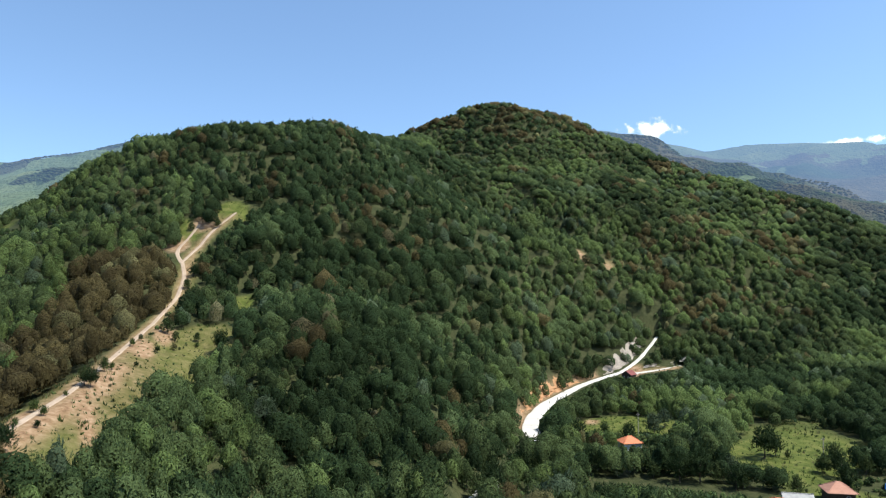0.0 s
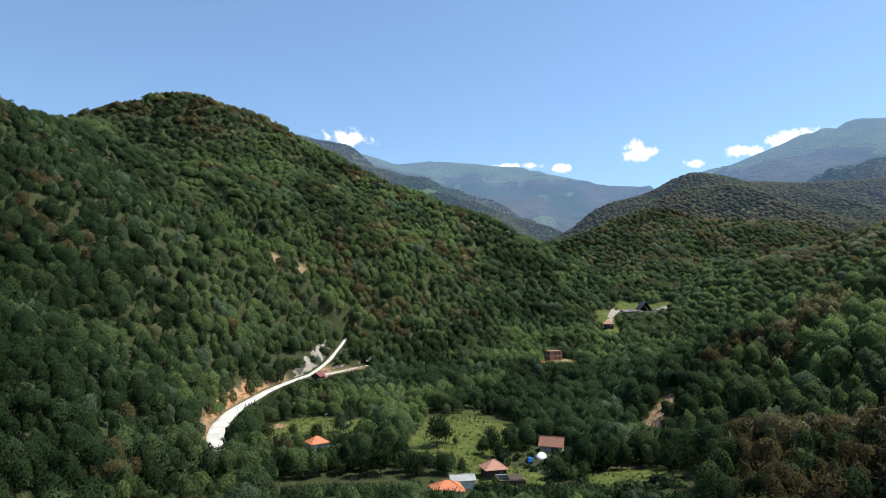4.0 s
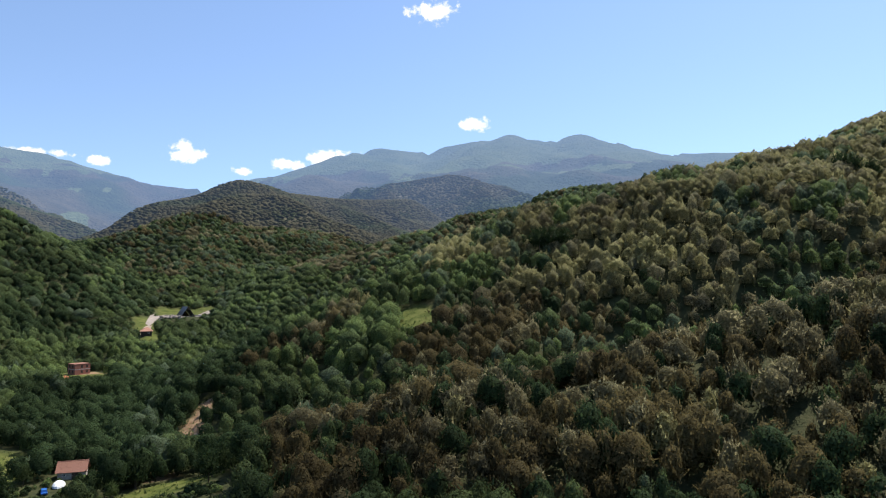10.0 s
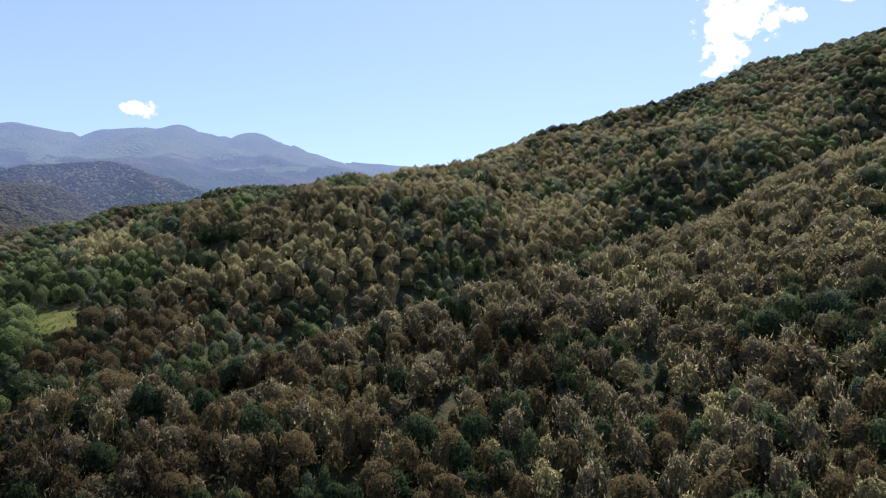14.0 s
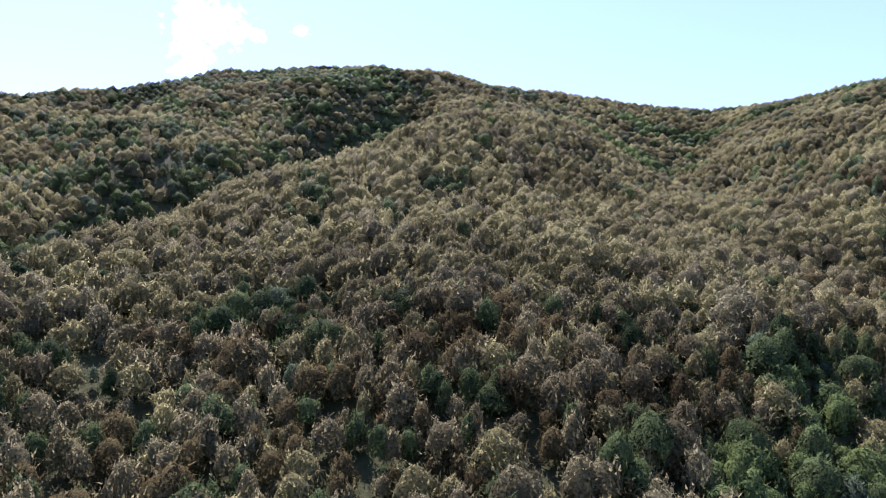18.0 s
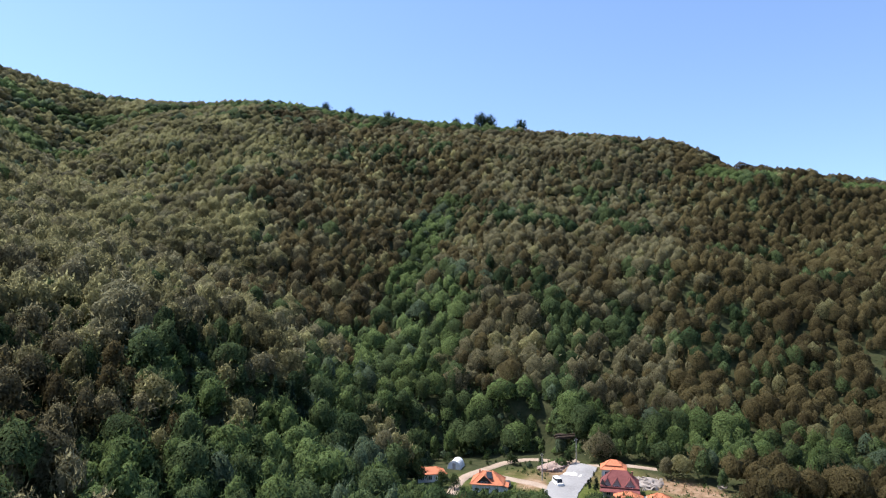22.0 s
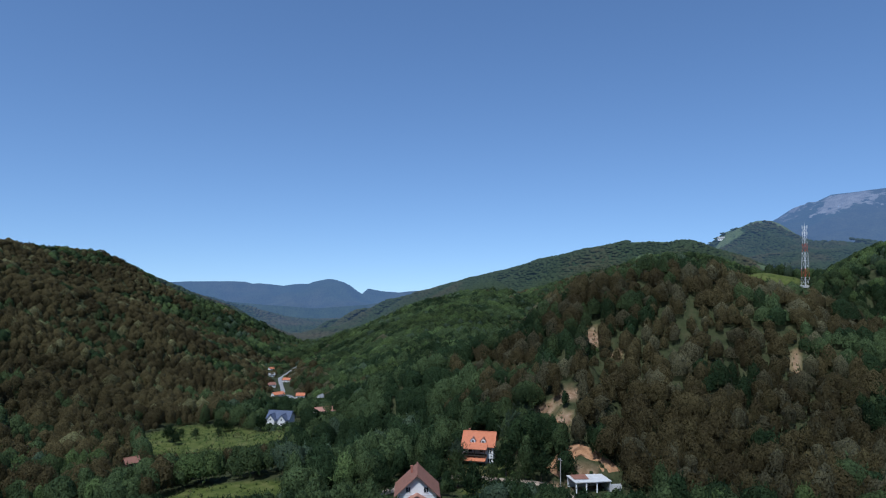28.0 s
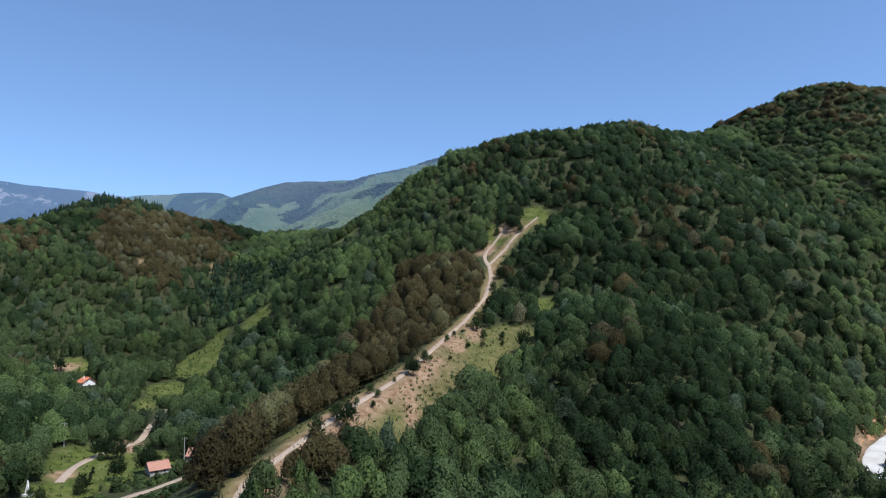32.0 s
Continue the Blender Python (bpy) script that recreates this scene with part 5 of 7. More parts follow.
def hip_roof(parent, w, d, h, rh, over, mat, ridge=None, x0=0, y0=0):
    """A roof that slopes on all four sides."""
    r = max(0.05, (w - d) / 2 if ridge is None else ridge)
    bm = bmesh.new()
    o = over
    eave = [(-w / 2 - o, -d / 2 - o), (w / 2 + o, -d / 2 - o), (w / 2 + o, d / 2 + o), (-w / 2 - o, d / 2 + o)]
    lo = [bm.verts.new((x0 + x, y0 + y, h - 0.1)) for x, y in eave]
    up = [bm.verts.new((x0 + x, y0 + y, h + 0.05)) for x, y in eave]
    a, b = bm.verts.new((x0 - r, y0, h + rh)), bm.verts.new((x0 + r, y0, h + rh))
    bm.faces.new(lo[::-1])
    for i in range(4):
        bm.faces.new([lo[i], lo[(i + 1) % 4], up[(i + 1) % 4], up[i]])
    bm.faces.new([up[0], up[1], b, a])
    bm.faces.new([up[1], up[2], b])
    bm.faces.new([up[2], up[3], a, b])
    bm.faces.new([up[3], up[0], a])
    part("roof", bm, mat, parent)
    for (x, y), sx in zip(eave, (-1, 1, 1, -1)):
        part("ridge_cap", rod(bmesh.new(), (x0 + x, y0 + y, h + 0.06), (x0 + sx * r, y0, h + rh + 0.02), 0.11, 0.11, 5), mat, parent)


def walls(parent, w, d, h, rh, mat, along=None, x0=0, y0=0, z0=-1.2):
    """The body of a house; with along, its gables rise to the ridge."""
    bm = bmesh.new()
    if along is None:
        box(bm, x0 - w / 2, x0 + w / 2, y0 - d / 2, y0 + d / 2, z0, h)
    elif along == "x":
        out = [(-d / 2, z0), (d / 2, z0), (d / 2, h), (0, h + rh), (-d / 2, h)]
        solid(bm, [(x0 + w / 2, y0 + y, z) for y, z in out], [(x0 - w / 2, y0 + y, z) for y, z in out])
    else:
        out = [(-w / 2, z0), (w / 2, z0), (w / 2, h), (0, h + rh), (-w / 2, h)]
        solid(bm, [(x0 + x, y0 - d / 2, z) for x, z in out], [(x0 + x, y0 + d / 2, z) for x, z in out])
    bmesh.ops.recalc_face_normals(bm, faces=bm.faces[:])
    return part("wall", bm, mat, parent)


def chimney(parent, x, y, z, mat=BRICK):
    bm = bmesh.new()
    box(bm, x - 0.28, x + 0.28, y - 0.28, y + 0.28, z - 1.6, z, 0.03)
    box(bm, x - 0.36, x + 0.36, y - 0.36, y + 0.36, z - 0.02, z + 0.1, 0.02)
    part("chimney", bm, mat, parent)


def door(parent, x, y, w=0.95, h=2.05, mat=TIMBER):
    d = part("door", box(bmesh.new(), x - w / 2, x + w / 2, y - 0.02, y + 0.05, 0.02, h, 0.015), mat, parent)
    part("handle", box(bmesh.new(), x + w * 0.32, x + w * 0.42, y + 0.05, y + 0.1, 1.0, 1.06), CONCRETE, d)


def dormer(parent, x, y, z, w, h, rh, length, roofm, wallm):
    """A gabled window set in a roof, its front towards +y."""
    bm = bmesh.new()
    out = [(-w / 2, 0), (w / 2, 0), (w / 2, h), (0, h + rh), (-w / 2, h)]
    solid(bm, [(x + u, y - length, z + v) for u, v in out], [(x + u, y, z + v) for u, v in out])
    bmesh.ops.recalc_face_normals(bm, faces=bm.faces[:])
    d = part("dormer", bm, wallm, parent)
    for s in (1, -1):
        e = 0.22
        pts = [(x, y - length, z + h + rh + 0.1), (x, y + e, z + h + rh + 0.1), (x + s * (w / 2 + e), y + e, z + h - e * rh / (w / 2) + 0.1), (x + s * (w / 2 + e), y - length, z + h - e * rh / (w / 2) + 0.1)]
        part("dormer_roof", slab(pts if s == 1 else pts[::-1], 0.1), roofm, d)
    window(d, x, y, z + 0.25, w * 0.5, h * 0.75)
    return d


# white house whose gable looks over the valley
g = thing("house", "white house with a steep weathered brown roof among trees", "house", -171, -23, facing(-97.8))
walls(g, 9.6, 10.5, 3.6, 4.4, PLASTER, "y")
gable_roof(g, 9.6, 10.5, 3.6, 4.4, 0.9, BROWN_TILE, "y")
for u in (-2.2, 2.2):
    window(g, u, 5.27, 3.9, 1.1, 1.25)
    window(g, u * 1.5, 5.27, 0.7, 1.2, 1.3)
door(g, 0, 5.27)
porch = part("porch", box(bmesh.new(), -2.0, 2.0, 5.3, 7.6, 2.45, 2.6), PLASTER, g)
for u in (-1.8, 1.8):
    part("porch_post", rod(bmesh.new(), (u, 7.4, -0.8), (u, 7.4, 2.5), 0.12, 0.12, 8), WHITE, porch)
for s in (1, -1):
    pts = [(0, 5.3, 3.9), (0, 8.0, 3.9), (s * 2.5, 8.0, 2.55), (s * 2.5, 5.3, 2.55)]
    part("porch_roof", slab(pts if s == 1 else pts[::-1], 0.12), PINK_TILE, porch)
part("balcony_band", box(bmesh.new(), -4.6, 4.6, 5.27, 5.34, 3.3, 3.55), WHITE, g)
chimney(g, 1.4, -1.0, 8.6)

# orange-roofed house with two dormers
g = thing("house", "white two-storey house with orange tiles and two dormers", "house", -214, -9, facing(-92.5) - 8)
walls(g, 9.4, 8.6, 5.4, 3.2, PLASTER, "x")
gable_roof(g, 9.4, 8.6, 5.4, 3.2, 0.6, ORANGE, "x")
for u in (-1.5, 1.7):
    dormer(g, u, 3.6, 5.5, 1.5, 1.2, 0.8, 2.6, BROWN_TILE, WHITE)
ve = part("veranda", box(bmesh.new(), -2.6, 4.2, 4.3, 7.0, 2.7, 2.86), TIMBER, g, "dark timber veranda floor")
for u in (-2.4, 0.8, 4.0):
    part("veranda_post", rod(bmesh.new(), (u, 6.8, -0.6), (u, 6.8, 5.0), 0.1, 0.1, 6), TIMBER, ve)
part("rail", box(bmesh.new(), -2.6, 4.2, 6.85, 6.93, 3.6, 3.7), TIMBER, ve)
part("veranda_roof", slab([(-3.0, 4.2, 5.9), (4.6, 4.2, 5.9), (4.6, 7.4, 4.9), (-3.0, 7.4, 4.9)][::-1], 0.14), ORANGE, ve)
part("lower_roof", slab([(-2.8, 4.3, 2.7), (8.6, 4.3, 2.7), (8.6, 8.6, 1.7), (-2.8, 8.6, 1.7)][::-1], 0.14), ORANGE, g)
for u in (-3.6, -1.0, 2.4):
    window(g, u, 4.32, 3.3, 1.0, 1.3)
    window(g, u, 4.32, 0.4, 1.1, 1.2)
for v in (-2, 1.6):
    window(g, -4.72, v, 3.3, 0.9, 1.2, (-1, 0))
    window(g, 4.72, v, 3.3, 0.9, 1.2, (1, 0))
chimney(g, 3.4, -0.6, 9.2)

# village house with a dark gable and a panel on its roof
g = thing("house", "village house with orange hipped roof and dark attic gable", "house", -27, -195, facing(-172.2) - 6)
walls(g, 10.0, 8.6, 3.4, 0, PLASTER)
hip_roof(g, 10.0, 8.6, 3.4, 3.5, 0.7, ORANGE, 1.6)
dormer(g, 0.8, 4.3, 3.6, 4.6, 0.5, 2.2, 4.2, ORANGE, TIMBER)
part("solar_panel", slab([(-1.3, 0.6, 6.75), (0.5, 0.6, 6.75), (0.1, 3.9, 5.35), (-1.9, 3.9, 5.35)][::-1], 0.08), GLASS, g, "dark glass solar panel")
for u in (-3.4, 0, 3.4):
    window(g, u, 4.32, 0.9, 1.2, 1.3)
part("annex", box(bmesh.new(), -6.8, -5.0, -1.5, 3.5, -1, 2.6), PLASTER, g)
part("annex_roof", slab([(-7.2, -1.9, 2.6), (-4.9, -1.9, 3.4), (-4.9, 3.9, 3.4), (-7.2, 3.9, 2.6)], 0.14), ORANGE, g)
chimney(g, 2.8, -0.5, 6.9)

# low long house
g.scale = (0.84, 0.84, 0.84)
g = thing("house", "low house with a long orange tiled roof behind trees", "house", -11, -207, facing(-177) + 10)
walls(g, 8.4, 5.0, 2.4, 0, PLASTER)
hip_roof(g, 8.4, 5.0, 2.4, 1.6, 0.5, ORANGE)
for u in (-2.4, 0.4, 2.8):
    window(g, u, 2.52, 0.8, 0.9, 1.1)

# many-gabled maroon house
g = thing("villa", "villa with steep maroon roofs and several gables", "house", -64, -190, facing(-161.6))
walls(g, 11.5, 9.0, 3.6, 0, STONE)
hip_roof(g, 11.5, 9.0, 3.6, 4.6, 0.8, MAROON, 2.4)
for u, wide in ((-3.4, 3.4), (1.0, 3.0), (4.2, 2.8)):
    d = dormer(g, u, 4.9, 3.4, wide, 0.6, 2.4, 3.6, MAROON, STONE)
part("front_roof", slab([(-6.6, 4.4, 3.5), (6.6, 4.4, 3.5), (6.6, 6.8, 2.4), (-6.6, 6.8, 2.4)][::-1], 0.14), MAROON, g)
for u in (-5.6, -2, 2, 5.6):
    part("porch_post", rod(bmesh.new(), (u, 6.4, -1), (u, 6.4, 2.5), 0.14, 0.14, 8), WHITE, g)
for u in (-3.8, 0, 3.8):
    window(g, u, 4.52, 0.8, 1.3, 1.5)
part("terrace", box(bmesh.new(), -9.0, -5.8, 1.5, 8.5, -1, 0.35, 0.04), CONCRETE, g)
part("glass_gable", slab([(4.6, 5.4, 4.2), (5.6, 5.0, 6.2), (6.4, 4.6, 4.4)], 0.06), GLASS, g)
chimney(g, -4.2, -0.4, 7.8)

g.scale = (0.82, 0.82, 0.82)
g = thing("house", "house with bright orange domed roof behind the villa", "house", -66.5, -203, facing(-161.6))
walls(g, 8.6, 7.6, 4.6, 0, PLASTER)
hip_roof(g, 8.6, 7.6, 4.6, 2.2, 0.6, ORANGE, 1.6)
hip_roof(g, 5.6, 4.8, 5.9, 1.7, 0.4, ORANGE, 0.9)
for u in (-2.6, 0, 2.6):
    window(g, u, 3.82, 2.6, 0.9, 1.2)

g.scale = (0.8, 0.8, 0.8)
for x, y, az, w, lab in ((-62.5, -178.5, -160.7, 7.0, "small outbuilding with an orange hipped tile roof"), (-70.5, -177, -158.6, 6.0, "garden pavilion with an orange pyramid tile roof")):
    g = thing("outbuilding", lab, "outbuilding", x, y, facing(az), sink=0.4)
    walls(g, w, w * 0.85, 2.6, 0, PLASTER)
    hip_roof(g, w, w * 0.85, 2.6, 2.0, 0.5, ORANGE, 0.5)
    window(g, -1.4, w * 0.425 + 0.02, 0.9, 0.9, 1.1)
    door(g, 1.2, w * 0.425 + 0.02)

g = thing("house", "house with low orange gabled roof beside the meadow", "house", -105, -164, facing(-147.2) + 15)
walls(g, 10.0, 8.0, 2.8, 2.6, PLASTER, "x")
gable_roof(g, 10.0, 8.0, 2.8, 2.6, 0.7, ORANGE, "x")
walls(g, 4.0, 4.0, 2.2, 1.4, PLASTER, "y", 6.9, 2.2)
gable_roof(g, 4.0, 4.0, 2.2, 1.4, 0.4, PINK_TILE, "y", "side_roof", 6.9, 2.2)
for u in (-3, 0, 3):
    window(g, u, 4.02, 0.8, 1.1, 1.2)
chimney(g, -2.4, 0.3, 6.2)

# farm by the upper meadows
g = thing("hut", "round-looking dark log hut with a faded pink tile roof", "hut", 102, 177, facing(30) + 20)
walls(g, 6.2, 5.6, 2.7, 0, TIMBER)
hip_roof(g, 6.2, 5.6, 2.7, 2.3, 0.6, PINK_TILE, 0.4)
window(g, -1.4, 2.82, 1.0, 0.8, 0.9)
door(g, 1.2, 2.82)
pen = thing("pen", "dark stone and timber animal pen beside the hut", "pen", 103.5, 170.0, facing(30) + 10)
for k, (x0, x1, y0, y1) in enumerate(((-4, 4, 2.4, 2.8), (-4, -3.6, -2.4, 2.4), (3.6, 4, -2.4, 2.4), (-4, 4, -2.8, -2.4))):
    part("pen_wall", box(bmesh.new(), x0, x1, y0, y1, -0.8, 1.25 + 0.1 * k, 0.05), STONE if k % 2 else TIMBER, pen)
part("pen_roof", slab([(-3.8, -2.5, 1.7), (0.6, -2.5, 1.7), (0.6, 2.5, 1.4), (-3.8, 2.5, 1.4)], 0.1), TIMBER, pen)
g = thing("barn", "stone barn with a sagging weathered brown tile roof", "barn", 135, 194, facing(34.8) - 10)
walls(g, 7.4, 5.2, 2.5, 2.2, STONE, "x")
gable_roof(g, 7.4, 5.2, 2.5, 2.2, 0.6, BROWN_TILE, "x")
door(g, -1.0, 2.62, 1.8, 2.1)
window(g, 2.0, 2.62, 1.0, 0.7, 0.7)
g = thing("house", "farmhouse with a bright orange hipped roof", "house", 80.5, 164.5, facing(26.1) + 12)
walls(g, 7.6, 6.4, 2.7, 0, PLASTER)
hip_roof(g, 7.6, 6.4, 2.7, 2.2, 0.6, ORANGE, 0.7)
window(g, -1.8, 3.22, 0.9, 1.0, 1.1)
door(g, 1.2, 3.22)
g = thing("shed", "white shed with a grey corrugated roof", "shed", 88.5, 171.5, facing(27.5) + 12)
walls(g, 6.6, 4.2, 2.5, 1.0, PLASTER, "x")
gable_roof(g, 6.6, 4.2, 2.5, 1.0, 0.4, GREY_ROOF, "x")
door(g, 1.8, 2.12)
g = thing("house", "small house with an orange roof half hidden by trees", "house", 62, 228, facing(15.2) + 25)
walls(g, 6.0, 5.2, 2.4, 0, PLASTER)
hip_roof(g, 6.0, 5.2, 2.4, 2.0, 0.5, ORANGE, 0.6)
window(g, 0, 2.62, 0.9, 1.0, 1.0)
g = thing("house", "small dark timber house with a maroon gabled roof by the road", "house", 100, 366, facing(15.2) - 35)
walls(g, 8.0, 7.0, 3.6, 2.6, TIMBER, "y")
gable_roof(g, 8.0, 7.0, 3.6, 2.6, 0.6, MAROON, "y")
for u in (-2, 2):
    window(g, u, 3.52, 1.0, 1.1, 1.2)
    window(g, 4.02, u, 1.0, 1.1, 1.2, (1, 0))
g.scale = (0.72, 0.72, 0.72)

g = thing("house", "unfinished flat-topped red brick house on bare ground", "house", 243, 347, facing(34.9) + 28)
w_ = walls(g, 8.4, 7.2, 5.6, 0, BRICK)
part("roof_slab", box(bmesh.new(), -4.3, 4.3, -3.7, 3.7, 5.6, 5.75, 0.03), BROWN_TILE, g, "dark red top course of the walls")
# dark timber plates on the wall stand in for the shade inside empty windows
for z0 in (0.8, 3.6):
    for u in (-2.4, 0.4):
        part("shade_plate", box(bmesh.new(), u - 0.6, u + 0.6, 3.58, 3.63, z0, z0 + 1.4), TIMBER, g, "dark plate standing in for the shade of an empty window")
    for v in (-1.8, 1.4):
        part("shade_plate", box(bmesh.new(), 4.18, 4.23, v - 0.6, v + 0.6, z0, z0 + 1.4), TIMBER, g, "dark plate standing in for the shade of an empty window")
part("floor_band", box(bmesh.new(), -4.24, 4.24, -3.64, 3.64, 2.7, 2.95), CONCRETE, g)
g = thing("shed", "small shed with an orange tile roof below the brick house", "shed", 226, 334, facing(34))
walls(g, 4.6, 4.0, 2.2, 0, PLASTER)
hip_roof(g, 4.6, 4.0, 2.2, 1.5, 0.4, ORANGE, 0.3)
g = thing("hut", "small hut with a pink pyramid roof on the slope", "hut", 340, 412, facing(39.6))
walls(g, 7.4, 7.0, 2.8, 0, TIMBER)
hip_roof(g, 7.4, 7.0, 2.8, 2.8, 0.8, PINK_TILE, 0.3)
window(g, -1.5, 3.52, 0.9, 1.0, 1.0)
door(g, 1.4, 3.52)
g = thing("shelter", "black A-frame shelter on a pale levelled terrace", "shelter", 410, 450, facing(42.4) + 20)
for s in (1, -1):
    pts = [(0, -6, 8.6), (0, 6, 8.6), (s * 6.2, 6, 0), (s * 6.2, -6, 0)]
    part("roof", slab(pts if s == 1 else pts[::-1], 0.2), DARK_PAINT, g, "black roof sheet")
part("back_wall", solid(bmesh.new(), [(-5.6, -5.6, 0), (5.6, -5.6, 0), (0, -5.6, 7.9)], [(-5.6, -5.4, 0), (5.6, -5.4, 0), (0, -5.4, 7.9)]), TIMBER, g)
part("ridge_pole", rod(bmesh.new(), (0, -6.4, 8.7), (0, 9.5, 6.0), 0.22, 0.18), TIMBER, g)
g = thing("low_wall", "long low pale stone retaining wall on the terrace", "wall", 420, 440, facing(43.5))
part("wall", box(bmesh.new(), -15, 9, -0.4, 0.4, -2.5, 1.1, 0.06), STONE, g)

# down the valley
g = thing("lodge", "large lodge with slate-blue gabled roofs", "lodge", -317, -109, facing(-109) - 25)
walls(g, 15, 9, 4.6, 4.0, PLASTER, "x")
gable_roof(g, 15, 9, 4.6, 4.0, 0.8, SLATE, "x")
for u in (-4.2, 3.4):
    walls(g, 5.4, 6.0, 4.2, 3.2, PLASTER, "y", u, 5.4)
    gable_roof(g, 5.4, 6.0, 4.2, 3.2, 0.5, SLATE, "y", "wing_roof", u, 5.4)
    window(g, u, 8.42, 1.0, 1.4, 1.4)
    window(g, u, 8.42, 4.0, 1.0, 1.1)
for u in (-0.4, 6.4):
    window(g, u, 4.52, 1.0, 1.2, 1.3)
g.scale = (0.74, 0.74, 0.74)
g = thing("shed", "long shed with a faded pink roof by the valley road", "shed", -327, -90, facing(-105.5) + 25)
walls(g, 11, 5, 2.6, 1.4, PLASTER, "x")
gable_roof(g, 11, 5, 2.6, 1.4, 0.5, PINK_TILE, "x")
VALLEY_HOUSES = [(-472, -165, 13, 8, ORANGE, 30), (-446, -140, 9, 7, ORANGE, -10), (-500, -180, 9, 7, BROWN_TILE, 15), (-410, -116, 9, 6, GREY_ROOF, 60), (-560, -188, 10, 7, ORANGE, -20), (-600, -216, 9, 7, GREY_ROOF, 10), (-660, -238, 9, 7, ORANGE, 40), (-640, -206, 8, 6, GREY_ROOF, 0), (-740, -262, 9, 7, BROWN_TILE, 20), (-385, -128, 7, 5, GREY_ROOF, 35)]
for k, (x, y, w, d, m, turn) in enumerate(VALLEY_HOUSES):
    g = thing("house", "distant valley house with %s roof and pale walls" % {ORANGE: "an orange tile", BROWN_TILE: "a brown tile", GREY_ROOF: "a pale grey"}[m], "house", x, y, facing(-108) + turn, group="houses down the valley")
    walls(g, w, d, 3.2, 2.4, PLASTER, "x")
    gable_roof(g, w, d, 3.2, 2.4, 0.5, m, "x")
    for u in (-w * 0.28, w * 0.2):
        window(g, u, d / 2 + 0.02, 1.0, 1.1, 1.2)
    g.scale = (0.62, 0.62, 0.62)
x, y = spot(-73.1, 1545)
g = thing("farmhouse", "far white farmhouse with a grey roof in a hilltop glade", "house", x, y, facing(-73) + 10)
walls(g, 14, 9, 4.6, 3.0, PLASTER, "x")
gable_roof(g, 14, 9, 4.6, 3.0, 0.5, GREY_ROOF, "x")
for u in (-4.2, 0, 4.2):
    window(g, u, 4.52, 1.4, 1.2, 1.4)
g = thing("cabin", "small brown-roofed cabin at the wood's edge", "cabin", -229, -133, facing(-120) + 20)
walls(g, 4.6, 3.8, 2.2, 1.4, TIMBER, "x")
gable_roof(g, 4.6, 3.8, 2.2, 1.4, 0.4, BROWN_TILE, "x")
door(g, 0.6, 1.92)

# side valley
g = thing("house", "little white house with an orange roof and chimney", "house", -291, 220, facing(-52.9) + 30)
walls(g, 6.0, 5.0, 3.4, 2.0, PLASTER, "y")
gable_roof(g, 6.0, 5.0, 3.4, 2.0, 0.5, ORANGE, "y")
window(g, 0, 2.52, 1.2, 0.9, 1.1)
chimney(g, 1.2, 0, 6.0, PLASTER)
for x, y, turn, lab in ((-162, 147, 20, "old house with a broken red tile roof sunk in brown trees"), (-160, 161, -25, "ruined cottage with a patchy red tile roof under trees")):
    g = thing("cottage", lab, "cottage", x, y, facing(-46.5) + turn)
    walls(g, 5.6, 4.2, 1.9, 1.7, STONE, "x")
    gable_roof(g, 5.6, 4.2, 1.9, 1.7, 0.4, PINK_TILE, "x")
    window(g, -1.5, 2.12, 0.7, 0.7, 0.8)
    door(g, 1.0, 2.12)
g = thing("monument", "small white pointed monument on a pale plinth", "monument", -179, 119, 15)
part("plinth", box(bmesh.new(), -1.1, 1.1, -1.1, 1.1, -0.5, 0.6, 0.06), CONCRETE, g)
part("shaft", solid(bmesh.new(), [(-0.45, -0.45, 0.6), (0.45, -0.45, 0.6), (0.45, 0.45, 0.6), (-0.45, 0.45, 0.6)], [(-0.08, -0.08, 4.2), (0.08, -0.08, 4.2), (0.08, 0.08, 4.2), (-0.08, 0.08, 4.2)]), WHITE, g)

# concrete garage under the cut bank
g = thing("garage", "unfinished concrete garage with a pale slab roof", "garage", -187, 22, facing(-83.8) + 22)
part("roof_slab", box(bmesh.new(), -4.6, 5.6, -3.4, 3.4, 2.75, 3.05, 0.04), CONCRETE, g)
part("back_wall", box(bmesh.new(), -4.4, 5.4, -3.2, -2.9, -1, 2.75), CONCRETE, g)
part("side_wall", box(bmesh.new(), -4.4, -4.1, -2.9, 3.2, -1, 2.75), CONCRETE, g)
for u in (-0.6, 2.4, 5.2):
    part("pillar", box(bmesh.new(), u - 0.16, u + 0.16, 2.9, 3.2, -1, 2.75, 0.02), WHITE, g)
part("parapet", box(bmesh.new(), -7.6, -4.5, 2.7, 3.0, -1, 2.0, 0.03), CONCRETE, g)
part("tarp", slab([(0.6, -2.6, 3.35), (4.8, -2.9, 3.3), (5.0, 1.0, 3.2), (1.0, 1.4, 3.25)], 0.08), BROWN_TILE, g, "brown tarp on the slab")


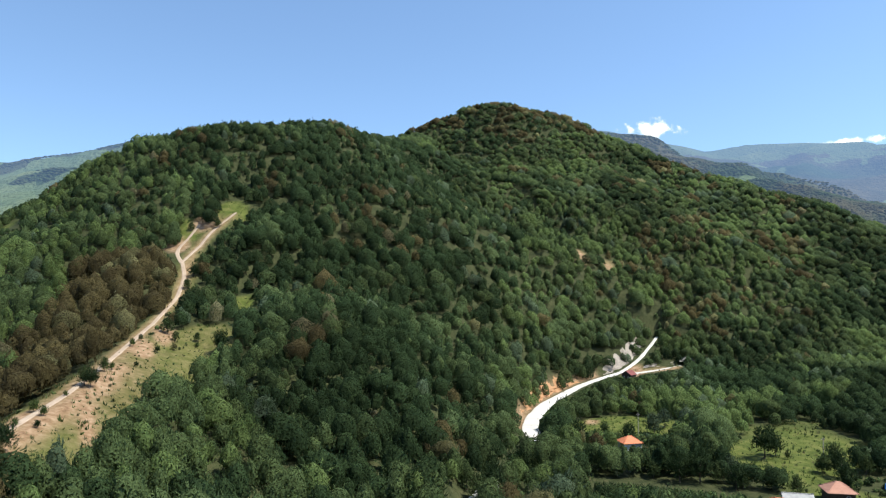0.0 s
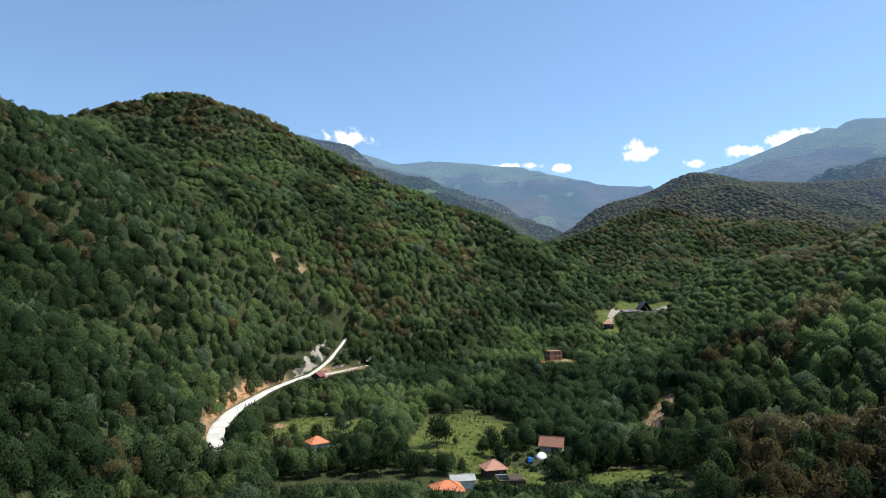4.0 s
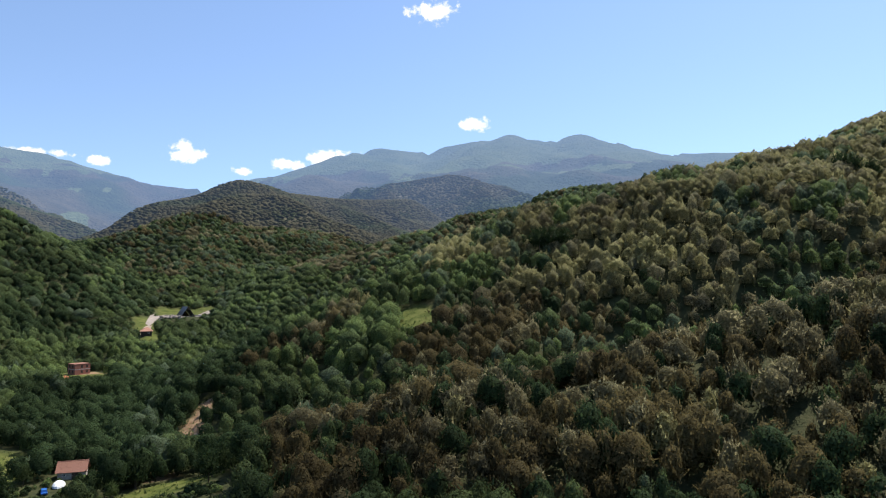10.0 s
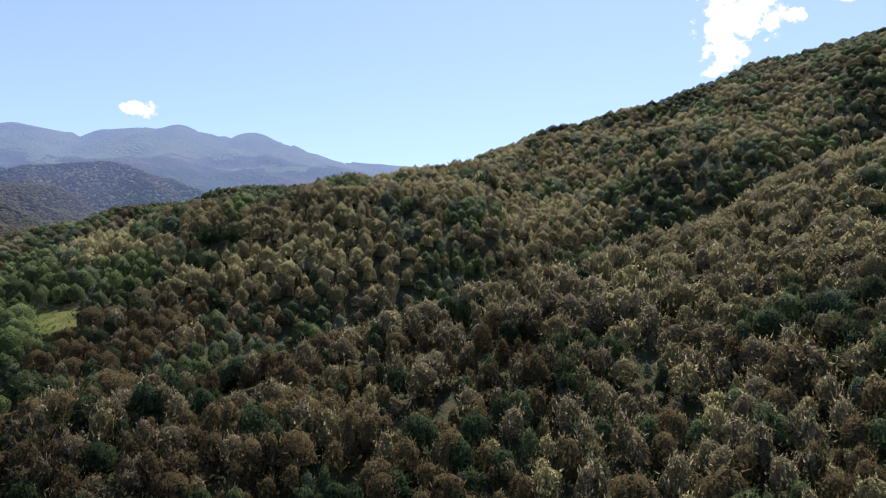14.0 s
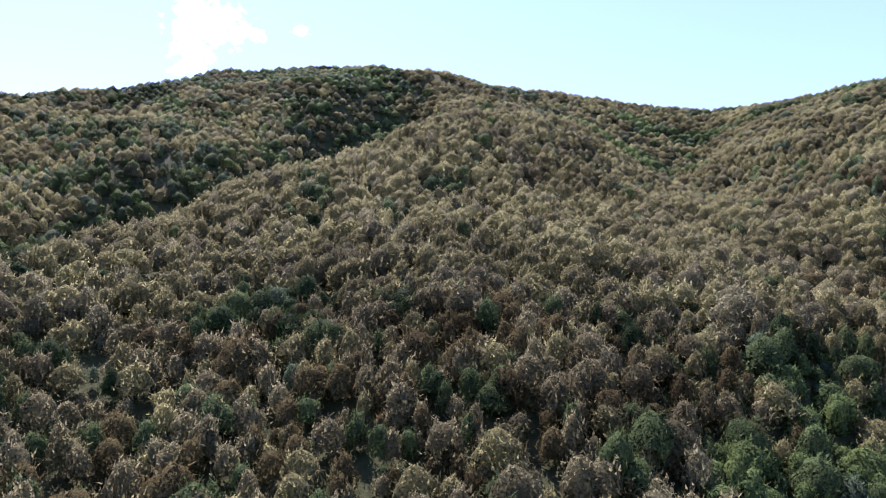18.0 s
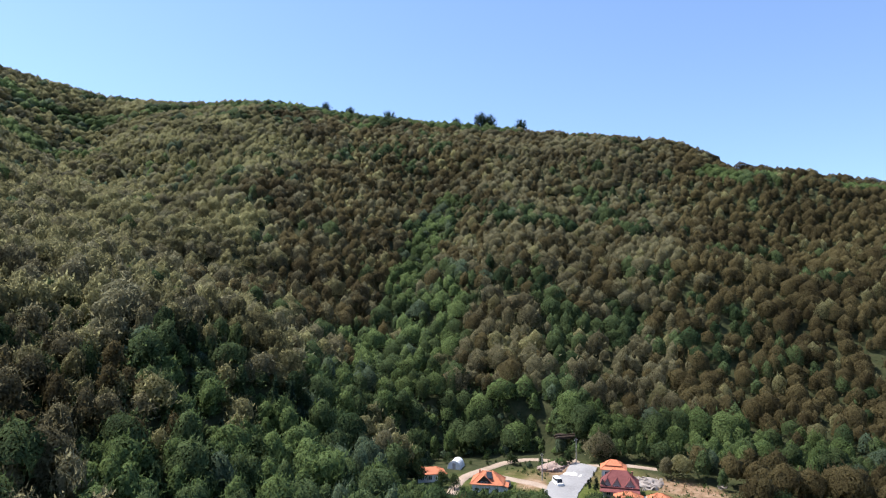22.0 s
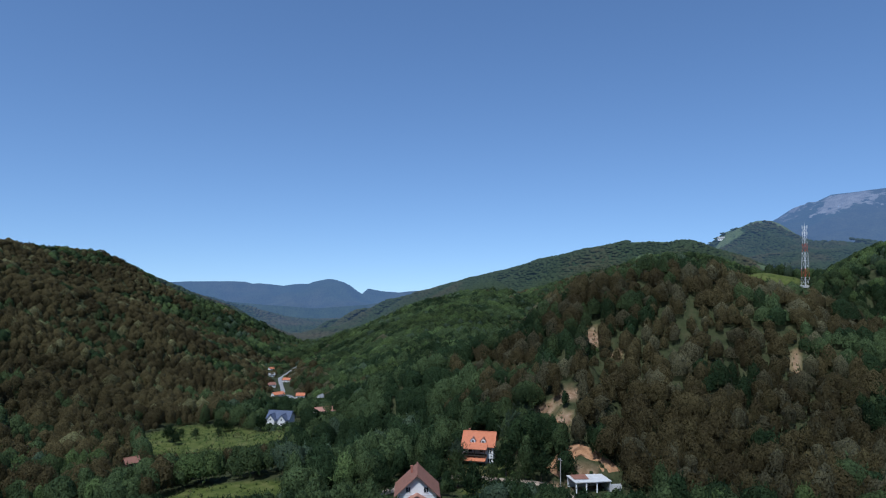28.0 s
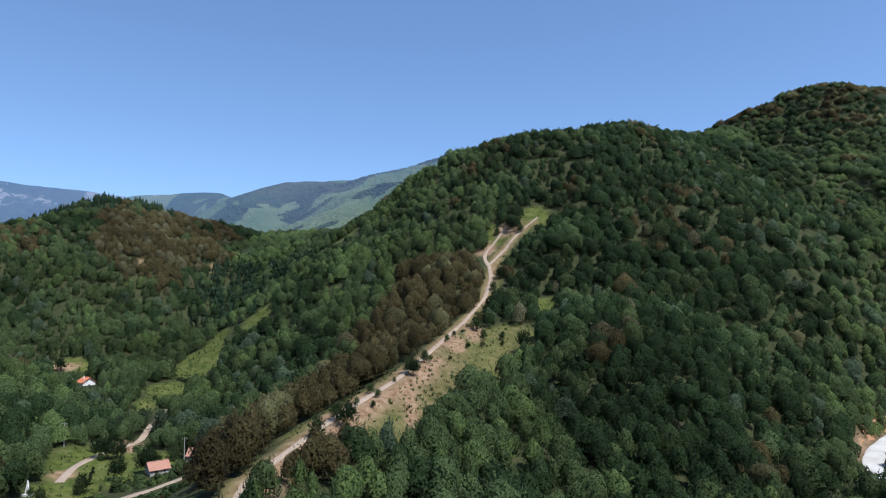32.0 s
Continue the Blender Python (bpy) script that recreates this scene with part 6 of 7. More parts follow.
# ---- mast ----
def lattice_mast(x, y, tall):
    g = thing("radio_mast", "red and white lattice radio mast with white antennas", "mast", x, y, 20)
    n = 7
    for k in range(n):
        z0, z1 = tall * k / n, tall * (k + 1) / n
        r0, r1 = 1.9 - 1.15 * k / n, 1.9 - 1.15 * (k + 1) / n
        bm = bmesh.new()
        c0 = [(r0 * sx, r0 * sy, z0) for sx, sy in ((1, 1), (-1, 1), (-1, -1), (1, -1))]
        c1 = [(r1 * sx, r1 * sy, z1) for sx, sy in ((1, 1), (-1, 1), (-1, -1), (1, -1))]
        for i in range(4):
            j = (i + 1) % 4
            rod(bm, c0[i], c1[i], 0.075, 0.075, 5)
            rod(bm, c0[i], c1[j], 0.042, 0.042, 4)
            rod(bm, c0[j], c1[i], 0.042, 0.042, 4)
            rod(bm, c1[i], c1[j], 0.042, 0.042, 4)
        part("mast_section", bm, SIGNAL_RED if k in (1, 4) else WHITE, g, "red-painted section" if k in (1, 4) else "white-painted section")
    for z in (tall * 0.89, tall * 1.0):
        for q in range(3):
            t = q * 2.094 + 0.3
            bm = bmesh.new()
            box(bm, -0.28, 0.28, -0.15, 0.15, -1.1, 1.1, 0.05)
            bmesh.ops.transform(bm, matrix=pose(1.7 * math.cos(t), 1.7 * math.sin(t), z, 0, 0, math.degrees(t) + 90), verts=bm.verts)
            an = part("antenna", bm, WHITE, g)
            part("bracket", rod(bmesh.new(), (0.5 * math.cos(t), 0.5 * math.sin(t), z), (1.6 * math.cos(t), 1.6 * math.sin(t), z), 0.07, 0.07, 5), CONCRETE, an)
    part("spike", rod(bmesh.new(), (0, 0, tall), (0, 0, tall + 3.0), 0.09, 0.03, 5), WHITE, g)
    part("footing", box(bmesh.new(), -2.6, 2.6, -2.6, 2.6, -1.5, 0.2, 0.1), CONCRETE, g)


lattice_mast(-480, 201, 40)


# ---- poles, vehicles, heaps ----
def pole(x, y, tall=8.0):
    g = thing("utility_pole", "grey wooden utility pole with a cross-arm", "pole", x, y, 30, group="utility poles")
    part("post", rod(bmesh.new(), (0, 0, -0.6), (0, 0, tall), 0.16, 0.11, 7), STONE, g)
    part("cross_arm", box(bmesh.new(), -0.8, 0.8, -0.06, 0.06, tall - 0.7, tall - 0.56), TIMBER, g)
    for u in (-0.7, 0, 0.7):
        part("insulator", rod(bmesh.new(), (u, 0, tall - 0.56), (u, 0, tall - 0.32), 0.06, 0.04, 6), WHITE, g)


for x, y in ((73, 256), (-44.4, -202.3), (-58, -214), (-187, 14), (-168, 163), (-208, 150), (118, 212)):
    pole(x, y)


def vehicle(x, y, rot, paint, label, van=False):
    g = thing("car", label, "car", x, y, rot)
    L, W, H = (4.6, 1.9, 2.1) if van else (4.1, 1.7, 1.45)
    bm = bmesh.new()
    low = 0.95 if van else 0.8
    box(bm, -L / 2, L / 2, -W / 2, W / 2, 0.3, low, 0.08)
    a0, a1 = (-L / 2 + 0.1, L / 2 - 1.0) if van else (-L / 2 + 0.5, L / 2 - 1.3)
    solid(bm, [(a0, -W / 2 + 0.05, low), (a1 + 0.5, -W / 2 + 0.05, low), (a1 + 0.5, W / 2 - 0.05, low), (a0, W / 2 - 0.05, low)], [(a0 + 0.2, -W / 2 + 0.2, H), (a1 - 0.1, -W / 2 + 0.2, H), (a1 - 0.1, W / 2 - 0.2, H), (a0 + 0.2, W / 2 - 0.2, H)])
    part("body", bm, paint, g)
    ws = bmesh.new()
    solid(ws, [(a1 + 0.46, -W / 2 + 0.14, low + 0.05), (a1 + 0.52, -W / 2 + 0.14, low + 0.05), (a1 + 0.52, W / 2 - 0.14, low + 0.05), (a1 + 0.46, W / 2 - 0.14, low + 0.05)], [(a1 - 0.1, -W / 2 + 0.24, H - 0.08), (a1 - 0.04, -W / 2 + 0.24, H - 0.08), (a1 - 0.04, W / 2 - 0.24, H - 0.08), (a1 - 0.1, W / 2 - 0.24, H - 0.08)])
    part("windscreen", ws, GLASS, g)
    for s in (-1, 1):
        part("side_window", box(bmesh.new(), a0 + 0.35, a1 + 0.05, s * (W / 2 - 0.13) - 0.03, s * (W / 2 - 0.13) + 0.03, low + 0.08, H - 0.18), GLASS, g)
        part("headlight", box(bmesh.new(), L / 2 - 0.02, L / 2 + 0.02, s * (W / 2 - 0.4) - 0.15, s * (W / 2 - 0.4) + 0.15, 0.55, 0.72), WHITE, g)
        for u in (-L * 0.31, L * 0.31):
            wh = part("wheel", rod(bmesh.new(), (u, s * (W / 2 - 0.2), 0.32), (u, s * (W / 2 + 0.01), 0.32), 0.32, 0.32, 12), RUBBER, g)
            part("rim", rod(bmesh.new(), (u, s * (W / 2), 0.32), (u, s * (W / 2 + 0.02), 0.32), 0.19, 0.18, 10), CONCRETE, wh)


vehicle(-48.2, -198.5, 98, WHITE, "white van parked on the pale village yard", True)
vehicle(121.5, 187, 60, BLUE_PAINT, "blue car parked under a tree by the barn")
vehicle(-33.5, -199, 80, DARK_PAINT, "dark car standing beside the village house")

g = thing("tent", "white dome tent pitched in the grass by the barn", "tent", 127.5, 189.5, 40)
bm = bmesh.new()
bmesh.ops.create_uvsphere(bm, u_segments=14, v_segments=8, radius=1)
for v in bm.verts:
    v.co = (v.co.x * 2.9, v.co.y * 1.7, max(v.co.z, -0.05) * 1.75 * (1 - 0.12 * abs(math.sin(3 * math.atan2(v.co.y, v.co.x)))))
part("canopy", bm, FILM, g)
part("door_flap", slab([(2.2, -0.6, 0.9), (2.75, -0.5, 0.05), (2.75, 0.5, 0.05), (2.2, 0.6, 0.9)], 0.04), GREY_ROOF, g)

g = thing("greenhouse", "white round-topped greenhouse of plastic film", "greenhouse", -20, -219, facing(-174.6) - 15)
bm = bmesh.new()
arc = [(2.1 * math.cos(radians(a)), 2.7 * math.sin(radians(a))) for a in range(0, 181, 15)]
solid(bm, [(x, -2.6, z) for x, z in arc], [(x, 2.6, z) for x, z in arc])
bmesh.ops.recalc_face_normals(bm, faces=bm.faces[:])
part("cover", bm, FILM, g)
for v in (-2.62, -0.9, 0.9, 2.62):
    hb = bmesh.new()
    for p, q in zip(arc[:-1], arc[1:]):
        rod(hb, (p[0] * 1.01, v, p[1] * 1.01), (q[0] * 1.01, v, q[1] * 1.01), 0.05, 0.05, 4)
    part("hoop", hb, CONCRETE, g)
part("door", box(bmesh.new(), -0.5, 0.5, 2.6, 2.66, 0, 1.9), GREY_ROOF, g)


def heap(name, label, category, x, y, rx, ry, tall, count, size, mat, seed):
    """A heap of separate broken blocks over a low mound."""
    rng = random.Random(seed)
    g = thing(name, label, category, x, y, rng.uniform(0, 90))
    bm = bmesh.new()
    bmesh.ops.create_icosphere(bm, subdivisions=3, radius=1)
    for v in bm.verts:
        f = 1 + 0.35 * noise.noise(v.co * 2.3 + Vector((seed, 0, 0)))
        v.co = (v.co.x * rx * f, v.co.y * ry * f, max(-0.15, v.co.z) * tall * f)
    part("mound", bm, mat, g)
    base = bmesh.new()
    bmesh.ops.create_cube(base, size=1)
    for v in base.verts:
        v.co += Vector((rng.uniform(-0.18, 0.18), rng.uniform(-0.18, 0.18), rng.uniform(-0.18, 0.18)))
    first = part("block", base, mat, g)
    for k in range(count):
        ob = first if k == 0 else new("block", first.data)
        ob.parent = g
        a, r = rng.uniform(0, 6.283), math.sqrt(rng.random())
        s = size * rng.uniform(0.5, 1.5)
        ob.matrix_local = pose(rx * r * math.cos(a) * 1.15, ry * r * math.sin(a) * 1.15, max(0.05, tall * (1 - r) * 0.9 + 0.1), rng.uniform(0, 90), rng.uniform(0, 90), rng.uniform(0, 360)) @ Matrix.Diagonal((s, s * rng.uniform(0.5, 1), s * rng.uniform(0.4, 0.9), 1))


RUBBLE = material("pinkish_rubble", [(0.24, 0.16, 0.125), (0.40, 0.32, 0.27)], 0.8, 0.95, 0.8, fine=6.0)
heap("rubble_heap", "heap of pinkish brick and stone rubble beside the yard", "rubble", -52, -214.5, 6.0, 3.2, 1.9, 60, 0.9, RUBBLE, 3)
heap("stone_heap", "tip of pale broken stone behind the villa", "stones", -74.5, -199, 6.0, 4.5, 1.1, 60, 1.1, ROCK, 5)
heap("brush_pile", "pile of cut straw-coloured brush at the field edge", "brush pile", 148.5, 176, 5.0, 1.8, 1.4, 30, 1.0, STRAW, 8)
heap("stone_heap", "pale stones and rock debris above the road", "stones", 140, 388, 7.0, 2.0, 1.6, 40, 1.5, ROCK, 9)
heap("stone_heap", "pale rubble spread over the levelled terrace", "stones", 398, 452, 13, 6, 0.9, 45, 1.5, ROCK, 15)
heap("stone_heap", "two white boulders and stones on dry grass", "stones", -97, -196, 1.6, 1.0, 0.5, 8, 0.9, ROCK, 12)

lg = thing("log_stack", "stack of dark weathered logs by the upper lane", "logs", -62, -229, 12)
for k in range(16):
    row, col = divmod(k, 6)
    part("log", rod(bmesh.new(), (-7 + (k % 3) * 0.8, -1.2 + col * 0.55, 0.28 + row * 0.48), (6 + (k % 4) * 0.7, -1.2 + col * 0.55 + (k % 2) * 0.3, 0.28 + row * 0.48), 0.3, 0.24, 7), TIMBER, lg)


# ---- cut banks along the road and over the garage ----
def bank(name, label, line, side, tall, mat, seed):
    """A raw earth face that rises from the foot line to the slope beside it."""
    line = np.array(line, float)
    pts = []
    for k in range(len(line) - 1):
        for q in range(12):
            pts.append(line[k] + (line[k + 1] - line[k]) * q / 12)
    pts = np.array(pts + [line[-1]])
    tan = np.gradient(pts, axis=0)
    tan /= np.linalg.norm(tan, axis=1)[:, None]
    nor = np.stack([-tan[:, 1], tan[:, 0]], 1) * side
    m, n = len(pts), 9
    V = []
    for i in range(m):
        edge = math.sin(math.pi * i / (m - 1)) ** 0.5
        top = tall * edge * (0.65 + 0.6 * wander(pts[i, 0], pts[i, 1] + seed * 50, 8))
        foot = float(height(*(pts[i])))
        top = max(0.5, min(top, float(height(*(pts[i] + nor[i] * 5.5))) + 1.0 - foot))
        for j in range(n):
            s = j / (n - 1)
            out = 0.4 + 2.6 * s + 1.3 * (wander(pts[i, 0] + j * 3.1, pts[i, 1] + seed * 50, 2.5) - 0.5)
            x, y = pts[i] + nor[i] * out
            z = foot - 0.3 + top * s
            V.append((x, y, z))
        x, y = pts[i] + nor[i] * 6.5
        V.append((x, y, max(float(height(x, y)) - 0.2, foot + top * 0.4 - 1.0)))
    k = n + 1
    i, j = np.meshgrid(np.arange(m - 1), np.arange(k - 1), indexing="ij")
    F = np.stack([i * k + j, (i + 1) * k + j, (i + 1) * k + j + 1, i * k + j + 1], -1).reshape(-1, 4)
    tagged(mesh_from(name, V, F, [mat]), label, "earth bank", kind="structure")


bank("road_bank", "raw orange earth bank cut beside the gravel road", [(29.2, 262), (31, 278), (35.4, 292), (44.6, 317), (56, 335.4), (68.4, 355.4), (84.8, 373.6)], 1, 3.6, EARTH, 1)
bank("rock_bank", "pale rocky bank where the road forks", [(89, 376), (98, 382.5), (110.4, 395), (120, 411), (129, 426)], 1, 3.0, ROCK, 4)
bank("fork_bank", "broken pale rock face above the side road", [(112, 380), (118, 382), (127, 384), (137, 386)], 1, 3.2, ROCK, 6)
bank("yard_bank", "scooped orange earth bank behind the garage", [(-191.2, 15.6), (-194.8, 17.2), (-196.8, 20.8), (-195.8, 24.6), (-192.3, 26.4)], 1, 6.0, EARTH, 9)
bank("lane_bank", "orange earth cutting behind the dormered house", [(-222, -4), (-219, 8), (-210, 12)], 1, 4.5, EARTH, 11)


# ---- single trees ----
def limbs(bm, rng, tall, r):
    rod(bm, (0, 0, -0.4), (0.1, 0.05, tall * 0.35), r, r * 0.75, 7)
    rod(bm, (0.1, 0.05, tall * 0.35), (0, 0.1, tall * 0.72), r * 0.75, r * 0.3, 6)
    for k in range(6):
        a, z0 = k * 1.05 + rng.uniform(-0.3, 0.3), tall * rng.uniform(0.28, 0.5)
        rod(bm, (0.1, 0.05, z0), (math.cos(a) * tall * 0.24, math.sin(a) * tall * 0.24, z0 + tall * rng.uniform(0.12, 0.26)), r * 0.42, r * 0.12, 5)
    return bm


def single_tree(name, label, category, seed, leaf, clumps, size, shape="round", trunk=0.22, low=0.0):
    """A tree ten metres high: trunk with limbs, and a crown of leaf clumps."""
    rng = random.Random(seed)
    nrng = np.random.default_rng(seed)
    g = new(name)
    tagged(g, label, category, group="single trees and shrubs")
    part("trunk", limbs(bmesh.new(), rng, 10.0, trunk), BARK, g)
    v, f = crown(nrng, clumps // 10, 10, size, shape, 0.70)
    v = v * np.array([10 * 1.12, 10 * 1.12, 10.0])
    if low:
        v[:, 2] = v[:, 2] * (1 + low) - 10 * low
    c = mesh_from("crown", v, f, [LEAVES[leaf]])
    c.parent = g
    return g


KIT = [single_tree("broadleaf_tree", "full green broadleaf tree standing in grass", "tree", 21, 0, 640, 0.10, "egg", low=0.10),
       single_tree("broadleaf_tree", "dark green broadleaf tree at the meadow edge", "tree", 22, 2, 640, 0.10, low=0.16),
       single_tree("fruit_tree", "bright green rounded fruit tree in the meadow", "tree", 23, 1, 560, 0.10, low=0.2),
       single_tree("conifer_tree", "slim dark green conifer", "conifer", 24, 6, 420, 0.10, "cone"),
       single_tree("willow", "silvery green tree with a loose crown", "tree", 25, 7, 640, 0.10, "egg", low=0.12),
       single_tree("shrub", "low green shrub on stony grass", "shrub", 26, 0, 300, 0.13, low=0.30, trunk=0.12),
       single_tree("shrub", "bushy olive shrub on the bare slope", "shrub", 27, 3, 300, 0.13, low=0.30, trunk=0.12)]
USED = set()


def plant(kind, x, y, tall, turn):
    m = pose(x, y, float(height(x, y)) - 0.1, 0, 0, turn) @ Matrix.Scale(tall / 10.0, 4)
    if kind in USED:
        copy_thing(KIT[kind], m)
    else:
        USED.add(kind)
        KIT[kind].matrix_world = m


for row in ((1, 102, 217, 10.5), (1, 107, 220, 7), (0, 119, 208, 7.5), (0, 123, 199, 8), (0, 141, 212, 9.5), (2, 126, 165, 5.5), (1, 136, 168, 8), (1, 134, 137, 9), (2, 146, 208, 6.5), (2, 98, 170, 4.5), (0, 90, 188, 6),
            (0, 95, 184, 7), (1, 112, 190, 6), (0, 112, 202, 6.5), (2, 128, 210, 5), (5, 109, 216, 3), (5, 118, 224, 2.5), (2, 151, 214, 6), (5, 133, 160, 2.5), (5, 128, 176, 2),
            (0, 60, 255, 7), (1, 66, 243, 6.5), (5, 58, 262, 3.5), (0, 54, 244, 6), (2, 75, 244, 5), (4, 79, 256, 8), (4, 85, 262, 9), (1, 50, 285, 8), (1, 44, 270, 7), (0, 70, 290, 8), (1, 47, 240, 8), (0, 68, 221, 9), (1, 74, 215, 9),
            (3, -57.5, -191, 4.5), (3, -56.5, -194, 5), (3, -57, -197, 5.5), (3, -58.5, -200, 4.5), (3, -61, -205, 4), (5, -43, -221, 3), (0, -38, -221, 5), (0, -17.5, -197, 6), (0, -14, -199, 6.5), (1, -7, -201, 7), (2, -20, -192, 4), (5, -27, -187, 2.5), (0, -101, -163, 6.5),
            (0, -87, -168.5, 8), (0, -92, -167, 8.5), (1, -97, -165, 7.5), (2, -113, -172, 5), (2, -120, -172, 4.5), (5, -86, -203, 2.5), (5, -92, -193, 2),
            (1, -194, 152, 6.5), (1, -191, 158, 5.5), (3, -181, 140, 7), (3, -178, 137, 6), (1, -172, 141, 6.5), (1, -170, 150, 7), (5, -176, 134, 3), (0, -203, 172, 5), (1, -205, 165, 5.5), (5, -198, 150, 2.5), (4, -211, 174, 10), (4, -205, 186, 10), (4, -216, 180, 9), (0, -200, 126, 8),
            (2, -275, 285, 4), (5, -262, 262, 3), (5, -270, 280, 3), (2, -305, 318, 4.5), (0, -283, -125, 5), (5, -290, -140, 3), (0, -276, -132, 6), (1, -268, -139, 7), (2, -300, -128, 4.5), (5, -282, -118, 3), (0, -305, -142, 6),
            (4, -206, -16, 10), (1, -207, -21, 9), (0, -187, -14, 9), (0, -183, -10, 8), (1, -176, -9, 9), (0, -196, 6, 7), (1, -190, 9, 8), (0, -168, -33, 8), (1, -205, 4, 7), (4, -224, 4, 12), (1, -180, -33, 8.5), (0, -186, 2, 6)):
    k, x, y, tall = row
    plant(k, x, y, tall, (x * 37 + y * 17) % 360)
for k, az, d, tall in ((0, -22.3, 268, 8), (0, -21.7, 262, 5), (0, -20.1, 263, 4.5), (2, -20.1, 259, 3.5), (1, -18.3, 251, 7), (0, -17.6, 248, 6), (5, -21.4, 254, 4), (6, -21.8, 252, 3), (2, -24.8, 246, 5), (0, -28.0, 202, 7), (1, -27.6, 200, 5), (6, -24.3, 236, 2.5), (0, -26.7, 216, 5.5), (2, -26.2, 218, 4), (2, -31.2, 182, 5.5), (2, -30.6, 178, 4.5),
                         (6, -26.3, 204, 3.5), (6, -27.6, 188, 2.2), (5, -28.4, 180, 2.2), (2, -29.2, 193, 3), (0, -24.2, 254, 3), (6, -25.7, 238, 2), (5, -25.1, 237, 2), (1, -20.4, 322, 6), (0, -20.9, 312, 6), (0, -20.6, 368, 6), (0, -18.6, 364, 6), (1, -19.0, 372, 5), (2, -32.4, 172, 4), (0, -34.0, 160, 6), (0, -35.6, 150, 6.5), (1, -33.2, 156, 6)):
    plant(k, *spot(az, d), tall, az * 53 % 360)
for k, az, d, tall in ((1, 18.2, 214, 9), (0, 19.5, 210, 9.5), (4, 17.4, 222, 8), (1, 20.8, 216, 9), (0, 21.8, 208, 8), (4, 22.6, 214, 8.5), (1, 19.0, 204, 8), (0, 17.0, 206, 7), (0, 23.6, 206, 7), (4, 20.2, 224, 9), (1, 16.6, 212, 5), (0, 13.2, 214, 7), (1, 12.0, 206, 8), (4, 14.2, 205, 5.5), (0, 25.4, 214, 5.5), (1, 23.1, 204, 7), (2, 31.7, 248, 6), (5, 27.9, 210, 3.5), (0, 29.1, 230, 7.5), (1, 30.2, 227, 7), (0, 32.8, 255, 8.5), (1, 35.4, 248, 9), (2, 37.5, 216, 6.5), (1, 39.1, 215, 8), (0, 21.0, 232, 8), (1, 20.5, 206, 9), (0, 19.4, 232, 9), (4, 21.8, 262, 9), (4, 20.4, 270, 8.5), (5, 26.5, 236, 3), (1, 44.6, 203, 10), (0, 46, 201, 9), (2, 36.5, 203, 6), (0, 22.2, 250, 7),
                         (0, -116.3, 350, 6), (0, -114.1, 352, 7), (1, -113.4, 322, 6), (0, -112.9, 324, 6.5), (0, -111.5, 350, 6), (1, -117.0, 296, 5), (5, -115.4, 284, 3), (1, -110.6, 318, 7), (0, -116.6, 313, 5), (2, -114.6, 330, 4), (0, -110.9, 330, 7.5), (1, -113.9, 326, 5),
                         (4, -89.5, 218, 15), (0, -91.4, 190, 8), (1, -90.2, 197, 9), (0, -93.0, 189, 8), (1, -87.4, 200, 9), (0, -95.6, 192, 9), (1, -96.6, 198, 9), (0, -88.6, 192, 8), (0, -94.4, 203, 9),
                         (0, -53.1, 212, 6), (1, -52.8, 214, 5), (0, -55.6, 208, 5.5), (2, -51.7, 244, 5), (1, -51.2, 246, 6), (0, -47.9, 226, 8), (1, -48.6, 222, 7), (0, -46.6, 228, 8), (2, -56.2, 214, 5), (4, -49.0, 285, 9), (4, -47.6, 280, 10), (0, -50.8, 276, 8), (1, -54.6, 395, 7), (0, -52.2, 392, 7)):
    plant(k, *spot(az, d), tall, az * 29 % 360)
for k, x, y, tall in ((0, 9, 184, 9), (1, 14, 188, 8.5), (0, 18.5, 193, 8), (1, 23, 199, 8), (0, 26.5, 205, 7.5), (4, 31, 211, 7), (1, 34.5, 217, 6.5), (0, 37.5, 224, 6), (0, 12, 194, 8), (1, 21, 206, 7), (0, 25, 217, 6.5), (1, 38.5, 233, 6), (0, 6, 190, 9)):
    plant(k, x, y, tall, (x * 41 + y * 13) % 360)
shrub_rng = random.Random(4)
for k in range(26):
    plant(shrub_rng.choice((5, 5, 0, 1, 2)), *spot(shrub_rng.uniform(-178, -160), shrub_rng.uniform(219, 234)), shrub_rng.uniform(2.5, 5), shrub_rng.uniform(0, 360))
count = 0
while count < 16:
    s = shrub_rng.random()
    i = shrub_rng.randrange(len(GRASS_BELT) - 1)
    a = GRASS_BELT[i][0] + (GRASS_BELT[i + 1][0] - GRASS_BELT[i][0]) * s
    d = GRASS_BELT[i][1] + (GRASS_BELT[i + 1][1] - GRASS_BELT[i][1]) * s
    x, y = spot(a, d)
    x, y = x + shrub_rng.uniform(-17, 17), y + shrub_rng.uniform(-17, 17)
    if clearing(np.array([x]), np.array([y]))[0] > 0.5 and near_line(np.array([x]), np.array([y]), [spot(*p) for p in TRAIL])[0][0] > 3.5:
        plant(shrub_rng.choice((5, 5, 6, 0, 1)), x, y, shrub_rng.choice((1.8, 2.4, 3.2)), shrub_rng.uniform(0, 360))
        count += 1
for az, d, tall in ((179.2, 698, 15), (180.2, 699, 12), (178.4, 697, 10), (187.3, 668, 14), (188.0, 667, 13), (190.6, 664, 12), (96.2, 424, 8), (95.0, 420, 9), (94.2, 418, 9), (71.5, 335, 10), (72.6, 336, 10), (73.6, 337, 9), (185.2, 671, 9), (176, 688, 9), (174, 695, 9)):
    plant(1, *spot(az, d), tall * 1.3, az * 31 % 360)


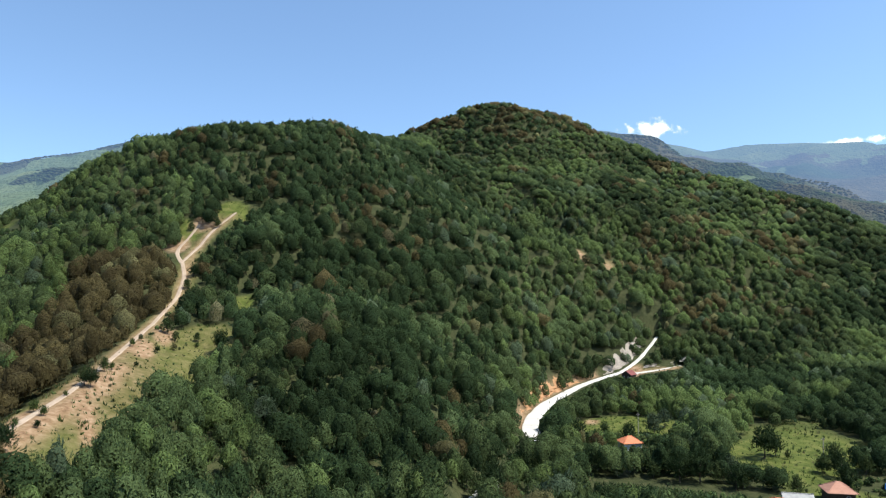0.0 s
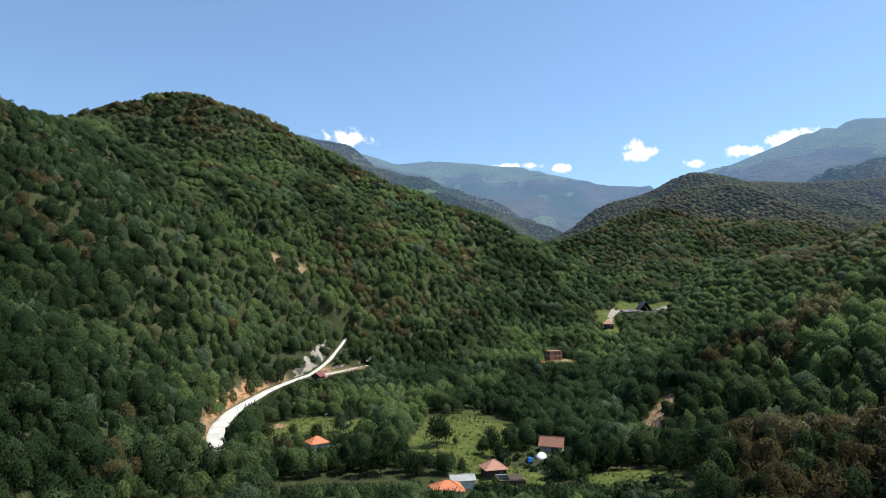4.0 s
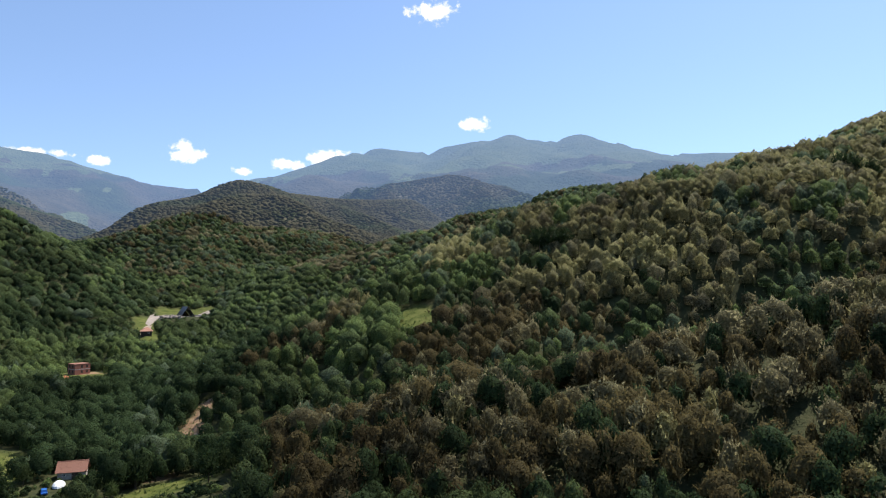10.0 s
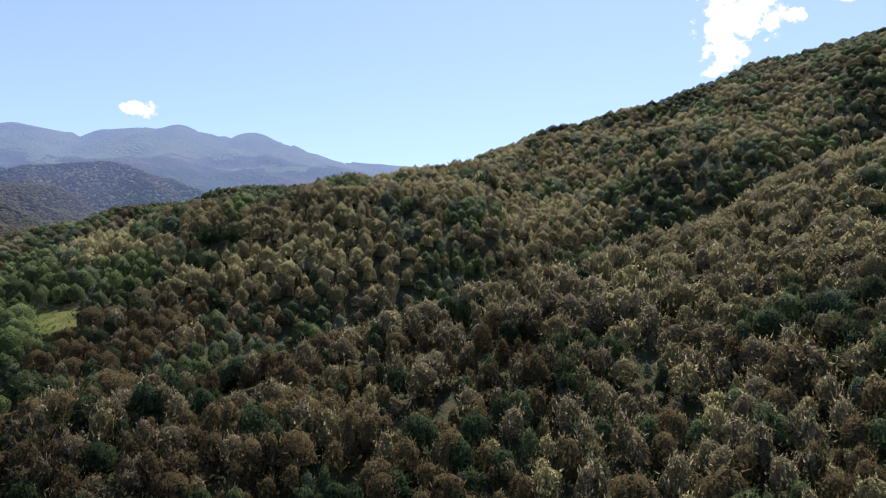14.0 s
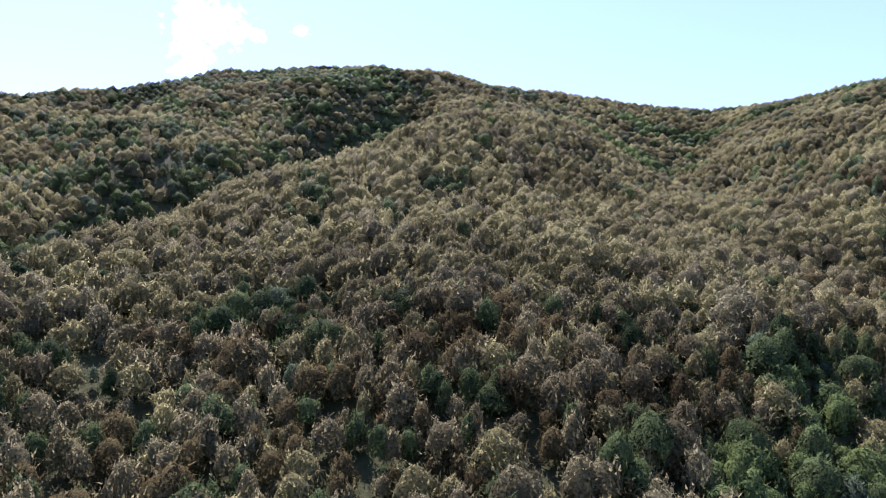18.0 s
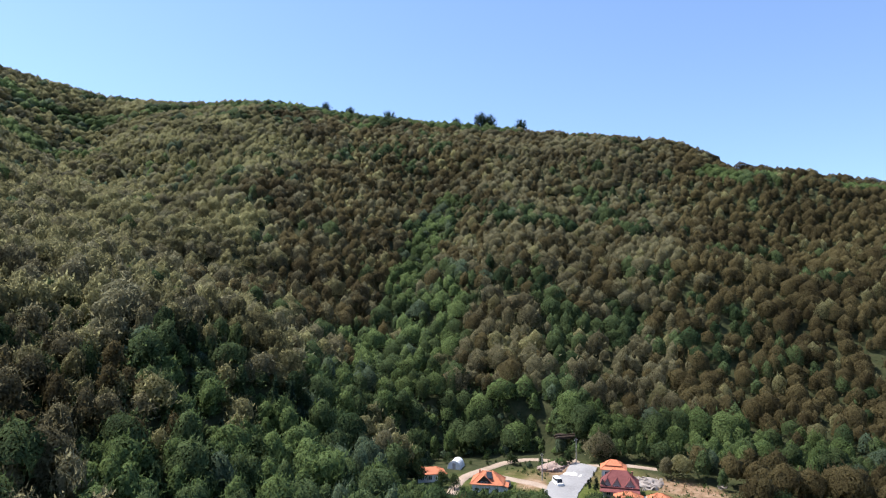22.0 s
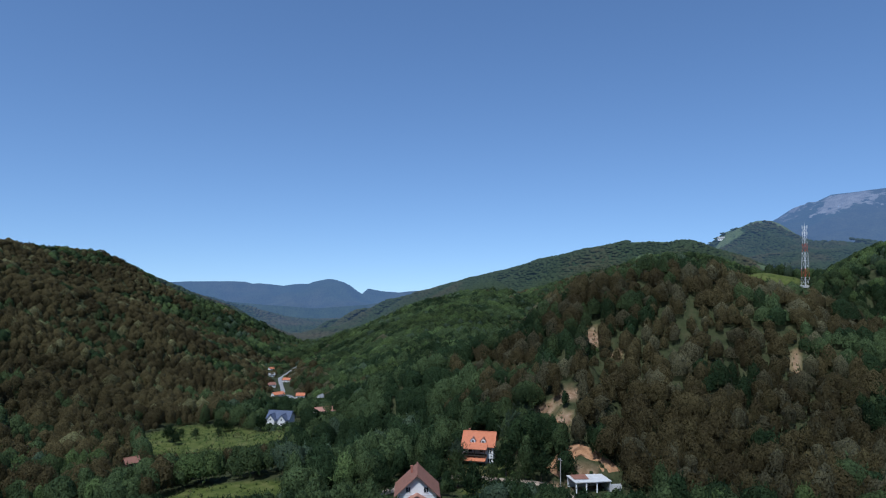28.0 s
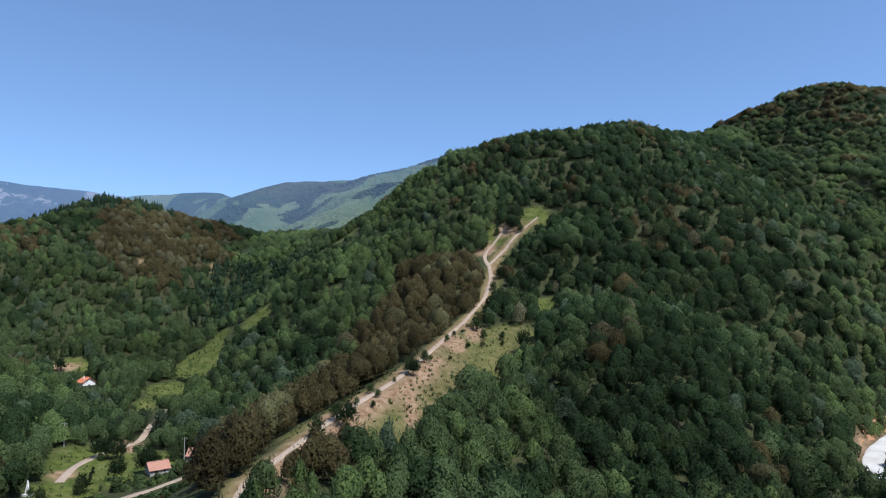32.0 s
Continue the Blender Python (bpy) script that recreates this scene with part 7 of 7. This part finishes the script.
# ---- clouds ----
def cloud_material():
    m = bpy.data.materials.new("cloud_white")
    m.use_nodes = True
    n, link = m.node_tree.nodes, m.node_tree.links.new
    n.remove(n["Principled BSDF"])
    co, nz, oi = n.new("ShaderNodeTexCoord"), n.new("ShaderNodeTexNoise"), n.new("ShaderNodeObjectInfo")
    off = n.new("ShaderNodeVectorMath")
    off.operation = "ADD"
    sc = n.new("ShaderNodeMath")
    sc.operation = "MULTIPLY"
    sc.inputs[1].default_value = 4000.0
    link(oi.outputs["Random"], sc.inputs[0])
    link(co.outputs["Object"], off.inputs[0])
    link(sc.outputs[0], off.inputs[1])
    nz.inputs["Scale"].default_value, nz.inputs["Detail"].default_value, nz.inputs["Roughness"].default_value = 0.014, 7, 0.60
    link(off.outputs[0], nz.inputs["Vector"])
    ctr, ln = n.new("ShaderNodeVectorMath"), n.new("ShaderNodeVectorMath")
    ctr.operation, ln.operation = "SUBTRACT", "LENGTH"
    ctr.inputs[1].default_value = (0.5, 0.5, 0)
    link(co.outputs["UV"], ctr.inputs[0])
    link(ctr.outputs[0], ln.inputs[0])
    mad = n.new("ShaderNodeMath")
    mad.operation = "MULTIPLY_ADD"
    mad.inputs[1].default_value = -1.75
    link(ln.outputs["Value"], mad.inputs[0])
    puff = n.new("ShaderNodeMath")
    puff.operation = "MULTIPLY_ADD"
    puff.inputs[1].default_value, puff.inputs[2].default_value = 1.9, -0.42
    link(nz.outputs["Fac"], puff.inputs[0])
    link(puff.outputs[0], mad.inputs[2])
    mr = n.new("ShaderNodeMapRange")
    mr.inputs["From Min"].default_value, mr.inputs["From Max"].default_value = -0.12, 0.34
    mr.interpolation_type = "SMOOTHSTEP"
    link(mad.outputs[0], mr.inputs["Value"])
    # flat cards glow: sunlight on the clouds is put in as white emission
    em, tr, mx = n.new("ShaderNodeEmission"), n.new("ShaderNodeBsdfTransparent"), n.new("ShaderNodeMixShader")
    em.inputs["Color"].default_value, em.inputs["Strength"].default_value = (1.0, 0.99, 0.97, 1), 0.85
    link(mr.outputs["Result"], mx.inputs["Fac"])
    link(tr.outputs[0], mx.inputs[1])
    link(em.outputs[0], mx.inputs[2])
    link(mx.outputs[0], n["Material Output"].inputs["Surface"])
    return m


CLOUD = cloud_material()
CLOUDS = [(62.4, 22.9, 3.9, 1.6), (66.2, 14.0, 2.5, 1.0), (42.2, 10.65, 3.0, 1.1), (41.9, 11.2, 1.5, 1.5), (50.0, 10.4, 3.4, 0.9), (53.6, 11.0, 4.6, 1.3), (35.7, 9.8, 2.0, 0.8), (46.4, 9.6, 1.7, 0.7), (115.1, 21.0, 5.8, 4.3), (114.0, 18.6, 2.9, 2.2), (113.0, 17.2, 2.0, 0.8), (122.6, 21.3, 1.7, 0.8), (118.9, 20.6, 1.9, 0.9), (17.6, 12.3, 4.3, 1.4), (31.2, 10.0, 5.3, 0.6)]
for az, el, wide, high in CLOUDS:
    dist = 4750.0
    me = bpy.data.meshes.new("cloud")
    w, h = dist * radians(wide) / 2 * 1.5, dist * radians(high) / 2 * 1.5
    me.from_pydata([(-w, -h, 0), (w, -h, 0), (w, h, 0), (-w, h, 0)], [], [(0, 1, 2, 3)])
    uv = me.uv_layers.new(name="uv")
    for k, q in enumerate(((0, 0), (1, 0), (1, 1), (0, 1))):
        uv.data[k].uv = q
    me.materials.append(CLOUD)
    c = new("cloud", me)
    x, y = spot(az, dist * math.cos(radians(el)))
    c.matrix_world = look((x, y, EYE[2] + dist * math.sin(radians(el))), EYE)
    tagged(c, "small white fair-weather cloud in the blue sky", "cloud", kind="structure")
